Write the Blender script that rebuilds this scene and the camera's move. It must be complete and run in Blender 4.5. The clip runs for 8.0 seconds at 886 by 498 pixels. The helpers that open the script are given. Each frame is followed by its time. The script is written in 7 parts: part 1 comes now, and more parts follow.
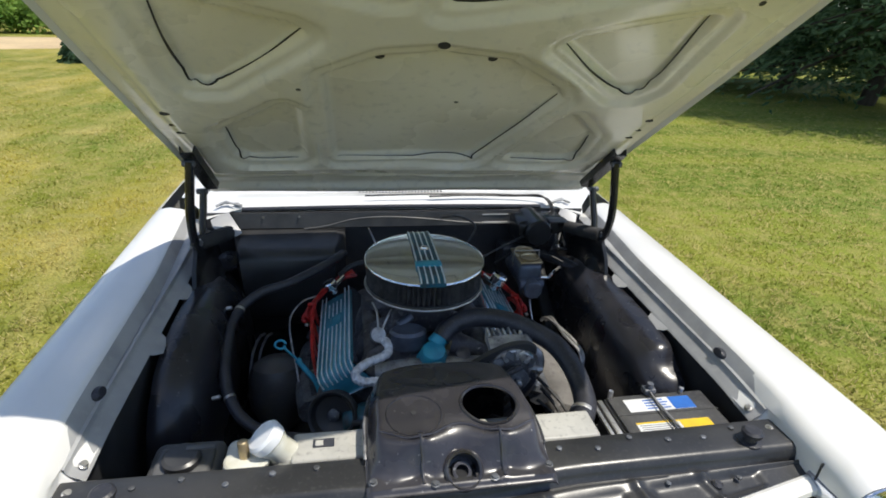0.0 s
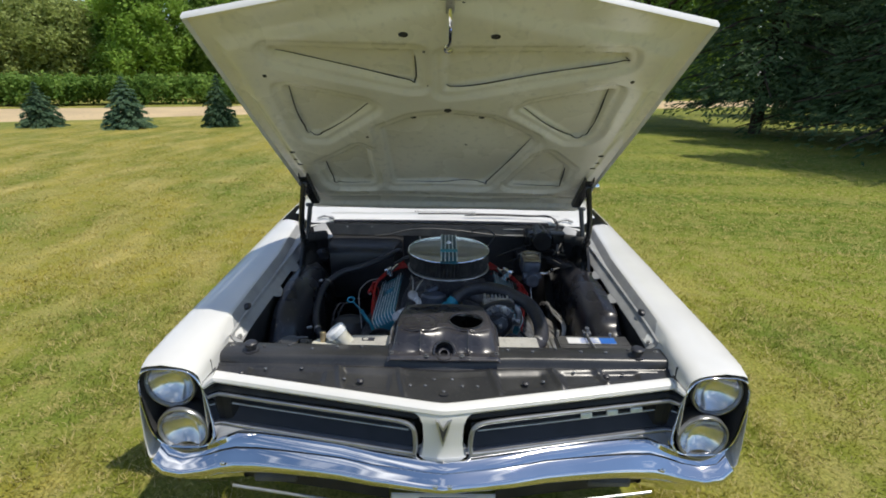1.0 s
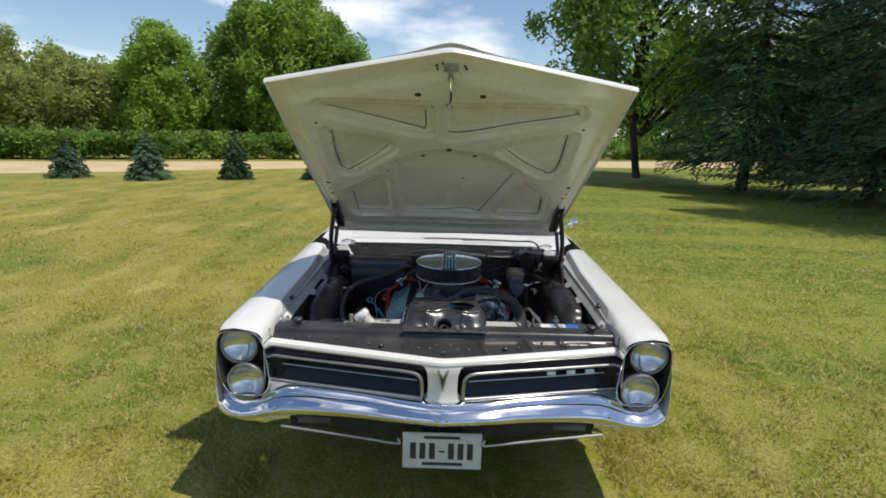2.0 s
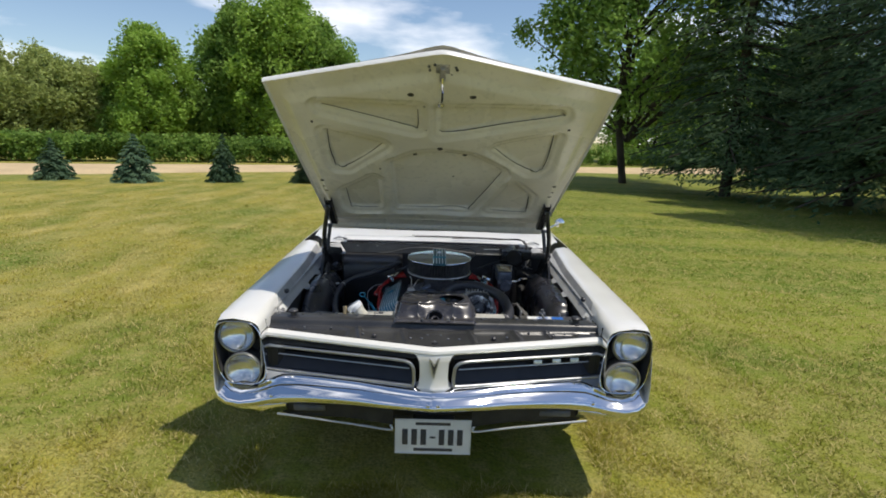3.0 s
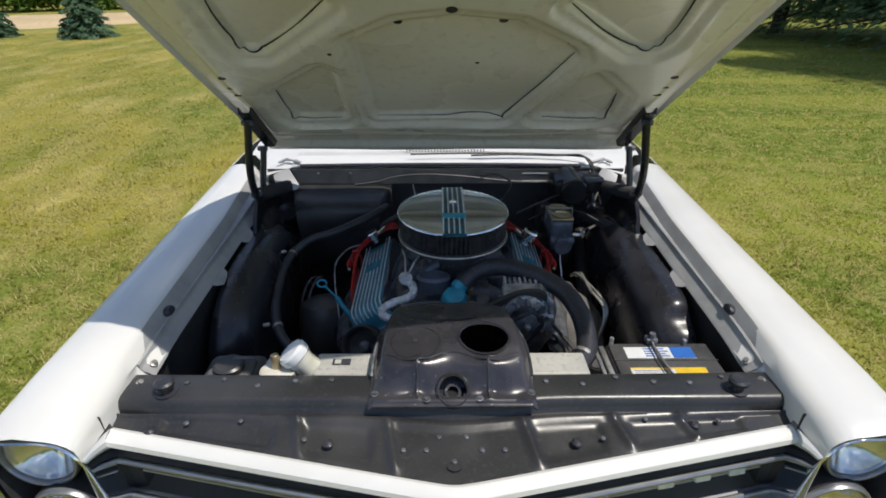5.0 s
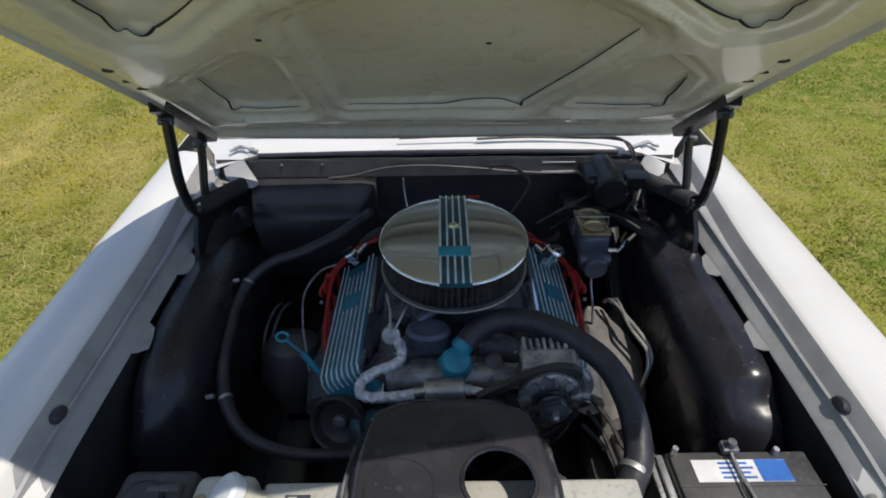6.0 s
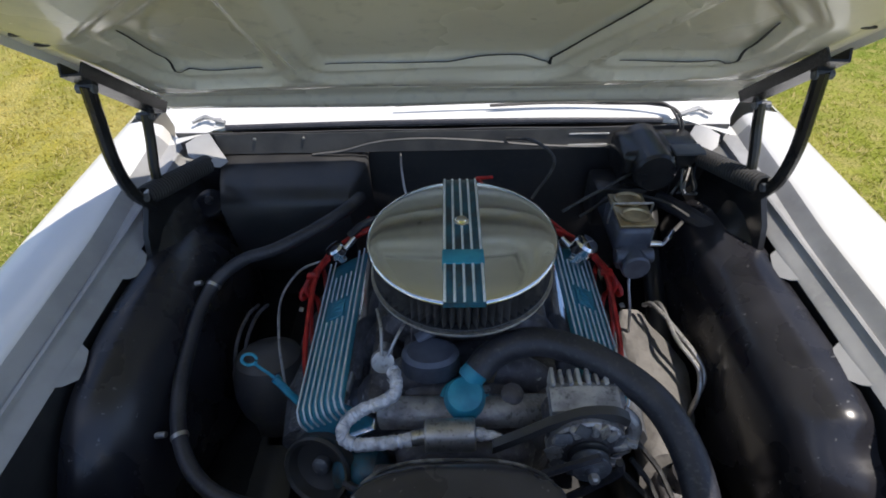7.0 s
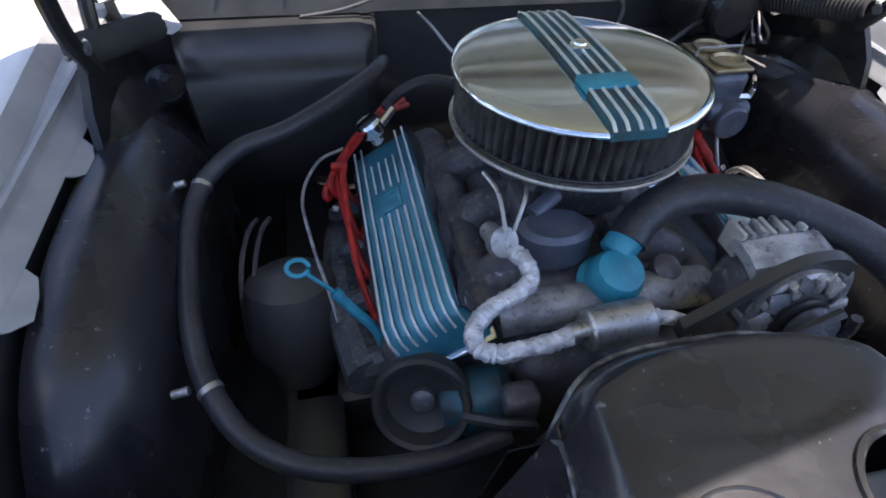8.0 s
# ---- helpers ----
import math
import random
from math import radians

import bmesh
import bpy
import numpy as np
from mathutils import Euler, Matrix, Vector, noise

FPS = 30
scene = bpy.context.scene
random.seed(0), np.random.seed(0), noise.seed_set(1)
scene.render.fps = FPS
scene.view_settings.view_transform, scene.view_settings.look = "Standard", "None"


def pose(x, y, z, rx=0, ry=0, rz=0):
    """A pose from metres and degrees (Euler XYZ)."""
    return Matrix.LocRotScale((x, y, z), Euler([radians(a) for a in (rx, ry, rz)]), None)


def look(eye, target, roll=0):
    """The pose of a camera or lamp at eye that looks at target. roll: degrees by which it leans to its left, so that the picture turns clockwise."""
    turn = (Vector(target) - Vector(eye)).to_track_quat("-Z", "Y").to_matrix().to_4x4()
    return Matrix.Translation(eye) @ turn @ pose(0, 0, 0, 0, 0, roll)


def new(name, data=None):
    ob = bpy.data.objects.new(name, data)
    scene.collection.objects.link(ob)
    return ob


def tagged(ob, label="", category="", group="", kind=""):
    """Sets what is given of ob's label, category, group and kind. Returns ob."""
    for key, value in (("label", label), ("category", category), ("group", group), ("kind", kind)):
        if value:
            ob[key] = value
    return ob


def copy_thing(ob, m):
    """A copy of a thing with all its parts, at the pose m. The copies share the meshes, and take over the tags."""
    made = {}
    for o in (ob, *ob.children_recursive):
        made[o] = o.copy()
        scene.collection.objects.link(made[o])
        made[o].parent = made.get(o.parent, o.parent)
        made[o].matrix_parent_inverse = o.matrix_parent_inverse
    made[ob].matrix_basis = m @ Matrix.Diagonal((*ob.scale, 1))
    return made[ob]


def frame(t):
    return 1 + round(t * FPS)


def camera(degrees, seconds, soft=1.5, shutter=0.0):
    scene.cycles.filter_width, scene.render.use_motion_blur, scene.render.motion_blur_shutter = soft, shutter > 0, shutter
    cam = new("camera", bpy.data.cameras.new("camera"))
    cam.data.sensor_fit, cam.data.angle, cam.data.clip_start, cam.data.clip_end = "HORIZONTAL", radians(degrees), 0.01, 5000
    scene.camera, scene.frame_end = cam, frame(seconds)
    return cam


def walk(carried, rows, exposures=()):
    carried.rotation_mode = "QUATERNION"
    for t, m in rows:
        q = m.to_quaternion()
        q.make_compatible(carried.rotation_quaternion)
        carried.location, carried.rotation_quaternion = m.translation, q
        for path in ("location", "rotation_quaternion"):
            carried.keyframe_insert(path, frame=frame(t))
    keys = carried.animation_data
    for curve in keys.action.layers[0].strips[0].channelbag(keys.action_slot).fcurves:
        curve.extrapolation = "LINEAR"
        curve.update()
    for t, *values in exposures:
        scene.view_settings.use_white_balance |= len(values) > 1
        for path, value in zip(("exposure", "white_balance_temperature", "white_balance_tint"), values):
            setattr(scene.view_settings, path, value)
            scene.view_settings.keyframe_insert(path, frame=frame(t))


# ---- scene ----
cam = camera(80.1, 8.0, soft=1.8)
PATH = [
    (0, (-0.191, -0.613, 1.543), (0.148, 1.177, 0.719), 3.0),
    (0.5, (-0.126, -0.987, 1.605), (-0.022, 0.863, 0.852), -1.0),
    (1, (-0.008, -1.382, 1.61), (-0.009, 0.513, 0.968), 0.9),
    (1.5, (0.003, -1.759, 1.584), (-0.02, 0.182, 1.103), 1.2),
    (3, (-0.012, -2.076, 1.535), (0.02, -0.12, 1.12), 1.9),
    (3.5, (0.023, -1.822, 1.515), (0.061, 0.127, 1.07), 1.5),
    (4, (0.026, -1.453, 1.526), (0.037, 0.486, 1.036), 1.6),
    (4.5, (-0.029, -1.077, 1.556), (-0.014, 0.807, 0.883), 0.6),
    (4.7, (-0.03, -0.945, 1.56), (-0.016, 0.89, 0.764), 0.3),
    (5.8, (-0.023, -0.324, 1.589), (-0.003, 1.305, 0.429), -0.1),
    (6, (-0.012, -0.244, 1.6), (-0.008, 1.36, 0.405), -0.6),
    (6.5, (0.011, -0.099, 1.58), (0.013, 1.433, 0.294), -0.9),
    (7, (-0.006, 0.01, 1.502), (-0.033, 1.523, 0.195), -1.5),
    (7.5, (-0.194, 0.07, 1.385), (-0.126, 1.556, 0.048), -2.0),
    (8, (-0.32, 0.132, 1.202), (0.026, 1.518, -0.197), 2.9),
]
walk(cam, [(t, look(eye, target, roll)) for t, eye, target, roll in PATH],
     exposures=[(0.0, 0.30, 6400, 10), (0.5, 0.14, 6400, 10), (1.0, 0.01, 6400, 10), (3.0, -0.02, 6500, 11), (4.5, 0.0, 6450, 11), (5.8, -0.08, 6400, 12), (6.5, 0.17, 6400, 13), (7.0, 0.44, 6400, 14), (7.5, 0.82, 6400, 16), (8.0, 1.28, 6450, 19)])

# ---- daylight ----
# light falls 0.39 m to -x and 0.13 m to +y for each metre of drop
SUN_FROM = Vector((0.39, -0.13, 1.0)).normalized()
sun_data = bpy.data.lights.new("sun", "SUN")
sun_data.energy, sun_data.angle, sun_data.color = 4.0, radians(0.55), (1.0, 0.935, 0.815)
sun = new("sun", sun_data)
sun.matrix_world = look(SUN_FROM * 30, (0, 0, 0))

world = bpy.data.worlds.new("sky")
scene.world = world
world.use_nodes = True
wn, wl = world.node_tree.nodes, world.node_tree.links
wn.clear()
w_out, w_bg = wn.new("ShaderNodeOutputWorld"), wn.new("ShaderNodeBackground")
w_sky = wn.new("ShaderNodeTexSky")
w_sky.sky_type, w_sky.sun_disc = "NISHITA", False
w_sky.sun_elevation = math.asin(SUN_FROM.z)
w_sky.sun_rotation = math.atan2(SUN_FROM.x, SUN_FROM.y)
w_sky.air_density, w_sky.dust_density, w_sky.ozone_density = 1.0, 0.15, 1.8
w_co, w_map = wn.new("ShaderNodeTexCoord"), wn.new("ShaderNodeMapping")
w_map.inputs["Scale"].default_value = (1.0, 1.0, 3.2)
w_noise, w_ramp, w_mix = wn.new("ShaderNodeTexNoise"), wn.new("ShaderNodeValToRGB"), wn.new("ShaderNodeMixRGB")
w_noise.inputs["Scale"].default_value, w_noise.inputs["Detail"].default_value = 3.4, 7.0
w_ramp.color_ramp.elements[0].position, w_ramp.color_ramp.elements[1].position = 0.53, 0.73
w_mix.inputs["Color2"].default_value = (10.5, 10.6, 10.9, 1)
wl.new(w_co.outputs["Generated"], w_map.inputs["Vector"])
wl.new(w_map.outputs["Vector"], w_noise.inputs["Vector"])
wl.new(w_noise.outputs["Fac"], w_ramp.inputs["Fac"])
wl.new(w_ramp.outputs["Color"], w_mix.inputs["Fac"])
wl.new(w_sky.outputs["Color"], w_mix.inputs["Color1"])
wl.new(w_mix.outputs["Color"], w_bg.inputs["Color"])
w_bg.inputs["Strength"].default_value = 0.125
wl.new(w_bg.outputs["Background"], w_out.inputs["Surface"])


# ---- materials ----
def material(name, color, rough=0.5, metal=0.0, color2=None, scale=8.0, detail=4.0, lo=0.4, hi=0.65, fine=None, fine_scale=90.0, fine_lo=0.55, fine_hi=0.75,
             bump=0.0, bump_scale=60.0, coat=0.0, rough2=None, spec=0.5, stretch=(1, 1, 1)):
    """A surface with stains at one scale, grain at a finer one, and relief."""
    m = bpy.data.materials.new(name)
    m.use_nodes = True
    n, l = m.node_tree.nodes, m.node_tree.links
    b = n["Principled BSDF"]
    b.inputs["Base Color"].default_value = (*color, 1)
    b.inputs["Roughness"].default_value, b.inputs["Metallic"].default_value = rough, metal
    b.inputs["Coat Weight"].default_value, b.inputs["Specular IOR Level"].default_value = coat, spec
    b.inputs["Coat Roughness"].default_value = 0.04
    co, mp = n.new("ShaderNodeTexCoord"), n.new("ShaderNodeMapping")
    mp.inputs["Scale"].default_value = stretch
    l.new(co.outputs["Object"], mp.inputs["Vector"])
    last = None
    if color2 is not None:
        t, r, mix = n.new("ShaderNodeTexNoise"), n.new("ShaderNodeMapRange"), n.new("ShaderNodeMixRGB")
        t.inputs["Scale"].default_value, t.inputs["Detail"].default_value = scale, detail
        r.inputs["From Min"].default_value, r.inputs["From Max"].default_value = lo, hi
        mix.inputs["Color1"].default_value, mix.inputs["Color2"].default_value = (*color, 1), (*color2, 1)
        l.new(mp.outputs["Vector"], t.inputs["Vector"])
        l.new(t.outputs["Fac"], r.inputs["Value"])
        l.new(r.outputs["Result"], mix.inputs["Fac"])
        last = mix.outputs["Color"]
        if rough2 is not None:
            rr = n.new("ShaderNodeMapRange")
            rr.inputs["To Min"].default_value, rr.inputs["To Max"].default_value = rough, rough2
            l.new(r.outputs["Result"], rr.inputs["Value"])
            l.new(rr.outputs["Result"], b.inputs["Roughness"])
    if fine is not None:
        t, r, mix = n.new("ShaderNodeTexNoise"), n.new("ShaderNodeMapRange"), n.new("ShaderNodeMixRGB")
        t.inputs["Scale"].default_value, t.inputs["Detail"].default_value = fine_scale, 3.0
        r.inputs["From Min"].default_value, r.inputs["From Max"].default_value = fine_lo, fine_hi
        mix.inputs["Color1"].default_value, mix.inputs["Color2"].default_value = (*color, 1), (*fine, 1)
        l.new(mp.outputs["Vector"], t.inputs["Vector"])
        l.new(t.outputs["Fac"], r.inputs["Value"])
        l.new(r.outputs["Result"], mix.inputs["Fac"])
        if last:
            l.new(last, mix.inputs["Color1"])
        last = mix.outputs["Color"]
    if last:
        l.new(last, b.inputs["Base Color"])
    if bump:
        t, bp = n.new("ShaderNodeTexNoise"), n.new("ShaderNodeBump")
        t.inputs["Scale"].default_value, t.inputs["Detail"].default_value = bump_scale, 4.0
        bp.inputs["Strength"].default_value, bp.inputs["Distance"].default_value = bump, 0.01
        l.new(mp.outputs["Vector"], t.inputs["Vector"])
        l.new(t.outputs["Fac"], bp.inputs["Height"])
        l.new(bp.outputs["Normal"], b.inputs["Normal"])
    return m


def leafy(name, dark, light, rough=0.55, through_light=0.35):
    """Foliage: each leaf has its own tone, and lets some light through."""
    m = bpy.data.materials.new(name)
    m.use_nodes = True
    n, l = m.node_tree.nodes, m.node_tree.links
    b, out = n["Principled BSDF"], n["Material Output"]
    geo, ramp = n.new("ShaderNodeNewGeometry"), n.new("ShaderNodeMixRGB")
    ramp.inputs["Color1"].default_value, ramp.inputs["Color2"].default_value = (*dark, 1), (*light, 1)
    co, mass, spread_, both = n.new("ShaderNodeTexCoord"), n.new("ShaderNodeTexNoise"), n.new("ShaderNodeMapRange"), n.new("ShaderNodeMath")
    mass.inputs["Scale"].default_value, mass.inputs["Detail"].default_value = 0.75, 3.0
    spread_.inputs["From Min"].default_value, spread_.inputs["From Max"].default_value = 0.36, 0.64
    spread_.inputs["To Min"].default_value, spread_.inputs["To Max"].default_value = -0.35, 0.6
    l.new(co.outputs["Object"], mass.inputs["Vector"])
    l.new(mass.outputs["Fac"], spread_.inputs["Value"])
    both.operation, both.use_clamp = "MULTIPLY_ADD", True
    both.inputs[1].default_value = 0.75
    l.new(geo.outputs["Random Per Island"], both.inputs[0])
    l.new(spread_.outputs["Result"], both.inputs[2])
    l.new(both.outputs["Value"], ramp.inputs["Fac"])
    l.new(ramp.outputs["Color"], b.inputs["Base Color"])
    b.inputs["Roughness"].default_value = rough
    b.inputs["Specular IOR Level"].default_value = 0.12
    tr, mix = n.new("ShaderNodeBsdfTranslucent"), n.new("ShaderNodeMixShader")
    l.new(ramp.outputs["Color"], tr.inputs["Color"])
    mix.inputs["Fac"].default_value = through_light
    l.new(b.outputs["BSDF"], mix.inputs[1])
    l.new(tr.outputs["BSDF"], mix.inputs[2])
    l.new(mix.outputs["Shader"], out.inputs["Surface"])
    return m


def glassy(name, tint=(1, 1, 1), rough=0.02):
    m = bpy.data.materials.new(name)
    m.use_nodes = True
    b = m.node_tree.nodes["Principled BSDF"]
    b.inputs["Base Color"].default_value = (*tint, 1)
    b.inputs["Transmission Weight"].default_value, b.inputs["Roughness"].default_value, b.inputs["IOR"].default_value = 1.0, rough, 1.45
    return m


PAINT = material("white_car_paint", (0.74, 0.73, 0.70), 0.28, 0, (0.70, 0.69, 0.66), 5, coat=0.7, bump=0.015, bump_scale=25)
HOOD_IN = material("cream_underhood_paint", (0.75, 0.722, 0.645), 0.2, 0, (0.67, 0.64, 0.565), 3.5, fine=(0.63, 0.61, 0.56), fine_scale=40, coat=0.5, rough2=0.42, bump=0.03, bump_scale=30)
# dull white gutter paint, with the hood's shade put into the grey
LIP = material("dull_white_lip_shaded", (0.37, 0.37, 0.37), 0.42, 0, (0.29, 0.29, 0.29), 9, fine=(0.35, 0.35, 0.34), fine_scale=60, coat=0.2, bump=0.04, bump_scale=50)
BLACK = material("semi_gloss_black_paint", (0.030, 0.0305, 0.033), 0.32, 0, (0.046, 0.046, 0.047), 9, rough2=0.45, bump=0.05, bump_scale=40)
DUSTY = material("dusty_black_paint", (0.026, 0.0265, 0.029), 0.30, 0, (0.044, 0.044, 0.046), 6, rough2=0.42, lo=0.42, hi=0.7, fine=(0.050, 0.050, 0.050), fine_scale=120, bump=0.05, bump_scale=30)
GLOSSBLACK = material("glossy_black_metal", (0.016, 0.016, 0.020), 0.22, 0, (0.028, 0.0275, 0.033), 8, rough2=0.34, bump=0.10, bump_scale=12, coat=0.1, spec=0.5, fine=(0.15, 0.15, 0.15), fine_scale=80, fine_lo=0.69, fine_hi=0.73)
SHROUD = material("chipped_glossy_black_paint", (0.026, 0.025, 0.030), 0.24, 0, (0.046, 0.044, 0.052), 9, rough2=0.36, bump=0.12, bump_scale=14, coat=0.25, fine=(0.17, 0.17, 0.175), fine_scale=75, fine_lo=0.69, fine_hi=0.74)
HINGE = material("glossy_black_hinge_paint", (0.013, 0.013, 0.014), 0.26, 0, (0.022, 0.022, 0.023), 14, spec=0.45, bump=0.06, bump_scale=50)
DARK = material("dark_void_black", (0.030, 0.0305, 0.033), 0.65, 0, (0.046, 0.046, 0.047), 12, spec=0.25)
FIREWALL = material("black_firewall_paint", (0.056, 0.056, 0.061), 0.34, 0, (0.078, 0.077, 0.079), 5, fine=(0.08, 0.078, 0.075), fine_scale=70, bump=0.06, bump_scale=35)
CHROME = material("bumper_chrome", (0.82, 0.83, 0.85), 0.035, 1.0, (0.74, 0.75, 0.77), 4, rough2=0.06)
GRIME = material("grimy_dark_casting", (0.122, 0.116, 0.126), 0.45, 0.25, (0.068, 0.065, 0.070), 24, fine=(0.20, 0.19, 0.187), fine_scale=90, rough2=0.6, bump=0.25, bump_scale=80)
BRIGHT = material("polished_lid_chrome", (0.67, 0.71, 0.78), 0.07, 1.0, (0.60, 0.635, 0.70), 3, rough2=0.13, bump=0.01, bump_scale=8)
STEEL = material("bare_steel", (0.58, 0.57, 0.56), 0.36, 0.9, (0.42, 0.41, 0.40), 25, fine=(0.2, 0.19, 0.18), fine_scale=160, rough2=0.55, bump=0.1, bump_scale=120)
CASTING = material("cast_aluminium", (0.46, 0.455, 0.46), 0.42, 0.55, (0.26, 0.255, 0.26), 30, fine=(0.11, 0.108, 0.11), fine_scale=110, rough2=0.6, bump=0.2, bump_scale=140)
IRON = material("grimy_engine_iron", (0.12, 0.13, 0.15), 0.46, 0.3, (0.065, 0.067, 0.072), 20, fine=(0.24, 0.24, 0.25), fine_scale=130, rough2=0.65, bump=0.2, bump_scale=90)
TEAL = material("turquoise_engine_paint", (0.045, 0.25, 0.345), 0.3, 0.1, (0.032, 0.185, 0.265), 18, fine=(0.05, 0.2, 0.26), fine_scale=110, coat=0.3, bump=0.06, bump_scale=100)
TEALBRIGHT = material("bright_turquoise_paint", (0.03, 0.30, 0.42), 0.4, 0.0, (0.02, 0.2, 0.3), 30, bump=0.06, bump_scale=100)
RIB = material("polished_aluminium_rib", (0.80, 0.86, 0.90), 0.3, 0.45, (0.62, 0.70, 0.75), 40, rough2=0.4)
RUBBER = material("black_rubber_hose", (0.023, 0.024, 0.031), 0.42, 0, (0.040, 0.040, 0.048), 14, fine=(0.062, 0.060, 0.062), fine_scale=150, bump=0.10, bump_scale=140)
TYRE = material("black_tyre_rubber", (0.022, 0.022, 0.023), 0.75, 0, (0.04, 0.038, 0.036), 16, bump=0.1, bump_scale=90)
FILTER = material("black_pleated_filter", (0.05, 0.048, 0.05), 0.45, 0, (0.10, 0.096, 0.096), 40, bump=0.1, bump_scale=200)
RED = material("red_ignition_wire", (0.52, 0.025, 0.02), 0.4, 0, (0.26, 0.012, 0.01), 40)
WIRE = material("black_wire_insulation", (0.02, 0.02, 0.02), 0.5, 0, (0.05, 0.05, 0.05), 60)
FOIL = material("crinkled_foil_sleeve", (0.80, 0.80, 0.83), 0.36, 0.3, (0.48, 0.48, 0.51), 60, bump=1.0, bump_scale=70)
TANK = material("beige_radiator_tank", (0.46, 0.45, 0.41), 0.45, 0.0, (0.38, 0.37, 0.34), 14, fine=(0.3, 0.29, 0.27), fine_scale=90, bump=0.05, bump_scale=70)
PLASTIC_W = material("yellowed_white_plastic", (0.70, 0.69, 0.62), 0.4, 0, (0.55, 0.53, 0.42), 18)
MILKY = material("milky_white_plastic", (0.78, 0.79, 0.80), 0.35, 0, (0.66, 0.67, 0.68), 20)
GREYPLASTIC = material("dark_grey_plastic", (0.07, 0.072, 0.075), 0.5, 0, (0.11, 0.11, 0.11), 15, bump=0.05, bump_scale=90)
CASE = material("battery_case_plastic", (0.045, 0.045, 0.048), 0.45, 0, (0.075, 0.073, 0.07), 16, fine=(0.1, 0.1, 0.095), fine_scale=120, bump=0.04, bump_scale=80)
BLUE = material("blue_label_print", (0.03, 0.14, 0.48), 0.4, 0, (0.025, 0.11, 0.40), 30)
YELLOW = material("yellow_label_print", (0.75, 0.50, 0.02), 0.4, 0, (0.66, 0.44, 0.03), 30)
PAPER = material("white_label_print", (0.72, 0.72, 0.72), 0.5, 0, (0.62, 0.62, 0.6), 30)
INK = material("dark_print", (0.03, 0.035, 0.05), 0.5, 0, (0.05, 0.05, 0.06), 40)
BRASS = material("gold_passivated_cap", (0.50, 0.40, 0.24), 0.35, 0.8, (0.34, 0.27, 0.17), 30, rough2=0.5)
BLUEGREY = material("blue_grey_cast_iron", (0.125, 0.14, 0.18), 0.42, 0.3, (0.08, 0.09, 0.115), 22, bump=0.12, bump_scale=110)
GRILLE = material("slate_grille_paint", (0.014, 0.016, 0.022), 0.36, 0.1, (0.020, 0.022, 0.030), 12, bump=0.02, spec=0.35)
SILLGREY = material("satin_grey_sill_paint", (0.23, 0.245, 0.27), 0.42, 0.0, (0.19, 0.20, 0.225), 10, bump=0.02)
WORN = material("worn_black_edge", (0.05, 0.052, 0.06), 0.3, 0.2, (0.22, 0.22, 0.23), 38, lo=0.48, hi=0.62, bump=0.1)
TEALDARK = material("grimy_turquoise_paint", (0.02, 0.11, 0.16), 0.4, 0.1, (0.03, 0.045, 0.055), 22, fine=(0.06, 0.07, 0.07), fine_scale=80, bump=0.1)
TRIMGREY = material("satin_grey_moulding", (0.40, 0.41, 0.43), 0.3, 0.8, (0.31, 0.32, 0.34), 18, bump=0.02)
SILVERTRIM = material("satin_silver_trim", (0.50, 0.51, 0.53), 0.34, 0.8, (0.40, 0.41, 0.42), 18)
BEIGE = material("grey_cloth_heat_wrap", (0.195, 0.185, 0.175), 0.85, 0, (0.13, 0.124, 0.118), 14, fine=(0.13, 0.12, 0.115), fine_scale=70, bump=0.3, bump_scale=50)
PLATE = material("white_number_plate", (0.70, 0.71, 0.72), 0.4, 0, (0.62, 0.63, 0.64), 12)
LENS = glassy("headlight_glass")
GLASS = glassy("window_glass", (0.75, 0.82, 0.80))
REFLECTOR = material("headlight_reflector", (0.80, 0.81, 0.82), 0.14, 1.0, (0.68, 0.69, 0.70), 20, bump=0.08, bump_scale=30)
BARK = material("grey_brown_bark", (0.07, 0.055, 0.042), 0.9, 0, (0.035, 0.028, 0.022), 6, bump=0.6, bump_scale=12, stretch=(1, 1, 0.25))
GRAVEL = material("pale_gravel", (0.58, 0.44, 0.25), 0.95, 0, (0.48, 0.36, 0.21), 0.6, fine=(0.33, 0.26, 0.17), fine_scale=14, bump=0.4, bump_scale=25)
LEAF = leafy("broad_leaves", (0.20, 0.33, 0.045), (0.36, 0.52, 0.11), 0.6, 0.45)
LEAFDARK = leafy("deep_green_broad_leaves", (0.14, 0.25, 0.045), (0.28, 0.42, 0.10), 0.6, 0.45)
HEDGE = leafy("hedge_leaves", (0.10, 0.19, 0.035), (0.29, 0.43, 0.095), 0.6, 0.45)
NEEDLE = leafy("dark_spruce_needles", (0.055, 0.108, 0.050), (0.160, 0.235, 0.112), 0.8, 0.4)
BLUENEEDLE = leafy("blue_spruce_needles", (0.050, 0.098, 0.056), (0.13, 0.205, 0.115), 0.8, 0.3)
OLIVE = leafy("grey_green_foliage", (0.27, 0.33, 0.10), (0.45, 0.51, 0.18), 0.6, 0.45)


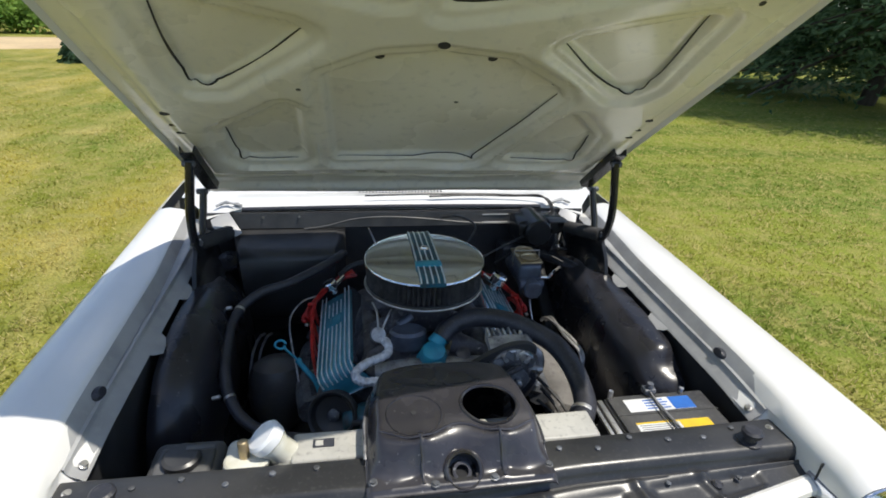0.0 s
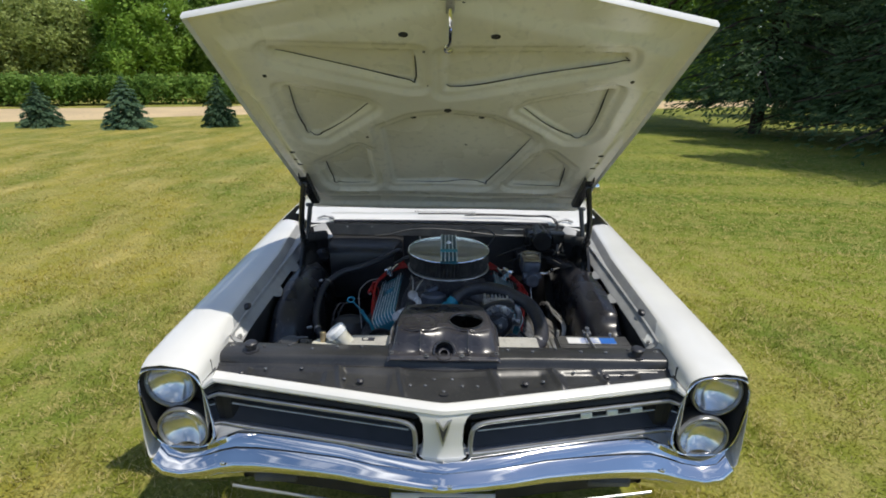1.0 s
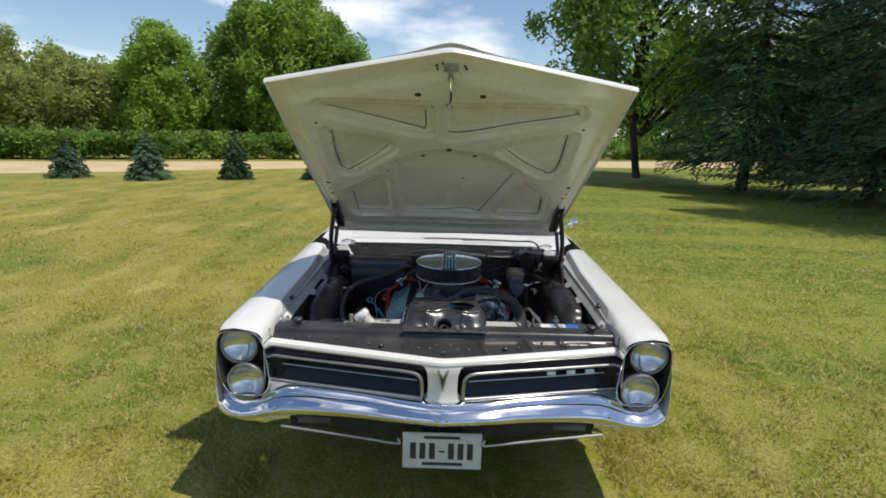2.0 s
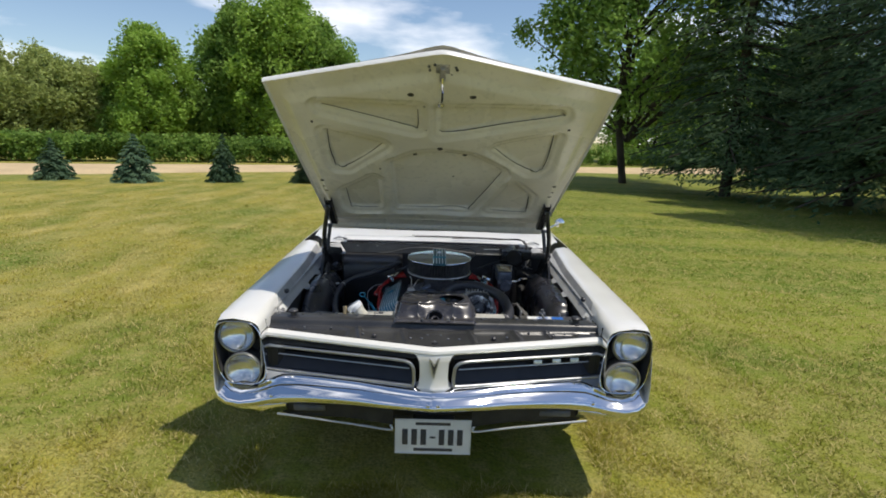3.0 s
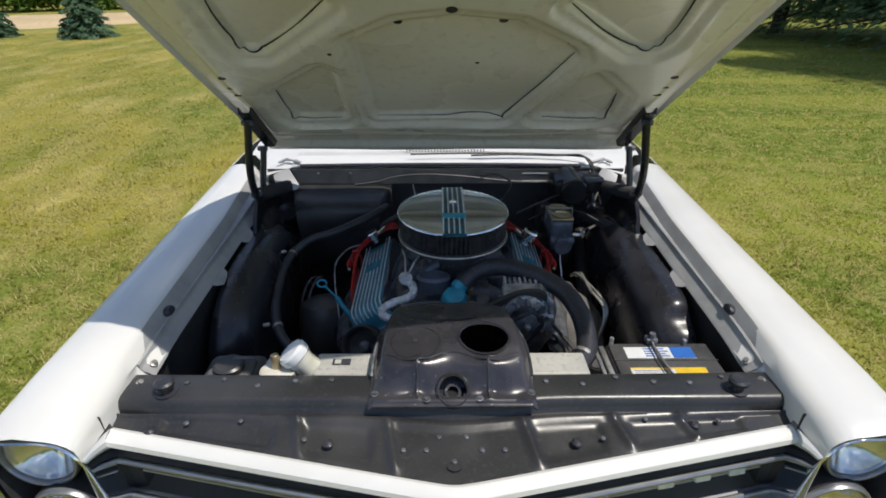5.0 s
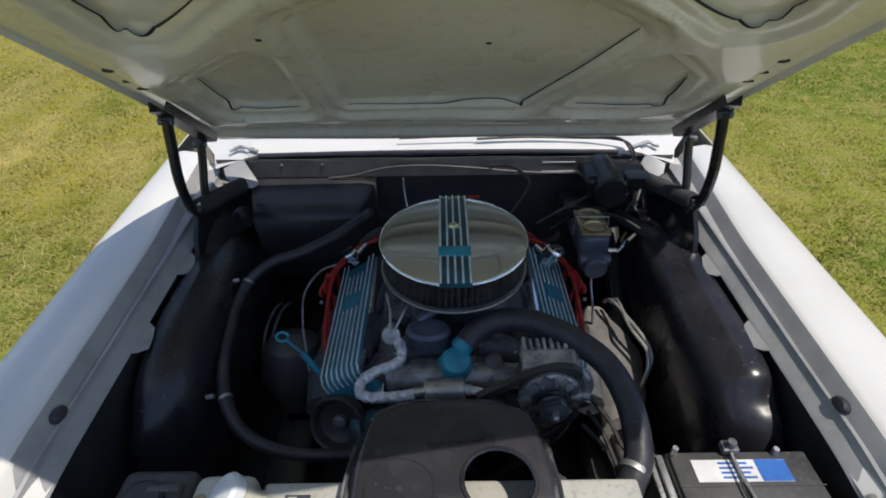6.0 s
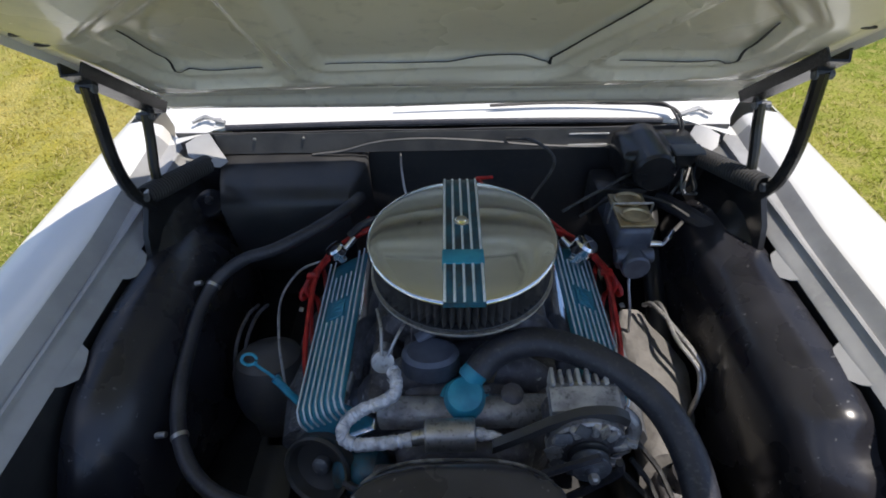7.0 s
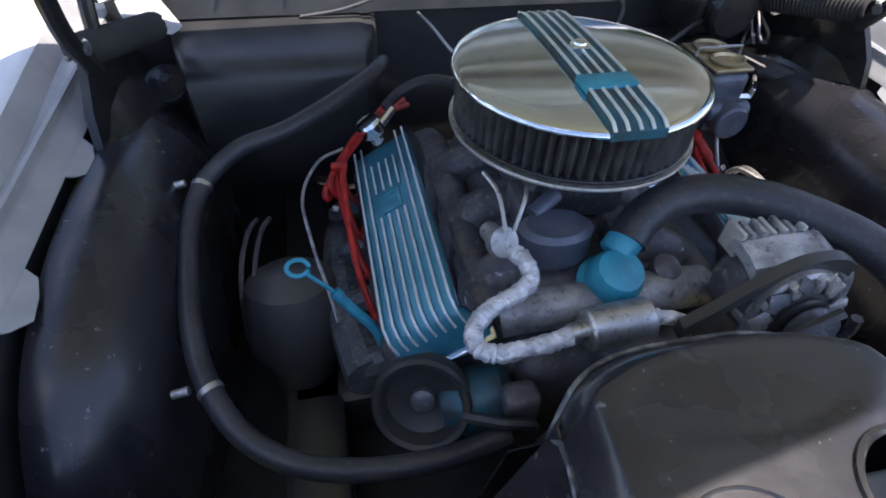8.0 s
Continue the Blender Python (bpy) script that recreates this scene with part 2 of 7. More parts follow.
def lawn_material(name, blades=False):
    """Green and straw patches; ground and blades share one pattern."""
    m = bpy.data.materials.new(name)
    m.use_nodes = True
    n, l = m.node_tree.nodes, m.node_tree.links
    b = n["Principled BSDF"]
    b.inputs["Roughness"].default_value, b.inputs["Specular IOR Level"].default_value = 0.8, 0.2
    co = n.new("ShaderNodeTexCoord")

    def noise_fac(scale, lo, hi, detail=5.0, stretch=None, turn=0):
        t, r = n.new("ShaderNodeTexNoise"), n.new("ShaderNodeMapRange")
        t.inputs["Scale"].default_value, t.inputs["Detail"].default_value = scale, detail
        r.inputs["From Min"].default_value, r.inputs["From Max"].default_value = lo, hi
        l.new(co.outputs["Object"], t.inputs["Vector"])
        if stretch:
            mp = n.new("ShaderNodeMapping")
            mp.inputs["Scale"].default_value, mp.inputs["Rotation"].default_value = stretch, (0, 0, radians(turn))
            l.new(co.outputs["Object"], mp.inputs["Vector"])
            l.new(mp.outputs["Vector"], t.inputs["Vector"])
        l.new(t.outputs["Fac"], r.inputs["Value"])
        return r.outputs["Result"]

    def mix(fac, a, c):
        x = n.new("ShaderNodeMixRGB")
        l.new(fac, x.inputs["Fac"])
        for key, v in (("Color1", a), ("Color2", c)):
            if isinstance(v, tuple):
                x.inputs[key].default_value = (*v, 1)
            else:
                l.new(v, x.inputs[key])
        return x.outputs["Color"]

    green = mix(noise_fac(1.1, 0.38, 0.64, 5.0, (1.25, 0.5, 1), 12), (0.180, 0.202, 0.020), (0.375, 0.318, 0.055))
    dry = mix(noise_fac(1.7, 0.46, 0.82, 9.0, (1.3, 0.55, 1), 12), green, (0.62, 0.49, 0.190))
    # the mown stretch past the driver's side is greener and striped
    sep, shift, side = n.new("ShaderNodeSeparateXYZ"), n.new("ShaderNodeMath"), n.new("ShaderNodeMapRange")
    l.new(co.outputs["Object"], sep.inputs["Vector"])
    shift.operation = "MULTIPLY_ADD"
    l.new(sep.outputs["Y"], shift.inputs[0])
    shift.inputs[1].default_value = 0.18
    l.new(sep.outputs["X"], shift.inputs[2])
    side.inputs["From Min"].default_value, side.inputs["From Max"].default_value = 0.9, 3.8
    l.new(shift.outputs["Value"], side.inputs["Value"])
    striped = mix(noise_fac(0.8, 0.42, 0.60, 3.0, (0.16, 1.5, 1), 35), (0.108, 0.168, 0.014), (0.240, 0.272, 0.034))
    worn = mix(noise_fac(2.2, 0.56, 0.84, 8.0, (1.2, 0.45, 1), 20), striped, (0.36, 0.32, 0.10))
    rows = mix(side.outputs["Result"], dry, worn)
    lush = mix(noise_fac(0.45, 0.50, 0.70, 5.0), rows, (0.130, 0.198, 0.026))
    if blades:
        geo = n.new("ShaderNodeNewGeometry")
        hsv, r = n.new("ShaderNodeHueSaturation"), n.new("ShaderNodeMapRange")
        r.inputs["To Min"].default_value, r.inputs["To Max"].default_value = 0.9, 1.3
        l.new(geo.outputs["Random Per Island"], r.inputs["Value"])
        l.new(r.outputs["Result"], hsv.inputs["Value"])
        # one blade in five is dead straw
        straw = n.new("ShaderNodeMapRange")
        straw.inputs["From Min"].default_value, straw.inputs["From Max"].default_value = 0.70, 0.80
        l.new(geo.outputs["Random Per Island"], straw.inputs["Value"])
        l.new(mix(straw.outputs["Result"], lush, (0.46, 0.39, 0.17)), hsv.inputs["Color"])
        l.new(hsv.outputs["Color"], b.inputs["Base Color"])
        tr, ms = n.new("ShaderNodeBsdfTranslucent"), n.new("ShaderNodeMixShader")
        l.new(hsv.outputs["Color"], tr.inputs["Color"])
        ms.inputs["Fac"].default_value = 0.45
        l.new(b.outputs["BSDF"], ms.inputs[1])
        l.new(tr.outputs["BSDF"], ms.inputs[2])
        l.new(ms.outputs["Shader"], n["Material Output"].inputs["Surface"])
        return m
    tuft = mix(noise_fac(70.0, 0.40, 0.78, 8.0), mix(noise_fac(9.0, 0.45, 0.65, 6.0), lush, (0.32, 0.285, 0.085)), (0.10, 0.112, 0.018))
    l.new(tuft, b.inputs["Base Color"])
    t, bp = n.new("ShaderNodeTexNoise"), n.new("ShaderNodeBump")
    t.inputs["Scale"].default_value, t.inputs["Detail"].default_value = 30.0, 6.0
    bp.inputs["Strength"].default_value, bp.inputs["Distance"].default_value = 0.5, 0.03
    l.new(co.outputs["Object"], t.inputs["Vector"])
    l.new(t.outputs["Fac"], bp.inputs["Height"])
    l.new(bp.outputs["Normal"], b.inputs["Normal"])
    return m


LAWN = lawn_material("patchy_lawn")
GRASS = lawn_material("grass_blades", True)


# ---- mesh helpers ----
def part(name, bm, mat, parent=None, label="", smooth=32, thick=0.0):
    """Links a bmesh as one mesh object, under a thing or a part if one is given."""
    if thick:
        bmesh.ops.recalc_face_normals(bm, faces=bm.faces)
        bmesh.ops.solidify(bm, geom=bm.faces[:], thickness=thick)
    bmesh.ops.recalc_face_normals(bm, faces=bm.faces)
    me = bpy.data.meshes.new(name)
    if smooth:
        for f in bm.faces:
            f.smooth = True
    bm.to_mesh(me)
    bm.free()
    if smooth:
        me.set_sharp_from_angle(angle=radians(smooth))
    me.materials.append(mat)
    ob = new(name, me)
    ob.parent = parent
    return tagged(ob, label)


def thing(name, label, category, group="", at=(0, 0, 0)):
    ob = tagged(new(name), label, category, group)
    ob.empty_display_size = 0.1
    ob.location = at
    return ob


def join(*parts):
    out = bmesh.new()
    for b in parts:
        me = bpy.data.meshes.new("tmp")
        b.to_mesh(me)
        b.free()
        out.from_mesh(me)
        bpy.data.meshes.remove(me)
    return out


def moved(bm, m):
    bmesh.ops.transform(bm, matrix=m, verts=bm.verts)
    return bm


def mirrored(bm):
    bmesh.ops.transform(bm, matrix=Matrix.Diagonal((-1, 1, 1, 1)), verts=bm.verts)
    bmesh.ops.reverse_faces(bm, faces=bm.faces)
    return bm


def loft(rows, ring=False, caps=False):
    """A skin over rows of points; ring closes each row."""
    bm = bmesh.new()
    vs = [[bm.verts.new(p) for p in row] for row in rows]
    n = len(rows[0])
    for a, b in zip(vs, vs[1:]):
        for i in range(n if ring else n - 1):
            j = (i + 1) % n
            bm.faces.new((a[i], a[j], b[j], b[i]))
    if caps:
        bm.faces.new(vs[0][::-1])
        bm.faces.new(vs[-1])
    return bm


def spline(pts, steps=6):
    """Points along a smooth line through pts."""
    p = [Vector(q) for q in pts]
    p = [2 * p[0] - p[1]] + p + [2 * p[-1] - p[-2]]
    out = []
    for a, b, c, d in zip(p, p[1:], p[2:], p[3:]):
        for k in range(steps):
            t = k / steps
            out.append(0.5 * (2 * b + (c - a) * t + (2 * a - 5 * b + 4 * c - d) * t * t + (3 * b - a - 3 * c + d) * t ** 3))
    return out + [p[-2]]


def tube(pts, r, n=10, steps=6, caps=True, wobble=0.0):
    line = spline(pts, steps) if steps > 1 else [Vector(q) for q in pts]
    rows, side = [], None
    for i, p in enumerate(line):
        d = (line[min(i + 1, len(line) - 1)] - line[max(i - 1, 0)]).normalized()
        if side is None:
            side = d.orthogonal().normalized()
        side = (side - d * side.dot(d)).normalized()
        up = d.cross(side)
        k = i / (len(line) - 1)
        rad = r if isinstance(r, (int, float)) else r[0] + (r[-1] - r[0]) * k
        rad *= 1 + wobble * random.uniform(-1, 1)
        rows.append([p + (side * math.cos(a) + up * math.sin(a)) * rad * (1 + 0.6 * wobble * random.uniform(-1, 1)) for a in (2 * math.pi * q / n for q in range(n))])
    return loft(rows, ring=True, caps=caps)


def lathe(profile, n=32, m=None, fill=True):
    """Turns (radius, height) points round z."""
    rows = [[(r * math.cos(2 * math.pi * k / n), r * math.sin(2 * math.pi * k / n), h) for k in range(n)] for r, h in profile]
    bm = loft(rows, ring=True)
    bmesh.ops.remove_doubles(bm, verts=bm.verts, dist=1e-6)
    bm.edges.ensure_lookup_table()
    if fill:
        bmesh.ops.holes_fill(bm, edges=[e for e in bm.edges if e.is_boundary], sides=0)
    return moved(bm, m) if m else bm


def box(x0, x1, y0, y1, z0, z1, bevel=0.004, seg=2):
    bm = bmesh.new()
    bmesh.ops.create_cube(bm, size=1)
    moved(bm, Matrix.Translation(((x0 + x1) / 2, (y0 + y1) / 2, (z0 + z1) / 2)) @ Matrix.Diagonal((x1 - x0, y1 - y0, z1 - z0, 1)))
    if bevel:
        bmesh.ops.bevel(bm, geom=bm.edges[:] + bm.verts[:], offset=bevel, segments=seg, affect="EDGES", profile=0.5)
    return bm


def prism(outline, z0, z1, bevel=0.0):
    bm = bmesh.new()
    low = [bm.verts.new((x, y, z0)) for x, y in outline]
    top = [bm.verts.new((x, y, z1)) for x, y in outline]
    bm.faces.new(low[::-1])
    cap = bm.faces.new(top)
    for i in range(len(low)):
        j = (i + 1) % len(low)
        bm.faces.new((low[i], low[j], top[j], top[i]))
    if bevel:
        bmesh.ops.bevel(bm, geom=list(cap.edges), offset=bevel, segments=2, affect="EDGES", profile=0.5)
    return bm


def along(a, b):
    """The pose whose z axis runs from a to b."""
    a, b = Vector(a), Vector(b)
    return Matrix.Translation(a) @ (b - a).to_track_quat("Z", "Y").to_matrix().to_4x4()


def rod(a, b, r, n=14, bevel=0.0):
    h = (Vector(b) - Vector(a)).length
    c = bevel or min(r, h) * 0.12
    return lathe([(r - c, 0), (r, c), (r, h - c), (r - c, h)], n, along(a, b))


def lerp(table, x):
    """Piecewise linear value at x of rows (x, value)."""
    for (a, u), (b, v) in zip(table, table[1:]):
        if x <= b:
            return u + (v - u) * max(0.0, (x - a) / (b - a))
    return table[-1][1]


def ease(lo, hi, x):
    t = min(1.0, max(0.0, (x - lo) / (hi - lo)))
    return t * t * (3 - 2 * t)


def poly_distance(x, y, poly):
    """Signed distance to a polygon, negative inside."""
    d, inside = 1e9, False
    for (ax, ay), (bx, by) in zip(poly, poly[1:] + poly[:1]):
        ex, ey, wx, wy = bx - ax, by - ay, x - ax, y - ay
        t = min(1.0, max(0.0, (wx * ex + wy * ey) / (ex * ex + ey * ey)))
        d = min(d, (wx - t * ex) ** 2 + (wy - t * ey) ** 2)
        if (ay > y) != (by > y) and x < (bx - ax) * (y - ay) / (by - ay) + ax:
            inside = not inside
    return -math.sqrt(d) if inside else math.sqrt(d)


# ---- ground ----
def ground():
    bm = bmesh.new()
    # one sheet, finer round the car, reaching the horizon
    xs = [-900, -300, -120, -60, -40, -30] + [-24 + 1.5 * i for i in range(33)] + [30, 40, 60, 120, 300, 900]
    ys = [-900, -300, -100, -40, -20, -12] + [-8 + 1.5 * i for i in range(35)] + [50, 60, 80, 120, 300, 900]
    vs = [[bm.verts.new((x, y, 0.04 * noise.noise((x * 0.15, y * 0.15, 0)) if abs(x) < 30 and 17 < y < 40 else 0)) for x in xs] for y in ys]
    for a, b in zip(vs, vs[1:]):
        for i in range(len(xs) - 1):
            bm.faces.new((a[i], a[i + 1], b[i + 1], b[i]))
    ob = part("ground", bm, LAWN, None, "patchy green and straw-coloured mown lawn", smooth=60)
    tagged(ob, kind="structure", category="lawn")
    near = [(-60, 4), (-30, 9), (-18, 12), (-11.8, 14.6), (-6.8, 18.3), (0, 21.6), (10.9, 25.7), (30, 32), (70, 44)]
    far = [(-62, 10), (-34, 14.5), (-22, 17.2), (-16, 19.2), (-8.2, 22.8), (-1, 26.4), (14, 33.0), (30, 39.5), (68, 53)]
    rows = []
    for (ax, ay), (bx, by) in zip([tuple(p[:2]) for p in spline([(*p, 0) for p in near], 4)], [tuple(p[:2]) for p in spline([(*p, 0) for p in far], 4)]):
        rows.append([(ax + (bx - ax) * k, ay + (by - ay) * k, -0.02 + 0.09 * math.sin(math.pi * k) ** 0.5) for k in (0, 0.06, 0.25, 0.5, 0.75, 0.94, 1)])
    road = part("road", loft(rows), GRAVEL, None, "pale tan gravel driveway crossing behind the lawn", smooth=60)
    tagged(road, kind="structure", category="driveway")


ground()


# ---- the car ----
car = thing("car", "white 1960s two-door coupe with its hood raised, parked on the lawn", "car")


def z_top(y):
    return 0.797 + 0.030 * min(max(y, -0.1), 1.35)


def x_crease(y):
    return lerp([(-0.08, 0.872), (0.1, 0.880), (0.4, 0.880), (1.3, 0.880), (2.0, 0.89), (3.5, 0.89), (5.0, 0.85)], y)


def x_edge(y):
    return lerp([(-0.08, 0.745), (0.1, 0.732), (0.42, 0.738), (0.83, 0.746), (1.0, 0.76), (1.35, 0.785)], y)


def arch(y, z):
    """Lifts the lower edge of the side over the wheel openings."""
    z = max(z, 0.47 - 0.22 * ease(0.3, 0.5, y))
    for c in (0.80, 3.72):
        if abs(y - c) < 0.37:
            z = max(z, 0.33 + math.sqrt(0.37 ** 2 - (y - c) ** 2))
    return z


def outer_side(y):
    xo, zt = x_crease(y), z_top(y)
    return [(xo - 0.016, zt + 0.010), (xo - 0.004, zt + 0.004), (xo, zt - 0.006), (xo + 0.012, zt - 0.035), (xo + 0.022, zt - 0.14), (xo + 0.026, 0.56),
            (xo + 0.024, 0.50), (xo + 0.012, 0.38), (xo - 0.02, 0.26)]


def fender():
    rows = []
    for y in [-0.066, -0.05, -0.02, 0.02, 0.06, 0.09, 0.12, 0.16] + [0.2 + 0.05 * i for i in range(23)]:
        xo, zt, xi = x_crease(y), z_top(y), x_edge(y)
        k = ease(0.06, 0.2, y)
        inner = [(0.680, zt - 0.057), (0.687, zt - 0.052), (0.708, zt - 0.036), (0.7125, zt - 0.0325), (xi - 0.024, zt - 0.030), (xi - 0.010, zt - 0.004), (xi - 0.004, zt + 0.004), (xi + 0.008, zt + 0.009)]
        nose = [(0.704, 0.60), (0.704, 0.66), (0.704, 0.72), (0.705, zt - 0.035), (0.709, zt - 0.018), (0.72, zt - 0.006), (0.732, zt + 0.001), (0.75, zt + 0.007)]
        sec = [(a + (c - a) * k, b + (d - b) * k) for (a, b), (c, d) in zip(nose, inner)]
        sec += [((xi + xo) / 2, zt + 0.016)] + [(x, arch(y, z) if z < 0.75 else z) for x, z in outer_side(y)]
        drop = 0.012 * ease(-0.03, -0.066, y)
        rows.append([(x, y, z - drop) for x, z in sec])
    return loft(rows)


def side_panel(y0, y1, n):
    rows = []
    for i in range(n + 1):
        y = y0 + (y1 - y0) * i / n
        rows.append([(x, y, arch(y, z) if z < 0.75 else z) for x, z in outer_side(y)])
    return loft(rows)


for flip in (False, True):
    word = "shaded by the hood" if flip else "sunlit"
    b = fender()
    f = part("fender", mirrored(b) if flip else b, PAINT, car, "white front fender, " + word, thick=-0.0015)
    # inner lip with its tabs, stop and seam, seen inside the bay
    rows = []
    for i in range(25):
        y = 0.17 + i * 0.045
        zt = z_top(y)
        xi = x_edge(y)
        rows.append([(0.677, y, zt - 0.057), (0.6825, y, zt - 0.0495), (0.700, y, zt - 0.0385), (0.7035, y, zt - 0.0330), (0.7050, y, zt - 0.0235), (0.7085, y, zt - 0.0220), (xi - 0.0265, y, zt - 0.0265), (xi - 0.012, y, zt - 0.003), (xi - 0.006, y, zt + 0.005)])
        rows[-1] = [(x, yy, z - 0.009 * (1 - ease(0.17, 0.30, yy))) for x, yy, z in rows[-1]]
    b = loft(rows)
    part("inner_lip", mirrored(b) if flip else b, LIP, f, "dull white inner gutter, greyed for the hood's shade", thick=0.0012)
    for ty in (0.575, 0.83) if flip else (0.56, 0.80):
        zt = z_top(ty)
        b = prism([(-0.05, 0.0), (0.05, 0.0), (0.038, 0.022), (0.012, 0.03), (-0.02, 0.034), (-0.04, 0.018)], 0, 0.0025)
        b = moved(b, Matrix.Translation((0.684, ty, zt - 0.0535)) @ Matrix.Rotation(radians(-35), 4, "Y") @ Matrix.Rotation(radians(90), 4, "Z"))
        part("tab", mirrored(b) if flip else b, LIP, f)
    b = lathe([(0.016, 0), (0.0165, 0.008), (0.012, 0.016), (0.0, 0.018)], 14, Matrix.Translation((0.718, 0.35, z_top(0.35) - 0.018)) @ Matrix.Rotation(radians(-62), 4, "Y") @ Matrix.Diagonal((0.75, 1.2, 1, 1)))
    part("rubber_stop", mirrored(b) if flip else b, RUBBER, f, "black rubber hood stop")
    b = side_panel(1.304, 3.0, 16)
    d = part("door", mirrored(b) if flip else b, PAINT, car, "closed white door", thick=-0.0015)
    b = box(0.925, 0.945, 2.72, 2.86, 0.70, 0.725, 0.006)
    part("door_handle", mirrored(b) if flip else b, CHROME, d, "chrome handle")
    b = side_panel(3.004, 5.0, 24)
    part("rear_quarter", mirrored(b) if flip else b, PAINT, car, "", thick=-0.0015)

# door mirror on the driver's side
b = join(rod((0.88, 1.95, 0.875), (0.945, 1.95, 0.905), 0.008), lathe([(0.0, 0.022), (0.022, 0.019), (0.036, 0.008), (0.038, 0), (0.034, -0.003), (0, -0.003)], 20, Matrix.Translation((0.955, 1.965, 0.91)) @ Matrix.Rotation(radians(90), 4, "X")))
part("door_mirror", b, CHROME, car, "small round chrome door mirror")


def cabin():
    # deck, cowl and tail
    rows = [[(x, y, 0.872 + 0.02 * ease(1.3, 1.5, y) + 0.016 * (1 - (x / 0.8) ** 2)) for x in [-0.80 + 0.1 * i for i in range(17)]] for y in (1.345, 1.40, 1.46, 1.54, 1.62)]
    part("cowl_panel", loft(rows), PAINT, car, "white cowl panel below the windshield", thick=0.002)
    rows = []
    for i in range(13):
        y = 3.72 + 1.29 * i / 12
        w = x_crease(y) - 0.012
        rows.append([(w * k, y, z_top(y) + 0.006 + 0.035 * (1 - k * k)) for k in [-1 + 0.2 * q for q in range(11)]])
    part("trunk_lid", loft(rows), PAINT, car, "", thick=-0.002)
    rows = [[(x, 5.0 + dy, z) for x in (-0.855, -0.5, 0, 0.5, 0.855)] for z, dy in ((0.87, 0.0), (0.80, 0.03), (0.6, 0.03), (0.45, 0.0), (0.3, -0.06))]
    part("tail_panel", loft(rows), PAINT, car, "", thick=0.002)
    rows = []
    for i in range(13):
        x = -0.88 + 1.76 * i / 12
        y = 5.06 - 0.08 * abs(x / 0.88) ** 4
        rows.append([(x, y - 0.07, 0.53), (x, y - 0.01, 0.53), (x, y + 0.01, 0.49), (x, y, 0.43), (x, y - 0.06, 0.40)])
    part("rear_bumper", loft(rows), CHROME, car, "chrome rear bumper", thick=0.003)
    # roof and glass
    rows = []
    for y, z, w in ((2.10, 1.305, 0.585), (2.25, 1.345, 0.60), (2.6, 1.365, 0.61), (3.0, 1.355, 0.605), (3.3, 1.32, 0.59)):
        rows.append([(w * k, y, z - 0.05 * abs(k) ** 3) for k in [-1 + 0.2 * q for q in range(11)]])
    part("roof", loft(rows), PAINT, car, "white steel roof", thick=-0.03)
    def pane(rows_, name, label):
        ob = part(name, loft(rows_), GLASS, car, label, thick=0.005)
        return ob
    pane([[(x * w, y - 0.05 * (1 - x * x), z) for x in [-1 + 0.25 * q for q in range(9)]] for y, z, w in ((1.60, 0.905, 0.76), (1.84, 1.10, 0.68), (2.10, 1.30, 0.585))], "windshield", "clear curved windshield")
    pane([[(x * w, y + 0.05 * (1 - x * x), z) for x in [-1 + 0.25 * q for q in range(9)]] for y, z, w in ((3.78, 0.915, 0.72), (3.52, 1.12, 0.66), (3.30, 1.31, 0.59))], "rear_window", "clear rear window")
    for s in (-1, 1):
        pane([[(s * (0.80 - 0.20 * k), y0 + (y1 - y0) * q, 0.89 + 0.40 * k) for q in (0, 0.25, 0.5, 0.75, 1)] for k, y0, y1 in ((0, 1.72, 3.35), (0.5, 1.92, 3.25), (1.0, 2.16, 3.15))], "side_window", "raised side window")
        part("windshield_pillar", tube([(s * 0.765, 1.60, 0.90), (s * 0.68, 1.84, 1.10), (s * 0.59, 2.11, 1.305)], 0.022, 8), PAINT, car)
        rows = [[(s * (0.80 - 0.2 * k), y, 0.885 + 0.42 * k) for y in (ya, (ya + yb) / 2, yb)] for k, ya, yb in ((0, 3.35, 3.86), (0.5, 3.26, 3.58), (1.0, 3.14, 3.33))]
        part("roof_pillar", loft(rows), PAINT, car, "", thick=0.02)
        rows = [[(s * (x_crease(y) - 0.014), y, z_top(y) + 0.01), (s * 0.79, y, 0.892)] for y in (1.62, 2.2, 2.8, 3.3, 3.75)]
        part("door_sill_top", loft(rows), PAINT, car, "", thick=0.003)
    # seats show dimly through the glass
    for s in (-1, 1):
        seat = join(box(s * 0.38 - 0.26, s * 0.38 + 0.26, 2.35, 2.85, 0.36, 0.52, 0.04, 3), moved(box(-0.26, 0.26, -0.07, 0.07, 0, 0.5, 0.04, 3), Matrix.Translation((s * 0.38, 2.88, 0.48)) @ Matrix.Rotation(radians(-14), 4, "X")))
        part("front_seat", seat, BLACK, car, "black bucket seat")
    part("rear_seat", join(box(-0.62, 0.62, 3.1, 3.5, 0.36, 0.54, 0.05, 3), box(-0.62, 0.62, 3.5, 3.66, 0.4, 0.9, 0.05, 3)), BLACK, car, "black rear bench")
    part("dashboard", box(-0.76, 0.76, 1.62, 1.92, 0.62, 0.86, 0.04, 3), BLACK, car, "black dashboard")
    part("underbody", box(-0.80, 0.80, 1.25, 4.9, 0.22, 0.34, 0.02), DARK, car)


cabin()


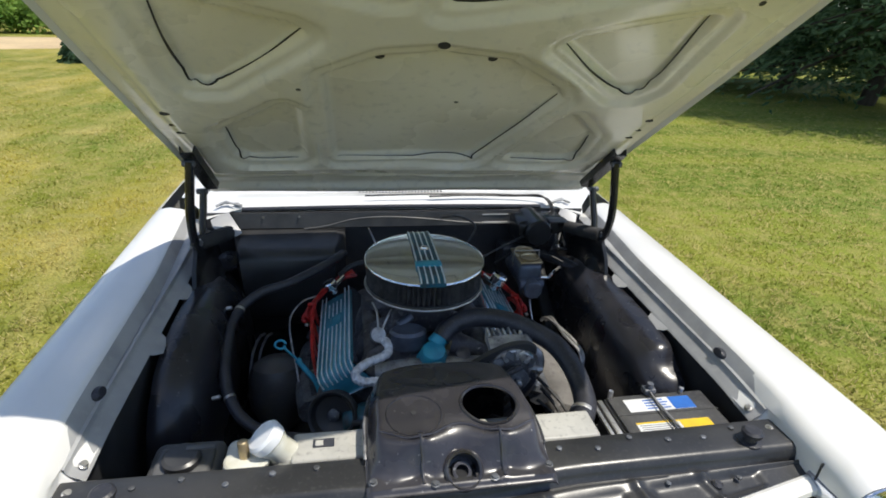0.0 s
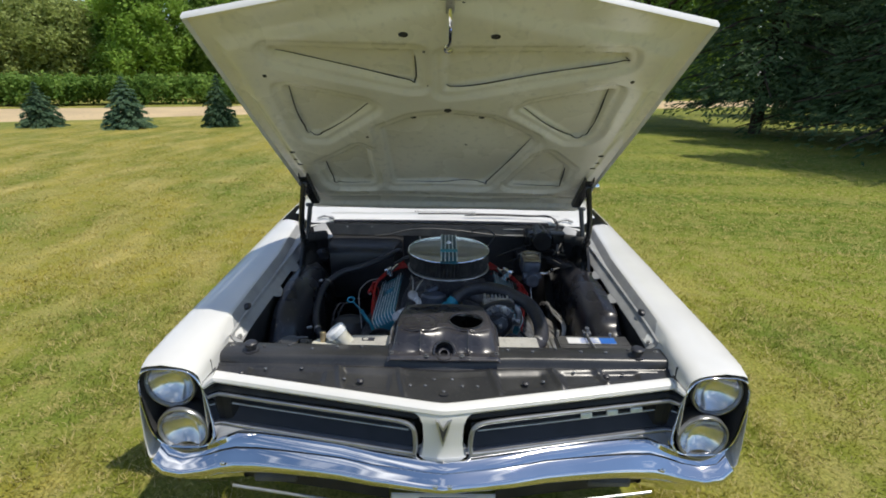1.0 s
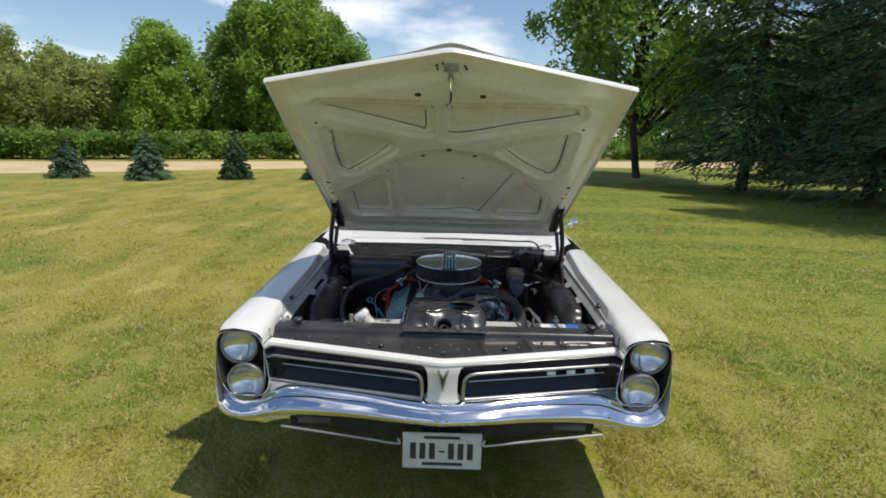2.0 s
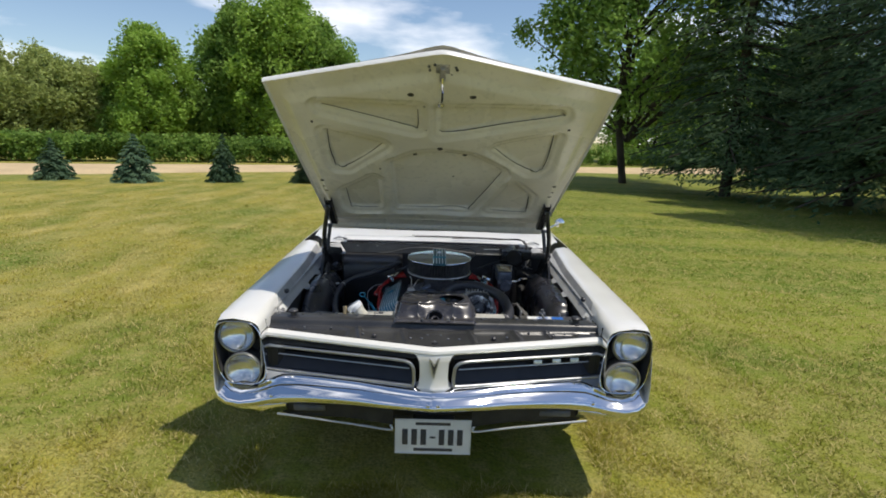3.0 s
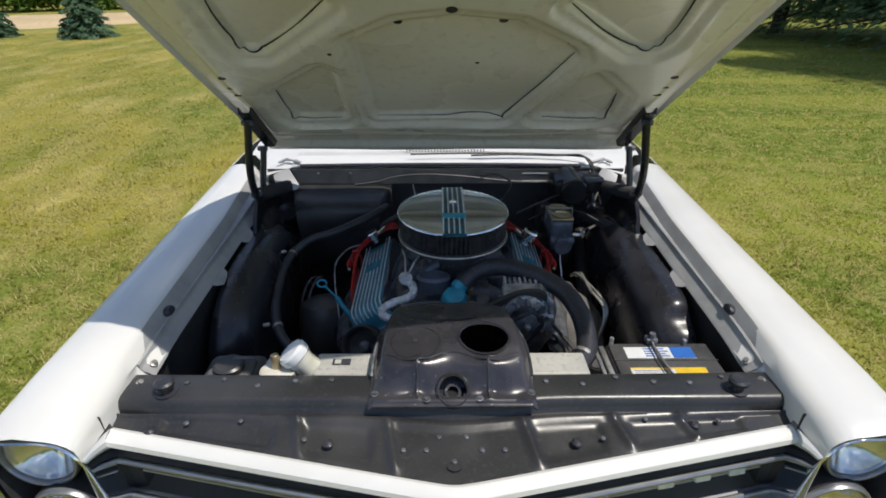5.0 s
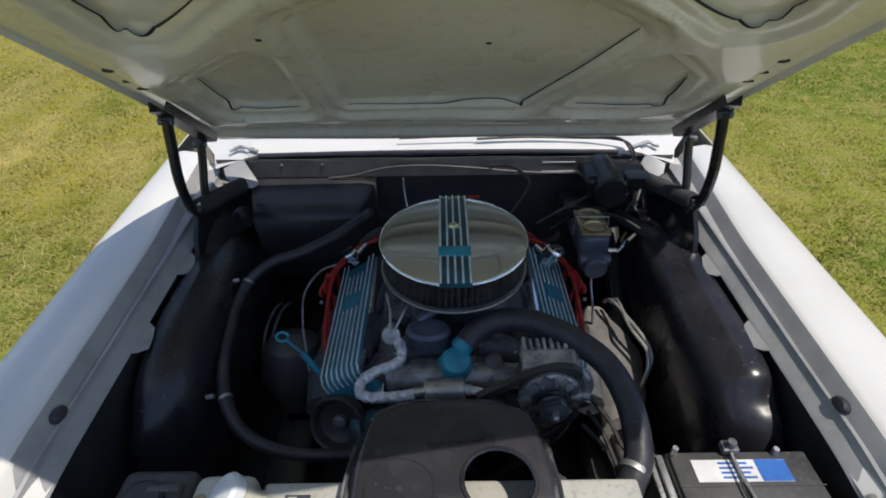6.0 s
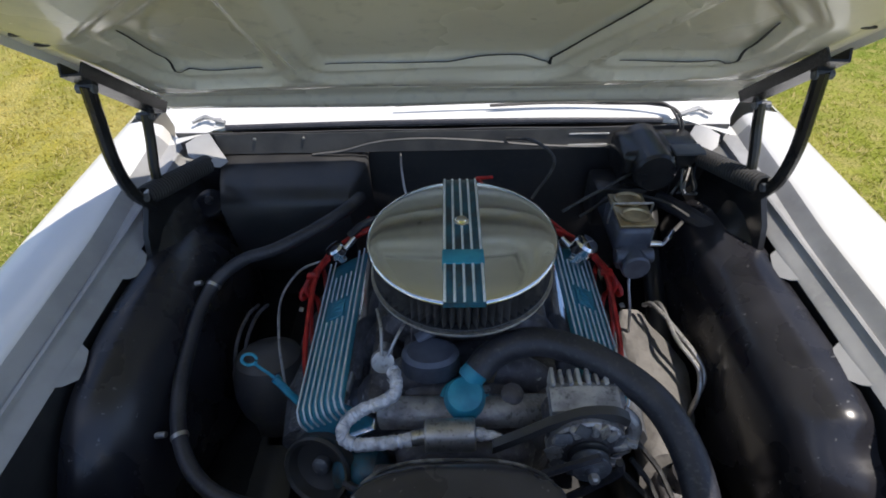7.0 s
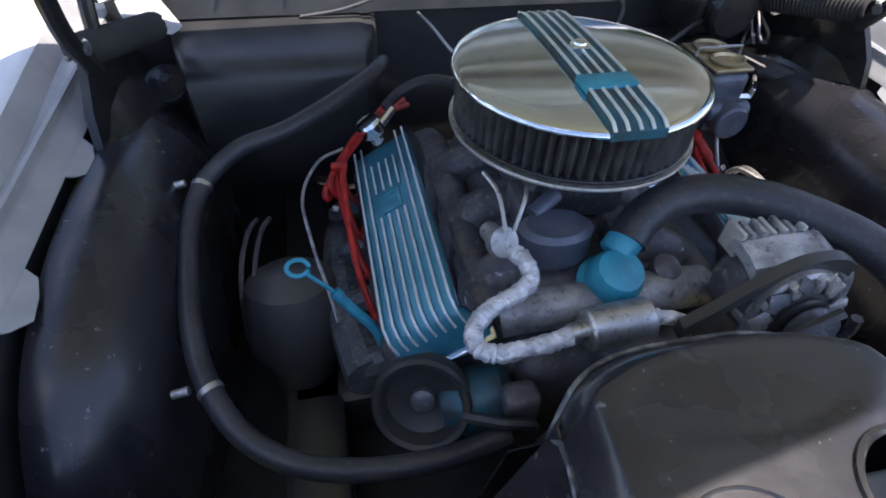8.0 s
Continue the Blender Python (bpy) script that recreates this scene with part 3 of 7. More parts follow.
def wheel(x, y):
    s = 1 if x > 0 else -1
    m = Matrix.Translation((x, y, 0.325)) @ Matrix.Rotation(radians(90 * s), 4, "Y")
    t = part("wheel", lathe([(0.20, -0.09), (0.235, -0.098), (0.30, -0.092), (0.322, -0.07), (0.327, 0), (0.322, 0.07), (0.30, 0.092), (0.235, 0.098), (0.20, 0.09), (0.20, -0.09)], 40, m), TYRE, car, "black tyre on a steel wheel")
    part("rim", lathe([(0.198, -0.07), (0.198, 0.088), (0.185, 0.092), (0.17, 0.06), (0.11, 0.052), (0.06, 0.075), (0.03, 0.082), (0, 0.083)], 32, m), STEEL, t, "steel rim")


for wx in (-0.74, 0.74):
    for wy in (0.80, 3.72):
        wheel(wx, wy)


# ---- nose: header, grilles, lamps, bumper ----
def v_line(x):
    """The swept-back V of the nose."""
    return -0.140 + 0.195 * max(0.0, (x * x + 0.0004) ** 0.5 - 0.01)


def nose():
    xs = sorted({round(s * v, 4) for s in (-1, 1) for v in (0, 0.012, 0.03, 0.06, 0.1, 0.2, 0.3, 0.4, 0.5, 0.6, 0.66, 0.698)})
    # white header strip over the grilles
    rows = []
    for x in xs:
        y, dz = v_line(x), 0.012 * (abs(x) / 0.7)
        rows.append([(x, y + 0.036, 0.714 + dz), (x, y + 0.028, 0.718 + dz), (x, y + 0.012, 0.715 + dz), (x, y + 0.003, 0.709 + dz), (x, y, 0.699 + dz), (x, y + 0.006, 0.690 + dz), (x, y + 0.03, 0.688 + dz)])
    header = part("nose_header", loft(rows), PAINT, car, "white painted nose header with a shallow V", thick=0.002)
    # middle divider with the arrowhead
    rows = []
    for z, w, dy in ((0.694, 0.085, 0.004), (0.685, 0.070, 0.0), (0.66, 0.060, 0.0), (0.60, 0.057, 0.002), (0.56, 0.062, 0.0), (0.535, 0.085, -0.008), (0.522, 0.11, -0.014)):
        rows.append([(s, v_line(abs(s)) + dy + (0.05 if abs(s) > w * 0.99 else 0.0), z) for s in (-w, -w * 0.97, -w * 0.85, -w * 0.4, 0, w * 0.4, w * 0.85, w * 0.97, w)])
    part("nose_divider", loft(rows), PAINT, car, "white divider between the grilles", thick=0.002)
    m = Matrix.Translation((0, -0.140, 0.686)) @ Matrix.Rotation(radians(90), 4, "X")
    out = [(-0.023, 0), (-0.013, -0.004), (0, -0.030), (0.013, -0.004), (0.023, 0), (0.0, -0.092)]
    emblem = part("arrowhead_badge", moved(prism(out, -0.002, 0.007, 0.002), m), SILVERTRIM, car, "small silver and dark arrowhead badge")
    part("badge_inset", moved(prism([(-0.014, -0.012), (0, -0.036), (0.014, -0.012), (0, -0.072)], 0.006, 0.0085), m), INK, emblem)
    # valance under the grilles, silver
    rows = []
    for x in xs:
        y = v_line(x)
        rows.append([(x, y + 0.03, 0.556), (x, y + 0.004, 0.550), (x, y - 0.012, 0.535), (x, y - 0.03, 0.522), (x, y - 0.03, 0.49)])
    part("grille_sill", loft(rows), SILLGREY, car, "satin silver sill below the grilles", thick=0.002)

    for s in (-1, 1):
        def at(x, d, z):
            return (s * x, v_line(x) + d, z)
        back = loft([[at(x, 0.11, 0.695), at(x, 0.11, 0.54)] for x in (0.05, 0.3, 0.5, 0.705)])
        g = part("grille", back, DARK, car, "black split grille with bright surround", thick=0.004)
        # bright surround, open at its outer end
        line = [at(0.69, 0.010, 0.662), at(0.45, 0.006, 0.662), at(0.2, 0.003, 0.662), at(0.115, 0.0, 0.660), at(0.088, 0.0, 0.645), at(0.081, 0.0, 0.62), at(0.079, 0.0, 0.58), at(0.083, 0.0, 0.564), at(0.10, 0.0, 0.558), at(0.3, 0.003, 0.557), at(0.69, 0.010, 0.556)]
        part("surround", tube(line, 0.0068, 10, 5), TRIMGREY, g, "satin grey surround moulding")
        part("lower_panel", loft([[at(x, 0.058, 0.621), at(x, 0.045, 0.60), at(x, 0.030, 0.575), at(x, 0.022, 0.562)] for x in (0.084, 0.3, 0.5, 0.70)]), GRILLE, g, "slate lower grille panel", thick=0.002)
        part("end_panel", loft([[at(x, 0.050 - 0.03 * k, 0.658), at(x, 0.050 - 0.03 * k, 0.56)] for x, k in ((0.635, 0), (0.66, 0.8), (0.70, 1))]), GRILLE, g, "", thick=0.002)
        # a dark reveal above it
        part("reveal", loft([[at(x, 0.028, 0.692), at(x, 0.012, 0.672)] for x in (0.06, 0.3, 0.5, 0.695)]), DARK, g, "", thick=0.002)
        part("centre_bar", tube([at(0.10, 0.020, 0.622), at(0.35, 0.022, 0.622), at(0.655, 0.026, 0.622)], 0.0030, 8, 3), SILVERTRIM, g, "thin bright bar")
        for i in range(13):
            z = 0.566 + i * 0.0072
            if z - 0.622 > 0.006:
                part("grille_bar", loft([[at(x, 0.064, z - 0.0018), at(x, 0.060, z - 0.0010), at(x, 0.066, z + 0.0012), at(x, 0.090, z + 0.0018)] for x in (0.085, 0.3, 0.5, 0.70)]), GRILLE if z < 0.62 else DARK, g)
        for i in range(2):
            part("reveal_bar", tube([at(0.70, 0.02, 0.6725 + i * 0.012), at(0.3, 0.015, 0.6725 + i * 0.012), at(0.08, 0.012, 0.6725 + i * 0.012)], 0.002, 6, 2), DARK, g)
        if s > 0:
            # three plain bright blocks where the model letters stand
            for x0, w in ((0.428, 0.036), (0.510, 0.036), (0.588, 0.038)):
                b = box(-w / 2, w / 2, -0.004, 0.004, -0.0085, 0.0085, 0.0035, 3)
                part("letter_block", moved(b, Matrix.Translation((x0, v_line(x0) + 0.012, 0.640)) @ Matrix.Rotation(radians(10.5), 4, "Z") @ Matrix.Rotation(radians(-12), 4, "X")), RIB, g, "bright raised letter shape")

    # headlamp housings
    for s in (-1, 1):
        def ringpt(k, grow, y):
            # rounded upright housing, wider above, its outer side leaning in below
            a = 2 * math.pi * k / 40
            c, d = math.cos(a), math.sin(a)
            ex = abs(c) ** 0.55 * (1 if c > 0 else -1)
            ez = abs(d) ** 0.6 * (1 if d > 0 else -1)
            z = 0.652 + (0.138 + grow) * ez
            lean = 0.014 * (z - 0.652) / 0.138
            return (s * (0.7885 + lean + (0.1005 + grow) * ex), y, z)
        shell = [[ringpt(k, g, y) for k in range(40)] for g, y in ((0.000, 0.03), (0.000, -0.060), (-0.001, -0.066), (-0.003, -0.0685), (-0.005, -0.067), (-0.0055, -0.060))]
        h = part("headlamp_housing", loft(shell, ring=True), CHROME, car, "chrome housing of two stacked round headlamps")
        part("recess", loft([[ringpt(k, g, y) for k in range(40)] for g, y in ((-0.0055, -0.060), (-0.010, -0.03), (-0.02, 0.012))], ring=True), DARK, h, "black recess round the lamps")
        part("backing", moved(box(-0.090, 0.088, 0.0, 0.004, -0.128, 0.122, 0.002), Matrix.Translation((s * 0.790, 0.010, 0.652))), DARK, h)
        for cx, cz, cy in ((0.809, 0.718, -0.034), (0.780, 0.576, -0.056)):
            m = Matrix.Translation((s * cx, cy, cz)) @ Matrix.Rotation(radians(90), 4, "X")
            lamp = part("headlamp", lathe([(0.0765, -0.002), (0.0765, 0.006), (0.074, 0.0105), (0.070, 0.011), (0.067, 0.005), (0.066, -0.01)], 40, m, False), TRIMGREY, car, "round glass headlamp with a chrome ring")
            part("bucket", lathe([(0.070, -0.062), (0.0755, -0.05), (0.0765, -0.002)], 40, m, False), DARK, lamp, "black lamp bucket")
            part("reflector", lathe([(r, -0.040 + r * r / 0.108) for r in (0.0, 0.01, 0.02, 0.03, 0.04, 0.05, 0.058, 0.066)], 32, m, False), REFLECTOR, lamp)
            part("lamp_glass", lathe([(0.0, 0.017), (0.03, 0.0145), (0.055, 0.008), (0.066, 0.002), (0.066, -0.001), (0.055, 0.004), (0.03, 0.0105), (0.0, 0.013)], 32, m), LENS, lamp).visible_shadow = False


nose()


def bumper():
    st = [  # x, front y, top z, bottom z
        (0, -0.212, 0.549, 0.490), (0.012, -0.211, 0.550, 0.490), (0.06, -0.2035, 0.550, 0.489), (0.12, -0.1925, 0.551, 0.486), (0.20, -0.1772, 0.552, 0.482), (0.25, -0.1635, 0.552, 0.479), (0.30, -0.1498, 0.553, 0.476), (0.38, -0.1350, 0.553, 0.472), (0.45, -0.1230, 0.553, 0.467), (0.51, -0.1125, 0.552, 0.462), (0.56, -0.104, 0.551, 0.456),
        (0.63, -0.094, 0.545, 0.446), (0.68, -0.092, 0.528, 0.439), (0.73, -0.098, 0.507, 0.435), (0.79, -0.104, 0.497, 0.433), (0.84, -0.100, 0.507, 0.438), (0.88, -0.080, 0.532, 0.446)]
    rows = []
    def sec(x, y, nx, ny, top, bot):
        prof = ((-0.092, 0.95), (-0.066, 1.0), (-0.060, 0.985), (-0.050, 0.90), (-0.040, 0.79), (-0.0365, 0.735), (-0.037, 0.72), (-0.041, 0.712), (-0.041, 0.672), (-0.0355, 0.662), (-0.032, 0.64), (-0.020, 0.51), (-0.009, 0.395), (-0.004, 0.345), (-0.001, 0.29), (0.0, 0.24), (0.0, 0.13), (-0.003, 0.06), (-0.012, -0.01), (-0.028, -0.045), (-0.050, -0.06), (-0.092, -0.065))
        return [(x + nx * d, y + ny * d, bot + (top - bot) * f) for d, f in prof]
    half = []
    for i, (x, y, top, bot) in enumerate(st):
        nx = 0.0 if x < 0.82 else 0.5 * (x - 0.82) / 0.06
        n = math.hypot(nx, 1)
        half.append(sec(x, y, nx / n, -1 / n, top, bot))
    for a, y, top, bot in ((35, -0.045, 0.545, 0.442), (65, 0.0, 0.550, 0.448), (88, 0.06, 0.550, 0.450), (90, 0.20, 0.545, 0.455), (90, 0.38, 0.535, 0.46)):
        half.append(sec(0.905 + 0.006 * (a > 80), y, math.sin(radians(a)), -math.cos(radians(a)), top, bot))
    left = [[(-x, y, z) for x, y, z in r] for r in reversed(half[1:])]
    body = part("front_bumper", loft(left + half), CHROME, car, "polished chrome front bumper with a shallow V", thick=-0.003)
    # dark strip over the groove, stands in for a dark reflection in the chrome
    seam = [[tuple(Vector(r[a]) + Vector((0, -0.0045, 0.0008))) for a in (5, 7, 9)] for r in left + half]
    part("bumper_dark_reflection", loft(seam), DARK, body, "dark strip in the bumper groove, painted for a reflection")
    for s in (-1, 1):
        for x in (0.02, 0.66):
            y = lerp([(a, b) for a, b, c, d in st], x)
            part("bumper_bolt", lathe([(0.007, 0), (0.007, 0.003), (0.004, 0.006), (0, 0.0065)], 10, Matrix.Translation((s * x, y - 0.001, lerp([(a, d + 0.45 * (c - d)) for a, b, c, d in st], x))) @ Matrix.Rotation(radians(90), 4, "X")), CHROME, body)
        # lower chrome pan with its slot
        rows = [[(s * x, y + 0.01, z0 + 0.01), (s * x, y - 0.012, z0 + 0.004), (s * x, y - 0.013, z0 - 0.006), (s * x, y - 0.004, (z0 + z1) / 2), (s * x, y + 0.012, z1), (s * x, y + 0.045, z1 - 0.004)] for x, y, z0, z1 in
                ((0.60, -0.082, 0.445, 0.412), (0.64, -0.080, 0.440, 0.398), (0.70, -0.080, 0.432, 0.388), (0.77, -0.080, 0.428, 0.388), (0.82, -0.068, 0.430, 0.396), (0.85, -0.05, 0.435, 0.412))]
        part("lower_pan", loft(rows), CHROME, car, "chrome lower bumper pan", thick=0.003)
        part("valance", loft([[(s * x, y + 0.020, zt), (s * x, y + 0.030, (zt + zb) / 2), (s * x, y + 0.045, zb - 0.004)] for x, y, zt, zb in ((0.16, -0.150, 0.49, 0.378), (0.30, -0.135, 0.48, 0.390), (0.50, -0.115, 0.475, 0.403), (0.62, -0.10, 0.46, 0.412))]), DARK, car, "black valance under the bumper", thick=0.002)
        part("turn_signal", join(box(min(s * 0.44, s * 0.57), max(s * 0.44, s * 0.57), -0.098, -0.075, 0.420, 0.448, 0.006), box(min(s * 0.45, s * 0.56), max(s * 0.45, s * 0.56), -0.102, -0.096, 0.425, 0.443, 0.003)), GREYPLASTIC, car, "smoky turn signal under the bumper")
        part("lower_trim_bar", tube([(s * 0.635, -0.10, 0.408), (s * 0.50, -0.115, 0.400), (s * 0.30, -0.135, 0.386), (s * 0.175, -0.145, 0.374), (s * 0.163, -0.145, 0.384), (s * 0.17, -0.14, 0.392)], 0.0048, 8, 4), SILVERTRIM, car, "thin bright lower trim bar")
    part("lower_grille", loft([[(x, v_line(abs(x)) + 0.06, 0.47), (x, v_line(abs(x)) + 0.07, 0.40), (x, v_line(abs(x)) + 0.26, 0.33)] for x in [-0.64 + 0.08 * i for i in range(17)]]), DARK, car, "black lower grille opening", thick=0.004)
    # number plate on its bracket; its characters are plain bars
    plate = part("number_plate", box(-0.152, 0.160, -0.126, -0.122, 0.256, 0.412, 0.0015), PLATE, car, "white embossed number plate with dark characters")
    part("plate_bracket", box(-0.08, 0.09, -0.121, -0.06, 0.30, 0.40, 0.003), BLACK, plate)
    rim = [(-0.148, -0.128, 0.26), (0.156, -0.128, 0.26), (0.156, -0.128, 0.408), (-0.148, -0.128, 0.408), (-0.148, -0.128, 0.26)]
    part("plate_rim", tube(rim, 0.0022, 6, 1), PLATE, plate)
    for i in range(7):
        x = -0.122 + i * 0.0375
        b = box(x, x + 0.024, -0.1285, -0.1255, 0.328, 0.336, 0.001) if i == 3 else box(x, x + 0.023, -0.1285, -0.1255, 0.298, 0.368, 0.001)
        part("plate_bar", b, INK, plate)
    part("plate_bar", box(-0.075, 0.085, -0.1275, -0.1255, 0.270, 0.283, 0.001), INK, plate)
    part("plate_bar", box(-0.068, 0.075, -0.1275, -0.1255, 0.386, 0.399, 0.001), INK, plate)


bumper()


# ---- hood ----
HOOD_ANGLE, HB = radians(39.3), -0.222
HOOD_AT = Vector((0, 0.955, 1.103))
HOOD_UP = Vector((0, -math.cos(HOOD_ANGLE), math.sin(HOOD_ANGLE)))
HOOD_OUT = Vector((0, math.sin(HOOD_ANGLE), math.cos(HOOD_ANGLE)))


def on_hood(u, v, w):
    """u across, v from the hinges to the nose, w out of the upper skin."""
    return Vector((u, 0, 0)) + HOOD_AT + HOOD_UP * v + HOOD_OUT * w


def hood_half(v):
    return lerp([(-0.2, 0.645), (0.1, 0.668), (0.5, 0.705), (0.99, 0.742), (1.2, 0.742)], v)


def hood_front(u):
    return 1.17 - 0.245 * (u * u + 0.0004) ** 0.5


POCKETS = [
    [(-0.535, 0.866), (-0.105, 0.862), (-0.100, 0.722), (-0.125, 0.720), (-0.525, 0.842)],
    [(-0.005, 0.852), (0.525, 0.866), (0.532, 0.846), (0.02, 0.698), (-0.005, 0.694)],
    [(-0.532, 0.690), (-0.300, 0.612), (-0.276, 0.592), (-0.470, 0.412), (-0.515, 0.412), (-0.530, 0.45)],
    [(0.532, 0.695), (0.290, 0.615), (0.262, 0.592), (0.465, 0.424), (0.508, 0.428), (0.528, 0.46)],
    [(-0.237, 0.455), (-0.12, 0.525), (0.0, 0.545), (0.15, 0.525), (0.31, 0.415), (0.325, 0.385), (0.175, 0.043), (0.13, 0.036), (0.0, 0.048), (-0.1, 0.044), (-0.222, 0.036), (-0.232, 0.06)],
    [(-0.505, 0.200), (-0.500, 0.050), (-0.475, 0.024), (-0.340, 0.028), (-0.322, 0.05), (-0.318, 0.30), (-0.345, 0.325)],
    [(0.500, 0.185), (0.505, 0.060), (0.480, 0.030), (0.300, 0.030), (0.285, 0.04), (0.375, 0.275), (0.40, 0.295)],
]


def hood_w(u, v):
    """Depth of the stamped inner panel: frame at 0, pockets sunk towards the skin."""
    w = 0.0
    for poly in POCKETS:
        d = poly_distance(u, v, poly)
        if d < 0.06:
            w = max(w, 0.031 * (1 - ease(-0.003, 0.022, d)), 0.012 * (1 - ease(0.036, 0.050, d)))
    # ribs slightly dished, flange stepped down along the edge
    edge = min(hood_half(v) - abs(u), hood_front(u) - v)
    w = max(w, 0.016 * (1 - ease(0.045, 0.075, hood_half(v) - abs(u))), 0.014 * (1 - ease(0.085, 0.14, hood_front(u) - v)))
    w = max(w, 0.022 * (1 - ease(-0.078, -0.056, v)))
    w -= 0.008 * math.exp(-((v + 0.112) / 0.008) ** 2)
    w -= 0.016 * (1 - ease(-0.192, -0.176, v)) + 0.005 * math.exp(-((v + 0.022) / 0.007) ** 2) * (1 - ease(0.50, 0.56, abs(u)))
    w += 0.003 * math.sin(v * 17) * math.sin(u * 9)
    return w + 0.004 * (1 - ease(0.0, 0.012, edge))


def build_hood():
    # outer skin
    rows = []
    for j in range(31):
        r = j / 30
        row = []
        for i in range(41):
            k = -1 + 2 * i / 40
            v = HB + (hood_front(0.742 * k) - HB) * r
            u = hood_half(v) * k
            v = HB + (hood_front(u) - HB) * r
            crown = 0.030 + 0.018 * (1 - k * k) + 0.02 * math.exp(-(u / 0.12) ** 2) * ease(0.0, 0.5, v) - 0.012 * ease(0.9, 1.0, r)
            row.append(on_hood(u, v, crown))
        rows.append(row)
    hood = part("hood", loft(rows), PAINT, car, "raised white hood, cream and braced underneath", smooth=50)
    nu, nv = 150, 136
    rows = []
    for j in range(nv + 1):
        r = j / nv
        row = []
        for i in range(nu + 1):
            k = -1 + 2 * i / nu
            u = 0.742 * k
            v = HB + (hood_front(u) - HB) * r
            u = hood_half(v) * k
            v = HB + (hood_front(u) - HB) * r
            row.append(on_hood(u, v, hood_w(u, v)))
        rows.append(row)
    hood_in = part("hood_inner_panel", loft(rows), HOOD_IN, hood, "cream-painted stamped steel underside with braces", smooth=60)
    # folded rim
    rim = []
    for k in range(161):
        if k <= 40:
            v = HB + (hood_front(0.742) - HB) * k / 40
            u = -hood_half(v)
        elif k <= 120:
            u = -0.742 + 1.484 * (k - 40) / 80
            v = hood_front(u)
        else:
            v = HB + (hood_front(0.742) - HB) * (160 - k) / 40
            u = hood_half(v)
        s = 1 - 0.016 / max(0.2, abs(u)) if abs(u) > 0.6 else 1
        rim.append([on_hood(u * s, v - 0.016 * (k > 40 and k < 120), 0.027), on_hood(u, v, 0.006), on_hood(u * 1.004, v + 0.002, 0.014), on_hood(u * 1.002, v + 0.001, 0.026), on_hood(u, v, 0.031)])
    part("hood_rim", loft(rim), PAINT, hood, "folded white edge of the hood", smooth=50)
    # dark open seams along some pocket edges
    seams = [
        [(-0.527, 0.848), (-0.30, 0.778), (-0.13, 0.722), (-0.108, 0.722), (-0.103, 0.75), (-0.104, 0.84)],
        [(-0.008, 0.704), (0.01, 0.695), (0.10, 0.716), (0.30, 0.774), (0.525, 0.839), (0.532, 0.852)],
        [(-0.528, 0.69), (-0.535, 0.55), (-0.530, 0.44), (-0.515, 0.410), (-0.48, 0.407), (-0.445, 0.432), (-0.36, 0.51), (-0.278, 0.592)],
        [(0.530, 0.69), (0.532, 0.55), (0.527, 0.46), (0.508, 0.425), (0.475, 0.420), (0.44, 0.440), (0.35, 0.51), (0.264, 0.588)],
        [(0.322, 0.384), (0.25, 0.21), (0.182, 0.05), (0.165, 0.036), (0.05, 0.043), (-0.1, 0.040), (-0.225, 0.034)],
        [(-0.504, 0.19), (-0.500, 0.06), (-0.476, 0.022), (-0.34, 0.024)],
        [(0.303, 0.026), (0.480, 0.026), (0.505, 0.055), (0.500, 0.17)],
    ]
    for line in seams:
        pts = spline([(u, v, 0) for u, v in line], 8)
        deep = [hood_w(p.x, p.y) for p in pts]
        deep = [min(deep[max(0, i - 1):i + 2]) * 0.4 + 0.6 * sum(deep[max(0, i - 5):i + 6]) / len(deep[max(0, i - 5):i + 6]) for i in range(len(deep))]
        rows = []
        for i, p in enumerate(pts):
            d = (pts[min(i + 1, len(pts) - 1)] - pts[max(i - 1, 0)]).normalized()
            wid = 0.0037 * (0.45 + 0.65 * math.sin(math.pi * min(1, max(0, (i + 0.6) / len(pts)))) ** 0.5) * (0.75 + 0.35 * noise.noise((p.x * 9, p.y * 9, 3)))
            w0 = min(deep[i], *(hood_w(p.x - d.y * q, p.y + d.x * q) for q in (-0.003, 0, 0.003))) - 0.0016
            rows.append([on_hood(p.x - d.y * q, p.y + d.x * q, w0 - 0.0008 * (q == 0)) for q in (-wid, 0, wid)])
        part("panel_seam", loft(rows), DARK, hood, "dark open seam")
    # holes and plugs
    def hole(u, v, a, c):
        pts = [(a * math.cos(q), c * math.sin(q)) for q in (2 * math.pi * k / 16 for k in range(16))]
        w = hood_w(u, v)
        rows = [[on_hood(u + x * f, v + y * f, w - dz) for x, y in pts] for f, dz in ((1.12, -0.002), (1.1, 0.0012), (0.95, 0.0016), (0.02, 0.0004))]
        part("drain_hole", loft(rows, ring=True), DARK, hood)
    for s in (-1, 1):
        for u, v, a, c in ((0.131, 0.948, 0.013, 0.009), (0.124, 0.511, 0.010, 0.009), (0.613, 0.303, 0.010, 0.006), (0.581, 0.76, 0.006, 0.006), (0.612, 0.245, 0.009, 0.003), (0.605, 0.205, 0.011, 0.003), (0.30, 0.42, 0.005, 0.004)):
            hole(s * u, v, a, c)
    for u, v, a, c in ((0, 0.594, 0.012, 0.010), (-0.075, 0.87, 0.004, 0.004), (-0.065, 0.71, 0.004, 0.004), (-0.09, -0.07, 0.005, 0.004), (0.075, 0.33, 0.005, 0.003)):
        hole(u, v, a, c)
    # latch with its hook and bolts
    w = hood_w(0, 1.09)
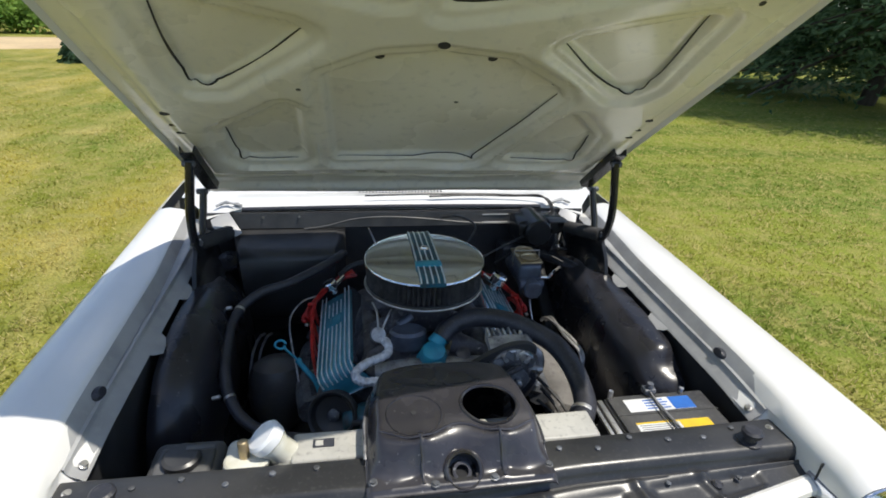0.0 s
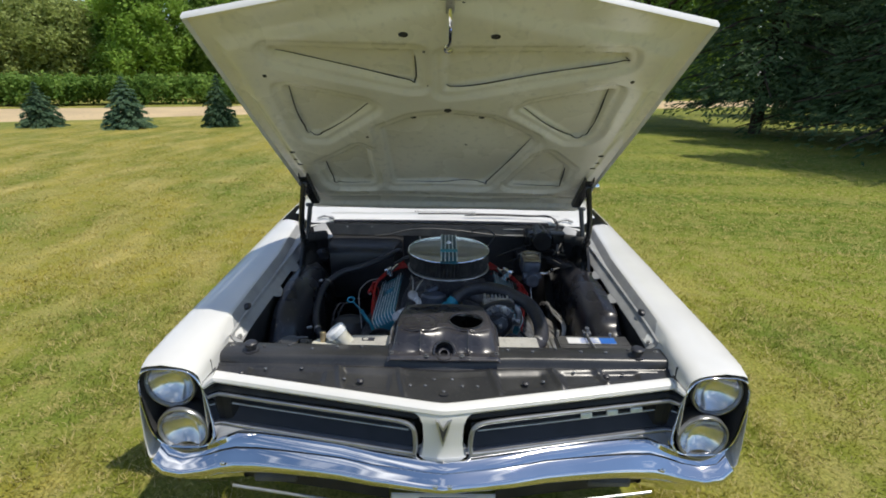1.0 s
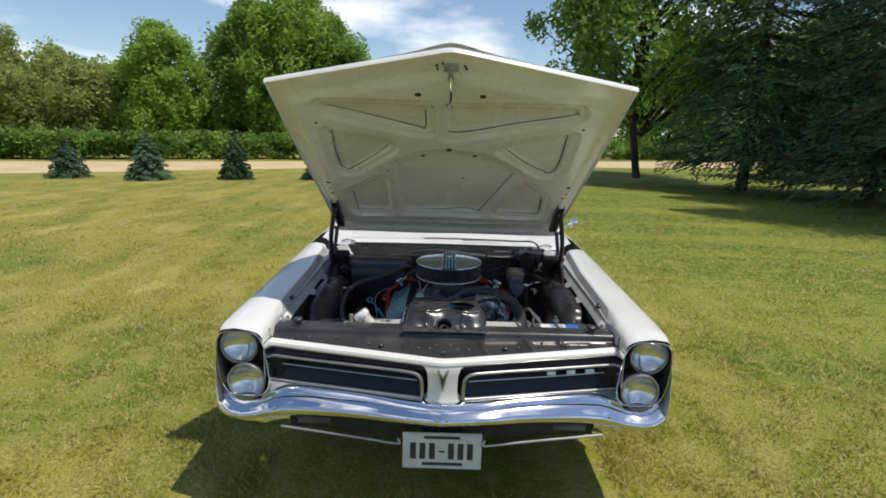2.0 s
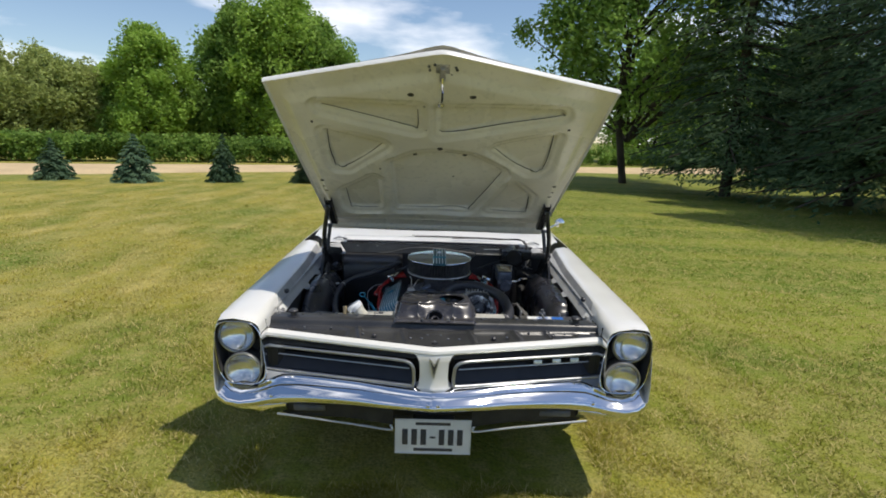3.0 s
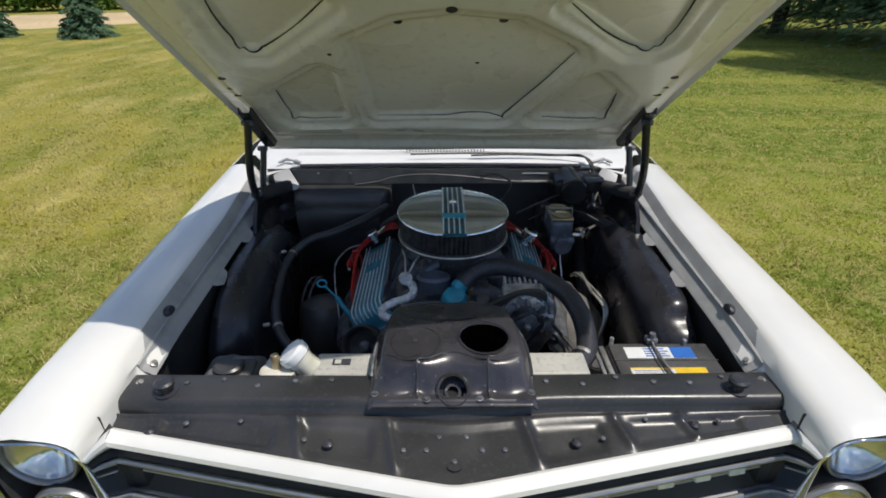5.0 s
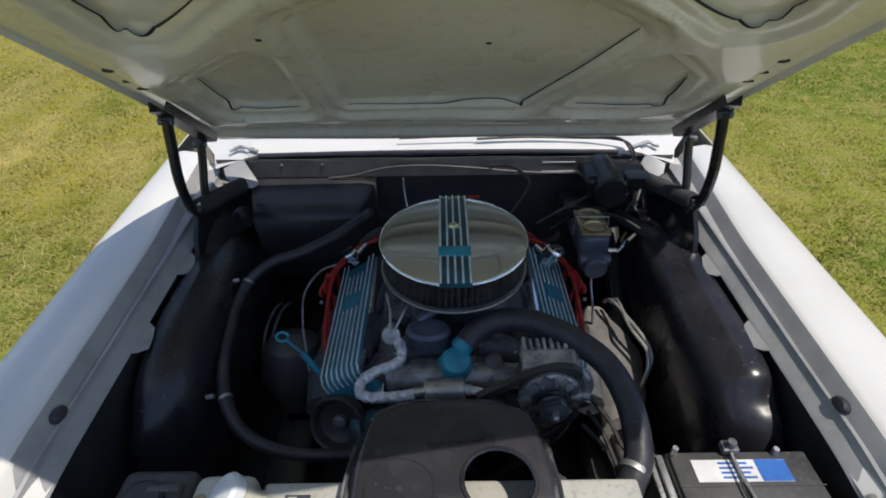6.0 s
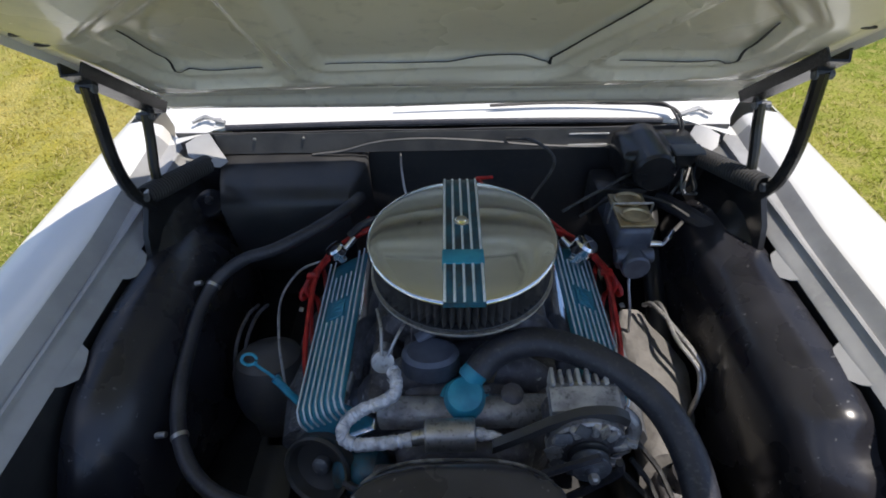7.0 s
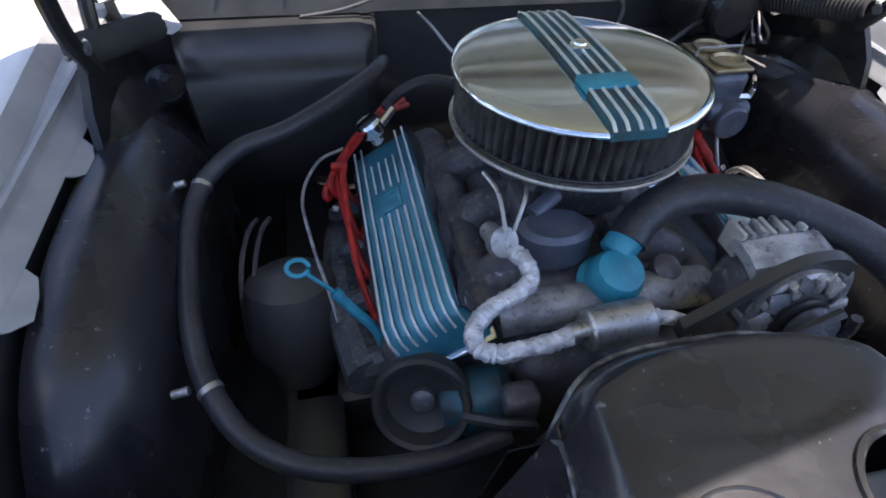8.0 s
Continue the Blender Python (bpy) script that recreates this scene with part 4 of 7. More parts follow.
    frame_m = Matrix.Translation(on_hood(0, 1.085, w)) @ Matrix((( 1, 0, 0), (0, HOOD_UP.y, -HOOD_OUT.y), (0, HOOD_UP.z, -HOOD_OUT.z))).to_4x4()
    latch = part("hood_latch", moved(join(box(-0.028, 0.028, -0.022, 0.022, 0, 0.005, 0.002), box(-0.012, 0.012, -0.05, 0.015, 0.004, 0.022, 0.003)), frame_m), STEEL, car, "steel hood latch with a hook")
    part("latch_rod", moved(tube([(0, -0.03, 0.02), (0.002, -0.06, 0.03), (0.002, -0.11, 0.035), (0.0, -0.15, 0.03), (-0.012, -0.168, 0.03), (-0.004, -0.185, 0.03), (0.01, -0.175, 0.03)], 0.0055, 8, 5), frame_m), CHROME, latch, "bright latch hook")
    for x, y in ((-0.055, 0.01), (-0.052, -0.008), (0.052, 0.008), (0.058, -0.004), (0.035, -0.03), (-0.032, 0.02), (0.018, -0.065), (-0.016, -0.065)):
        part("latch_bolt", moved(lathe([(0.006, 0), (0.006, 0.004), (0, 0.005)], 8), frame_m @ Matrix.Translation((x, y, 0.0))), IRON, latch)
    # hinges: bracket, two arms, spring and base on each side
    for s in (-1, 1):
        rows = [[on_hood(s * (0.612 + a), v, w) for a, w in ((-0.022, -0.004), (-0.018, -0.026), (0.016, -0.028), (0.02, -0.006))] for v in (-0.115, -0.09, 0.02, 0.11, 0.14)]
        h = part("hood_hinge", loft(rows, caps=False), HINGE, car, "glossy black steel hood hinge with a coil spring", thick=0.004)
        part("front_arm", tube([(s * 0.617, 0.866, 1.140), (s * 0.624, 0.864, 1.08), (s * 0.636, 0.866, 0.99), (s * 0.642, 0.884, 0.91), (s * 0.640, 0.925, 0.845)], 0.0125, 10, 6), HINGE, h)
        part("rear_arm", tube([(s * 0.634, 1.022, 1.010), (s * 0.638, 1.008, 0.96), (s * 0.642, 0.984, 0.90), (s * 0.642, 0.972, 0.855)], 0.011, 10, 6), HINGE, h)
        a, b = Vector((s * 0.648, 0.925, 0.872)), Vector((s * 0.600, 1.125, 0.825))
        coil, axis = [], (b - a)
        sd = axis.orthogonal().normalized()
        up = axis.normalized().cross(sd)
        for k in range(12 * 26 + 1):
            q = 2 * math.pi * k / 12
            coil.append(a + axis * (k / (12 * 26)) + (sd * math.cos(q) + up * math.sin(q)) * 0.019)
        part("coil_spring", tube(coil, 0.0046, 6, 1), DARK, h)
        part("spring_hook", tube([a + sd * 0.019, a - axis * 0.06, a - axis * 0.12 - sd * 0.01], 0.005, 6, 4), STEEL, h)
        part("hinge_base", loft([[(s * 0.662, y, zb), (s * 0.650, y, zb), (s * 0.645, y, zc), (s * 0.62, y, zc - 0.03), (s * 0.60, y, 0.70)] for y, zb, zc in ((0.855, 0.74, 0.72), (0.88, 0.80, 0.755), (0.93, 0.855, 0.78), (1.0, 0.86, 0.785), (1.10, 0.81, 0.76), (1.17, 0.76, 0.73))]), HINGE, h, "", thick=0.004)
        for p in ((s * 0.62, 0.866, 1.135), (s * 0.638, 1.022, 1.005), (s * 0.642, 0.90, 0.885), (s * 0.642, 0.975, 0.86)):
            part("hinge_pin", rod(Vector(p) - Vector((0.016, 0, 0)), Vector(p) + Vector((0.016, 0, 0)), 0.009, 10), IRON, h)


build_hood()


# ---- engine bay shell ----
def bay():
    # wheelhouses
    for s in (-1, 1):
        rows = []
        for i in range(57):
            a = radians(8 + 164 * i / 56)
            row = []
            for x, r in ((0.668, 0.420), (0.645, 0.424), (0.620, 0.418), (0.595, 0.403), (0.573, 0.380), (0.558, 0.350), (0.548, 0.31), (0.542, 0.25), (0.538, 0.16), (0.535, 0.05)) if s < 0 else ((0.668, 0.420), (0.642, 0.424), (0.615, 0.418), (0.590, 0.406), (0.570, 0.389), (0.555, 0.365), (0.546, 0.33), (0.541, 0.28), (0.538, 0.18), (0.536, 0.05)):
                dent = (0.014 * math.exp(-(((x - 0.645) / 0.035) ** 2 + ((math.degrees(a) - 52) / 7) ** 2)) - 0.006 * math.exp(-(((x - 0.62) / 0.04) ** 2 + ((math.degrees(a) - 64) / 5) ** 2))) if s > 0 else 0
                rr = r - dent + 0.004 * noise.noise((x * 9, a * 3, s))
                e = 2 / 4.4 if s > 0 else 2 / 3.2
                ca = math.copysign(abs(math.cos(a)) ** e, math.cos(a))
                row.append((s * x, 0.80 - ((1.12 if s > 0 else 1.06) if ca > 0 else 0.94) * rr * ca, 0.325 + 1.015 * rr * math.sin(a) ** e))
            rows.append(row)
        ap = part("wheelhouse", loft(rows), GLOSSBLACK, car, "scuffed glossy black inner wheelhouse" if s > 0 else "glossy black inner wheelhouse", smooth=60, thick=0.003)
        # black sheet added between wheelhouse and outer fender, blocks sun and lit grass
        part("gap_blocker", loft([[(s * 0.690, y, z_top(y) - (0.056 if y > 0.2 else 0.075)), (s * 0.698, y, 0.64), (s * 0.70, y, lo)] for y, lo in ((0.05, 0.44), (0.11, 0.44), (0.16, 0.44), (0.24, 0.44), (0.3, 0.44), (0.45, 0.40), (0.8, 0.30), (1.2, 0.25), (1.26, 0.25))]), DARK, car, "", thick=0.003)
        part("frame_rail", box(min(s * 0.36, s * 0.46), max(s * 0.36, s * 0.46), 0.22, 1.3, 0.24, 0.36, 0.01), BLACK, car)
    part("radiator_baffle", loft([[(x, 0.128, 0.715), (x, 0.125, 0.5), (x, 0.15, 0.30), (x, 0.21, 0.24)] for x in [-0.70 + 0.1 * i for i in range(15)]]), DARK, car, "black baffle ahead of the radiator", thick=0.003)
    part("splash_tray", box(-0.69, 0.69, 0.20, 1.28, 0.225, 0.245, 0.004), DARK, car)
    part("engine_mount", lathe([(0.0, 0.135), (0.045, 0.13), (0.072, 0.112), (0.084, 0.08), (0.088, 0.02), (0.080, -0.02), (0.06, -0.06), (0.05, -0.14)], 26, Matrix.Translation((-0.425, 0.735, 0.43)) @ Matrix.Rotation(radians(-14), 4, "X")), FIREWALL, car, "dark rounded casting beside the block")
    for dx in (0.0, 0.022):
        part("fuel_line", tube([(-0.478 + dx, 0.90, 0.56), (-0.488 + dx, 0.85, 0.575), (-0.50 + dx, 0.79, 0.555), (-0.505 + dx, 0.74, 0.50), (-0.50 + dx, 0.70, 0.42)], 0.0045, 7, 5), GRIME, car, "dull steel fuel line")
    part("crossmember", box(-0.46, 0.46, 0.62, 0.86, 0.24, 0.36, 0.02), BLACK, car)

    # firewall with its stamped upper band
    rows = []
    for z, y in ((0.862, 1.215), (0.855, 1.217), (0.835, 1.222), (0.805, 1.224), (0.795, 1.232), (0.70, 1.245), (0.55, 1.25), (0.40, 1.26), (0.22, 1.30)):
        rows.append([(x, y + 0.006 * noise.noise((x * 4, z * 4, 5)), z) for x in [-0.70 + 0.07 * i for i in range(21)]])
    fw = part("firewall", loft(rows), FIREWALL, car, "black painted firewall", smooth=45, thick=0.003)
    part("sound_pad", loft([[(x, 1.2125 + 0.002 * noise.noise((x * 6, z * 9, 1)), z) for x in [-0.60 + 0.06 * i for i in range(19)]] for z in (0.858, 0.84, 0.82, 0.802)]), GREYPLASTIC, fw, "dusty dark grey upper firewall band", thick=0.002)
    part("pad_label", join(box(0.30, 0.40, 1.2085, 1.2105, 0.843, 0.846, 0), box(0.30, 0.40, 1.2085, 1.2105, 0.812, 0.815, 0)), PAPER, fw, "worn white lines of a label")
    part("wiring_harness", tube([(-0.36, 1.205, 0.80), (-0.28, 1.20, 0.812), (-0.18, 1.198, 0.838), (-0.06, 1.197, 0.845), (0.08, 1.199, 0.835), (0.22, 1.203, 0.818), (0.36, 1.205, 0.81), (0.46, 1.20, 0.82)], 0.0036, 6, 5), GREYPLASTIC, fw, "thin grey cable across the firewall")
    for p in ((-0.50, 1.2095, 0.845), (-0.375, 1.2095, 0.846), (-0.43, 1.237, 0.765), (-0.30, 1.237, 0.77)):
        part("screw_head", lathe([(0.0045, 0), (0.004, 0.002), (0, 0.003)], 8, Matrix.Translation(p) @ Matrix.Rotation(radians(90), 4, "X")), STEEL, fw)
    # cowl ledge
    rows = [[(x, y + 0.012 * (1 - (x / 0.6) ** 2), z) for x in [-0.60 + 0.06 * i for i in range(21)]] for y, z in ((1.222, 0.862), (1.224, 0.874), (1.232, 0.880), (1.262, 0.884), (1.275, 0.890), (1.30, 0.889), (1.35, 0.886))]
    cw = part("cowl_ledge", loft(rows), PAINT, car, "sunlit white cowl ledge behind the engine bay", smooth=40, thick=0.002)
    part("cowl_gasket", tube([(-0.57, 1.222, 0.871), (-0.2, 1.229, 0.873), (0.2, 1.229, 0.873), (0.53, 1.222, 0.871)], 0.008, 8, 6), RUBBER, cw, "black rubber cowl gasket")
    for i in range(26):
        x = -0.16 + i * 0.0125
        part("cowl_slot", box(x, x + 0.005, 1.315, 1.336, 0.8995, 0.9015, 0), DARK, cw)
    part("washer_tube", tube([(0.10, 1.262, 0.9), (0.25, 1.268, 0.902), (0.42, 1.262, 0.90), (0.50, 1.245, 0.905), (0.555, 1.225, 0.90), (0.575, 1.20, 0.87), (0.57, 1.19, 0.84)], 0.004, 6, 5), WIRE, cw, "thin black washer tubes")
    part("washer_tube", tube([(-0.14, 1.262, 0.905), (0.05, 1.268, 0.907), (0.3, 1.27, 0.906), (0.45, 1.255, 0.905), (0.53, 1.235, 0.91), (0.56, 1.21, 0.885), (0.575, 1.195, 0.85)], 0.0035, 6, 5), WIRE, cw)
    for s in (-1, 1):
        # white corner plates by the hinges
        rows = [[(s * 0.56, 1.222, 0.876), (s * 0.60, 1.218, 0.868), (s * 0.70, 1.20, 0.84)], [(s * 0.56, 1.26, 0.885), (s * 0.61, 1.26, 0.88), (s * 0.72, 1.26, 0.858)], [(s * 0.58, 1.34, 0.888), (s * 0.63, 1.34, 0.886), (s * 0.78, 1.34, 0.876)]]
        part("corner_plate", loft(rows), PAINT, cw, "white corner plate with dried sealant", thick=0.002)
        rows = [[(s * 0.612, 1.212, 0.862), (s * 0.640, 1.205, 0.858), (s * 0.672, 1.195, 0.842)], [(s * 0.595, 1.196, 0.838), (s * 0.622, 1.185, 0.834), (s * 0.660, 1.165, 0.826)], [(s * 0.578, 1.182, 0.815), (s * 0.597, 1.168, 0.810), (s * 0.622, 1.145, 0.806)], [(s * 0.568, 1.172, 0.803), (s * 0.574, 1.165, 0.800), (s * 0.585, 1.152, 0.797)]]
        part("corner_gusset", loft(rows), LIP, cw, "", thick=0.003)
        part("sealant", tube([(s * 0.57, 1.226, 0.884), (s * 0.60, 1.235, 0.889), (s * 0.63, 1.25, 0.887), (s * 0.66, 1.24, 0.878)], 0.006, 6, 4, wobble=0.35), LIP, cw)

    # heater box on the firewall
    rows = []
    for x in (-0.60, -0.585, -0.56, -0.45, -0.34, -0.25, -0.225, -0.215):
        k = ease(-0.615, -0.56, x) * (1 - ease(-0.25, -0.205, x)) * 0.9 + 0.1
        rows.append([(x, 1.24, 0.80 + 0.0 * x), (x, 1.24 - 0.15 * k, 0.785), (x, 1.24 - 0.185 * k, 0.772), (x, 1.24 - 0.20 * k, 0.75), (x, 1.24 - 0.19 * k, 0.66), (x, 1.24 - 0.17 * k, 0.52), (x, 1.24 - 0.1 * k, 0.47), (x, 1.24, 0.46)])
    hb = part("heater_box", loft(rows), BLACK, car, "satin black moulded heater box", smooth=50, thick=0.003)
    part("blower_cap", lathe([(0.0, 0.016), (0.02, 0.015), (0.034, 0.008), (0.042, 0.010), (0.046, 0.003), (0.046, -0.02)], 24, Matrix.Translation((-0.600, 1.075, 0.745)) @ Matrix.Rotation(radians(35), 4, "X") @ Matrix.Diagonal((0.8, 0.8, 0.5, 1))), GLOSSBLACK, hb, "round black blower motor cap")
    part("blower_boot", lathe([(0.0, 0.02), (0.012, 0.018), (0.016, 0)], 14, Matrix.Translation((-0.597, 1.07, 0.755)) @ Matrix.Rotation(radians(35), 4, "X") @ Matrix.Diagonal((0.7, 0.7, 0.4, 1))), RUBBER, hb)

    # brake cylinder and wiper motor
    mc = part("brake_master_cylinder", join(box(0.362, 0.446, 0.905, 1.030, 0.705, 0.776, 0.016, 3), rod((0.404, 0.86, 0.70), (0.404, 1.16, 0.70), 0.032, 20), rod((0.362, 0.893, 0.712), (0.446, 0.893, 0.712), 0.017, 16), box(0.372, 0.436, 0.895, 0.925, 0.665, 0.73, 0.008)), BLUEGREY, car, "blue-grey brake master cylinder with a brassy cap")
    part("reservoir_cap", box(0.364, 0.444, 0.907, 1.030, 0.777, 0.786, 0.004, 2), BRASS, mc, "brassy reservoir cap")
    for cy_ in (0.938, 0.999):
        part("cap_dish", lathe([(0.030, 0), (0.0345, 0.004), (0.034, 0.008), (0.029, 0.0085), (0.026, 0.003), (0, 0.0025)], 24, Matrix.Translation((0.404, cy_, 0.7855)) @ Matrix.Diagonal((1, 0.80, 1, 1))), BRASS, mc, "brassy oval cap dish")
    part("cap_bail", tube([(0.357, 0.968, 0.745), (0.358, 0.967, 0.796), (0.37, 0.966, 0.802), (0.438, 0.966, 0.802), (0.449, 0.967, 0.796), (0.450, 0.968, 0.745)], 0.0028, 6, 2), STEEL, mc, "bent wire bail")
    part("brake_flange", box(0.36, 0.49, 1.10, 1.20, 0.63, 0.75, 0.012), BLACK, mc)
    part("brake_line", tube([(0.452, 0.93, 0.715), (0.475, 0.925, 0.715), (0.50, 0.95, 0.72), (0.56, 1.02, 0.71)], 0.0045, 6, 5), STEEL, mc, "bright brake line")
    part("line_fitting", join(rod((0.45, 0.93, 0.715), (0.475, 0.927, 0.715), 0.008), rod((0.492, 0.94, 0.718), (0.512, 0.965, 0.721), 0.007)), CHROME, mc)
    part("brake_line", tube([(0.41, 0.90, 0.68), (0.40, 0.87, 0.65), (0.405, 0.84, 0.60), (0.41, 0.82, 0.54)], 0.0035, 6, 5), STEEL, mc)
    wm = part("wiper_motor", join(box(0.40, 0.53, 1.07, 1.20, 0.77, 0.865, 0.02, 3), rod((0.47, 1.04, 0.83), (0.47, 1.2, 0.83), 0.05, 20), box(0.50, 0.59, 1.10, 1.2, 0.80, 0.862, 0.01)), HINGE, car, "black wiper motor on the firewall")
    part("motor_tab", box(0.515, 0.585, 1.065, 1.11, 0.862, 0.868, 0.002), GREYPLASTIC, wm)
    for k in range(7):
        q = k * 0.9
        part("harness_wire", tube([(0.56 + 0.02 * math.sin(q), 1.19, 0.86 - 0.01 * k), (0.585 + 0.015 * math.cos(q), 1.15, 0.82), (0.565 + 0.02 * math.sin(2 * q), 1.10 - 0.01 * k, 0.785), (0.53 + 0.01 * k, 1.06, 0.76)], 0.0035, 6, 5), WIRE if k % 3 else STEEL, wm, "loose wires")
    part("column_boot", join(rod((0.55, 1.22, 0.62), (0.50, 0.78, 0.44), 0.026, 14), rod((0.52, 1.22, 0.70), (0.52, 1.17, 0.70), 0.06, 20)), BLACK, car, "black steering shaft")
    part("ledge_hose", tube([(0.52, 1.10, 0.72), (0.57, 1.02, 0.725), (0.62, 0.95, 0.715), (0.64, 0.88, 0.69)], 0.02, 10), RUBBER, car, "black hose")


bay()


def front_bay():
    # radiator support: flat rail with a stepped front and an apron to the nose
    def z_rail(x):
        return 0.757
    rows = []
    xs = [-0.7056 + 0.0392 * i for i in range(37)]
    for x in xs:
        e = ease(0.60, 0.70, abs(x)) * 0.01
        yb = 0.150 + 0.012 * abs(x)
        yf = 0.070 - 0.018 * (1 - ease(0.0, 0.25, abs(x)))
        rows.append([(x, yb, 0.735), (x, yb, z_rail(x) - 0.004), (x, yb - 0.006, z_rail(x)), (x, yf + 0.05, z_rail(x) + 0.001), (x, yf + 0.014, z_rail(x) + 0.003), (x, yf + 0.004, z_rail(x) - 0.001), (x, yf - 0.002, z_rail(x) - 0.012), (x, yf - 0.006, 0.734 - e), (x, yf - 0.012, 0.730 - e)])
    rail = part("radiator_support", loft(rows), DUSTY, car, "dusty black radiator support rail with bolts", smooth=40, thick=0.002)
    rows = []
    n = 280
    for i in range(n + 1):
        x = -0.704 + 1.408 * i / n
        yf0 = 0.070 - 0.018 * (1 - ease(0.0, 0.25, abs(x))) - 0.010
        yf1 = v_line(x) + 0.034
        row = []
        for k in range(15):
            q = k / 14
            y = yf0 + (yf1 - yf0) * q
            z = 0.732 + (0.712 + 0.012 * abs(x) / 0.7 - 0.732) * q
            # pressed ribs and shallow trays
            for c in (-0.33, -0.14, 0.14, 0.33, 0.47):
                z += 0.008 * math.exp(-((x - c - 0.03 * q) / 0.010) ** 2) * ease(0, 0.15, q) * (1 - ease(0.8, 1.0, q))
            z += 0.007 * ease(0.0, 0.10, q) * (1 - ease(0.10, 0.22, q))
            z -= 0.006 * ease(0.18, 0.32, q) * (1 - ease(0.72, 0.9, q)) * (ease(0.155, 0.175, abs(x)) * (1 - ease(0.295, 0.315, abs(x))) + ease(0.355, 0.375, abs(x)) * (1 - ease(0.585, 0.61, abs(x))))
            row.append((x, y, z))
        rows.append(row)
    filler = part("filler_panel", loft(rows), DUSTY, car, "dusty black pressed filler panel behind the nose", smooth=50, thick=0.002)
    for p in ((0.0, -0.055), (0.055, -0.03), (-0.055, -0.03), (0.025, 0.0), (-0.03, 0.0), (0.10, -0.03), (-0.10, -0.03), (0.30, -0.005), (-0.30, -0.005), (0.55, 0.035), (-0.55, 0.035), (0.40, 0.04), (-0.44, 0.04)):
        b = lathe([(0.0055, -0.002), (0.0055, 0.0012), (0.0035, 0.0026), (0, 0.0027)], 8, Matrix.Translation((p[0], p[1], 0.7215 + 0.1 * (p[1] + 0.05) + 0.004 * abs(p[0]))))
        part("panel_bolt", b, IRON, filler)
    part("latch_slot", prism([(0.014 * math.cos(a), -0.068 + 0.009 * math.sin(a)) for a in (2 * math.pi * k / 14 for k in range(14))], 0.716, 0.7215), DARK, filler)
    for x, y in ((-0.25, 0.02), (0.245, 0.02), (0.50, 0.065), (-0.62, 0.055)):
        part("rubber_bumper", lathe([(0.010, 0), (0.011, 0.006), (0.006, 0.010), (0, 0.0105)], 10, Matrix.Translation((x, y - 0.035, 0.722))), RUBBER, filler)
    for s in (-1, 1):
        b = lathe([(0.024, 0), (0.024, 0.004), (0.014, 0.006), (0.013, 0.018), (0.020, 0.020), (0.021, 0.028), (0.016, 0.032), (0, 0.033)], 18, Matrix.Translation((s * 0.612, 0.098, 0.7575)))
        part("hood_bumper", b, RUBBER, rail, "black adjustable hood bumper")
    for e in (-1, 1):
        for yb in (0.13, 0.195):
            part("end_bolt", lathe([(0.009, 0), (0.009, 0.002), (0.006, 0.003), (0.006, 0.008), (0, 0.0085)], 8, Matrix.Translation((e * 0.686, yb, 0.7535)) @ Matrix.Rotation(radians(-e * 30), 4, "Y")), STEEL, rail)
    for i in range(16):
        x = -0.58 + i * 0.0785
        if abs(x) > 0.2:
            part("rail_bolt", lathe([(0.006, 0), (0.006, 0.004), (0.003, 0.005), (0, 0.0052)], 8, Matrix.Translation((x, 0.125 + 0.012 * math.sin(i * 2.2), 0.7575))), IRON, rail)

    # radiator
    rad = part("radiator", join(box(-0.318, 0.318, 0.165, 0.243, 0.70, 0.745, 0.007, 3), box(-0.29, 0.318, 0.16, 0.17, 0.705, 0.732, 0.003)), TANK, car, "beige aluminium radiator top tank")
    part("core", box(-0.31, 0.31, 0.17, 0.235, 0.28, 0.702, 0.003), BLACK, rad, "dark radiator core")
    part("tank_label", join(box(-0.278, -0.236, 0.197, 0.219, 0.7452, 0.7464, 0), box(-0.29, -0.17, 0.158, 0.1595, 0.708, 0.728, 0.0)), INK, rad)
    part("label_window", box(-0.273, -0.258, 0.201, 0.215, 0.7464, 0.747, 0), TANK, rad)
    neck = Matrix.Translation((-0.335, 0.205, 0.735)) @ Matrix.Rotation(radians(-38), 4, "Y")
    part("filler_neck", join(lathe([(0.030, -0.04), (0.028, 0.02), (0.033, 0.034)], 24, neck), box(-0.35, -0.30, 0.175, 0.235, 0.70, 0.742, 0.012)), PLASTIC_W, rad, "yellowed plastic filler neck")
    part("filler_cap", lathe([(0.029, 0.034), (0.035, 0.038), (0.036, 0.055), (0.031, 0.061), (0.012, 0.063), (0, 0.063)], 28, neck), MILKY, rad, "milky white screw cap")
    # bottles beside it
    ob = part("overflow_bottle", join(box(-0.455, -0.345, 0.165, 0.28, 0.48, 0.715, 0.02, 3), rod((-0.40, 0.19, 0.70), (-0.40, 0.19, 0.735), 0.03)), PLASTIC_W, car, "yellowed white overflow bottle with a flat cap")
    part("bottle_cap", lathe([(0.02, 0), (0.043, 0.004), (0.044, 0.010), (0.04, 0.013), (0, 0.014)], 28, Matrix.Translation((-0.400, 0.190, 0.728)) @ Matrix.Rotation(radians(-10), 4, "X")), PLASTIC_W, ob)
    part("cap_stub", rod((-0.405, 0.193, 0.738), (-0.408, 0.20, 0.775), 0.010, 12), BRASS, ob, "brownish cap stub")
    ws = part("washer_reservoir", join(box(-0.60, -0.46, 0.175, 0.30, 0.45, 0.70, 0.02, 3), box(-0.585, -0.475, 0.185, 0.27, 0.69, 0.712, 0.012, 3)), GREYPLASTIC, car, "dark grey plastic washer reservoir")
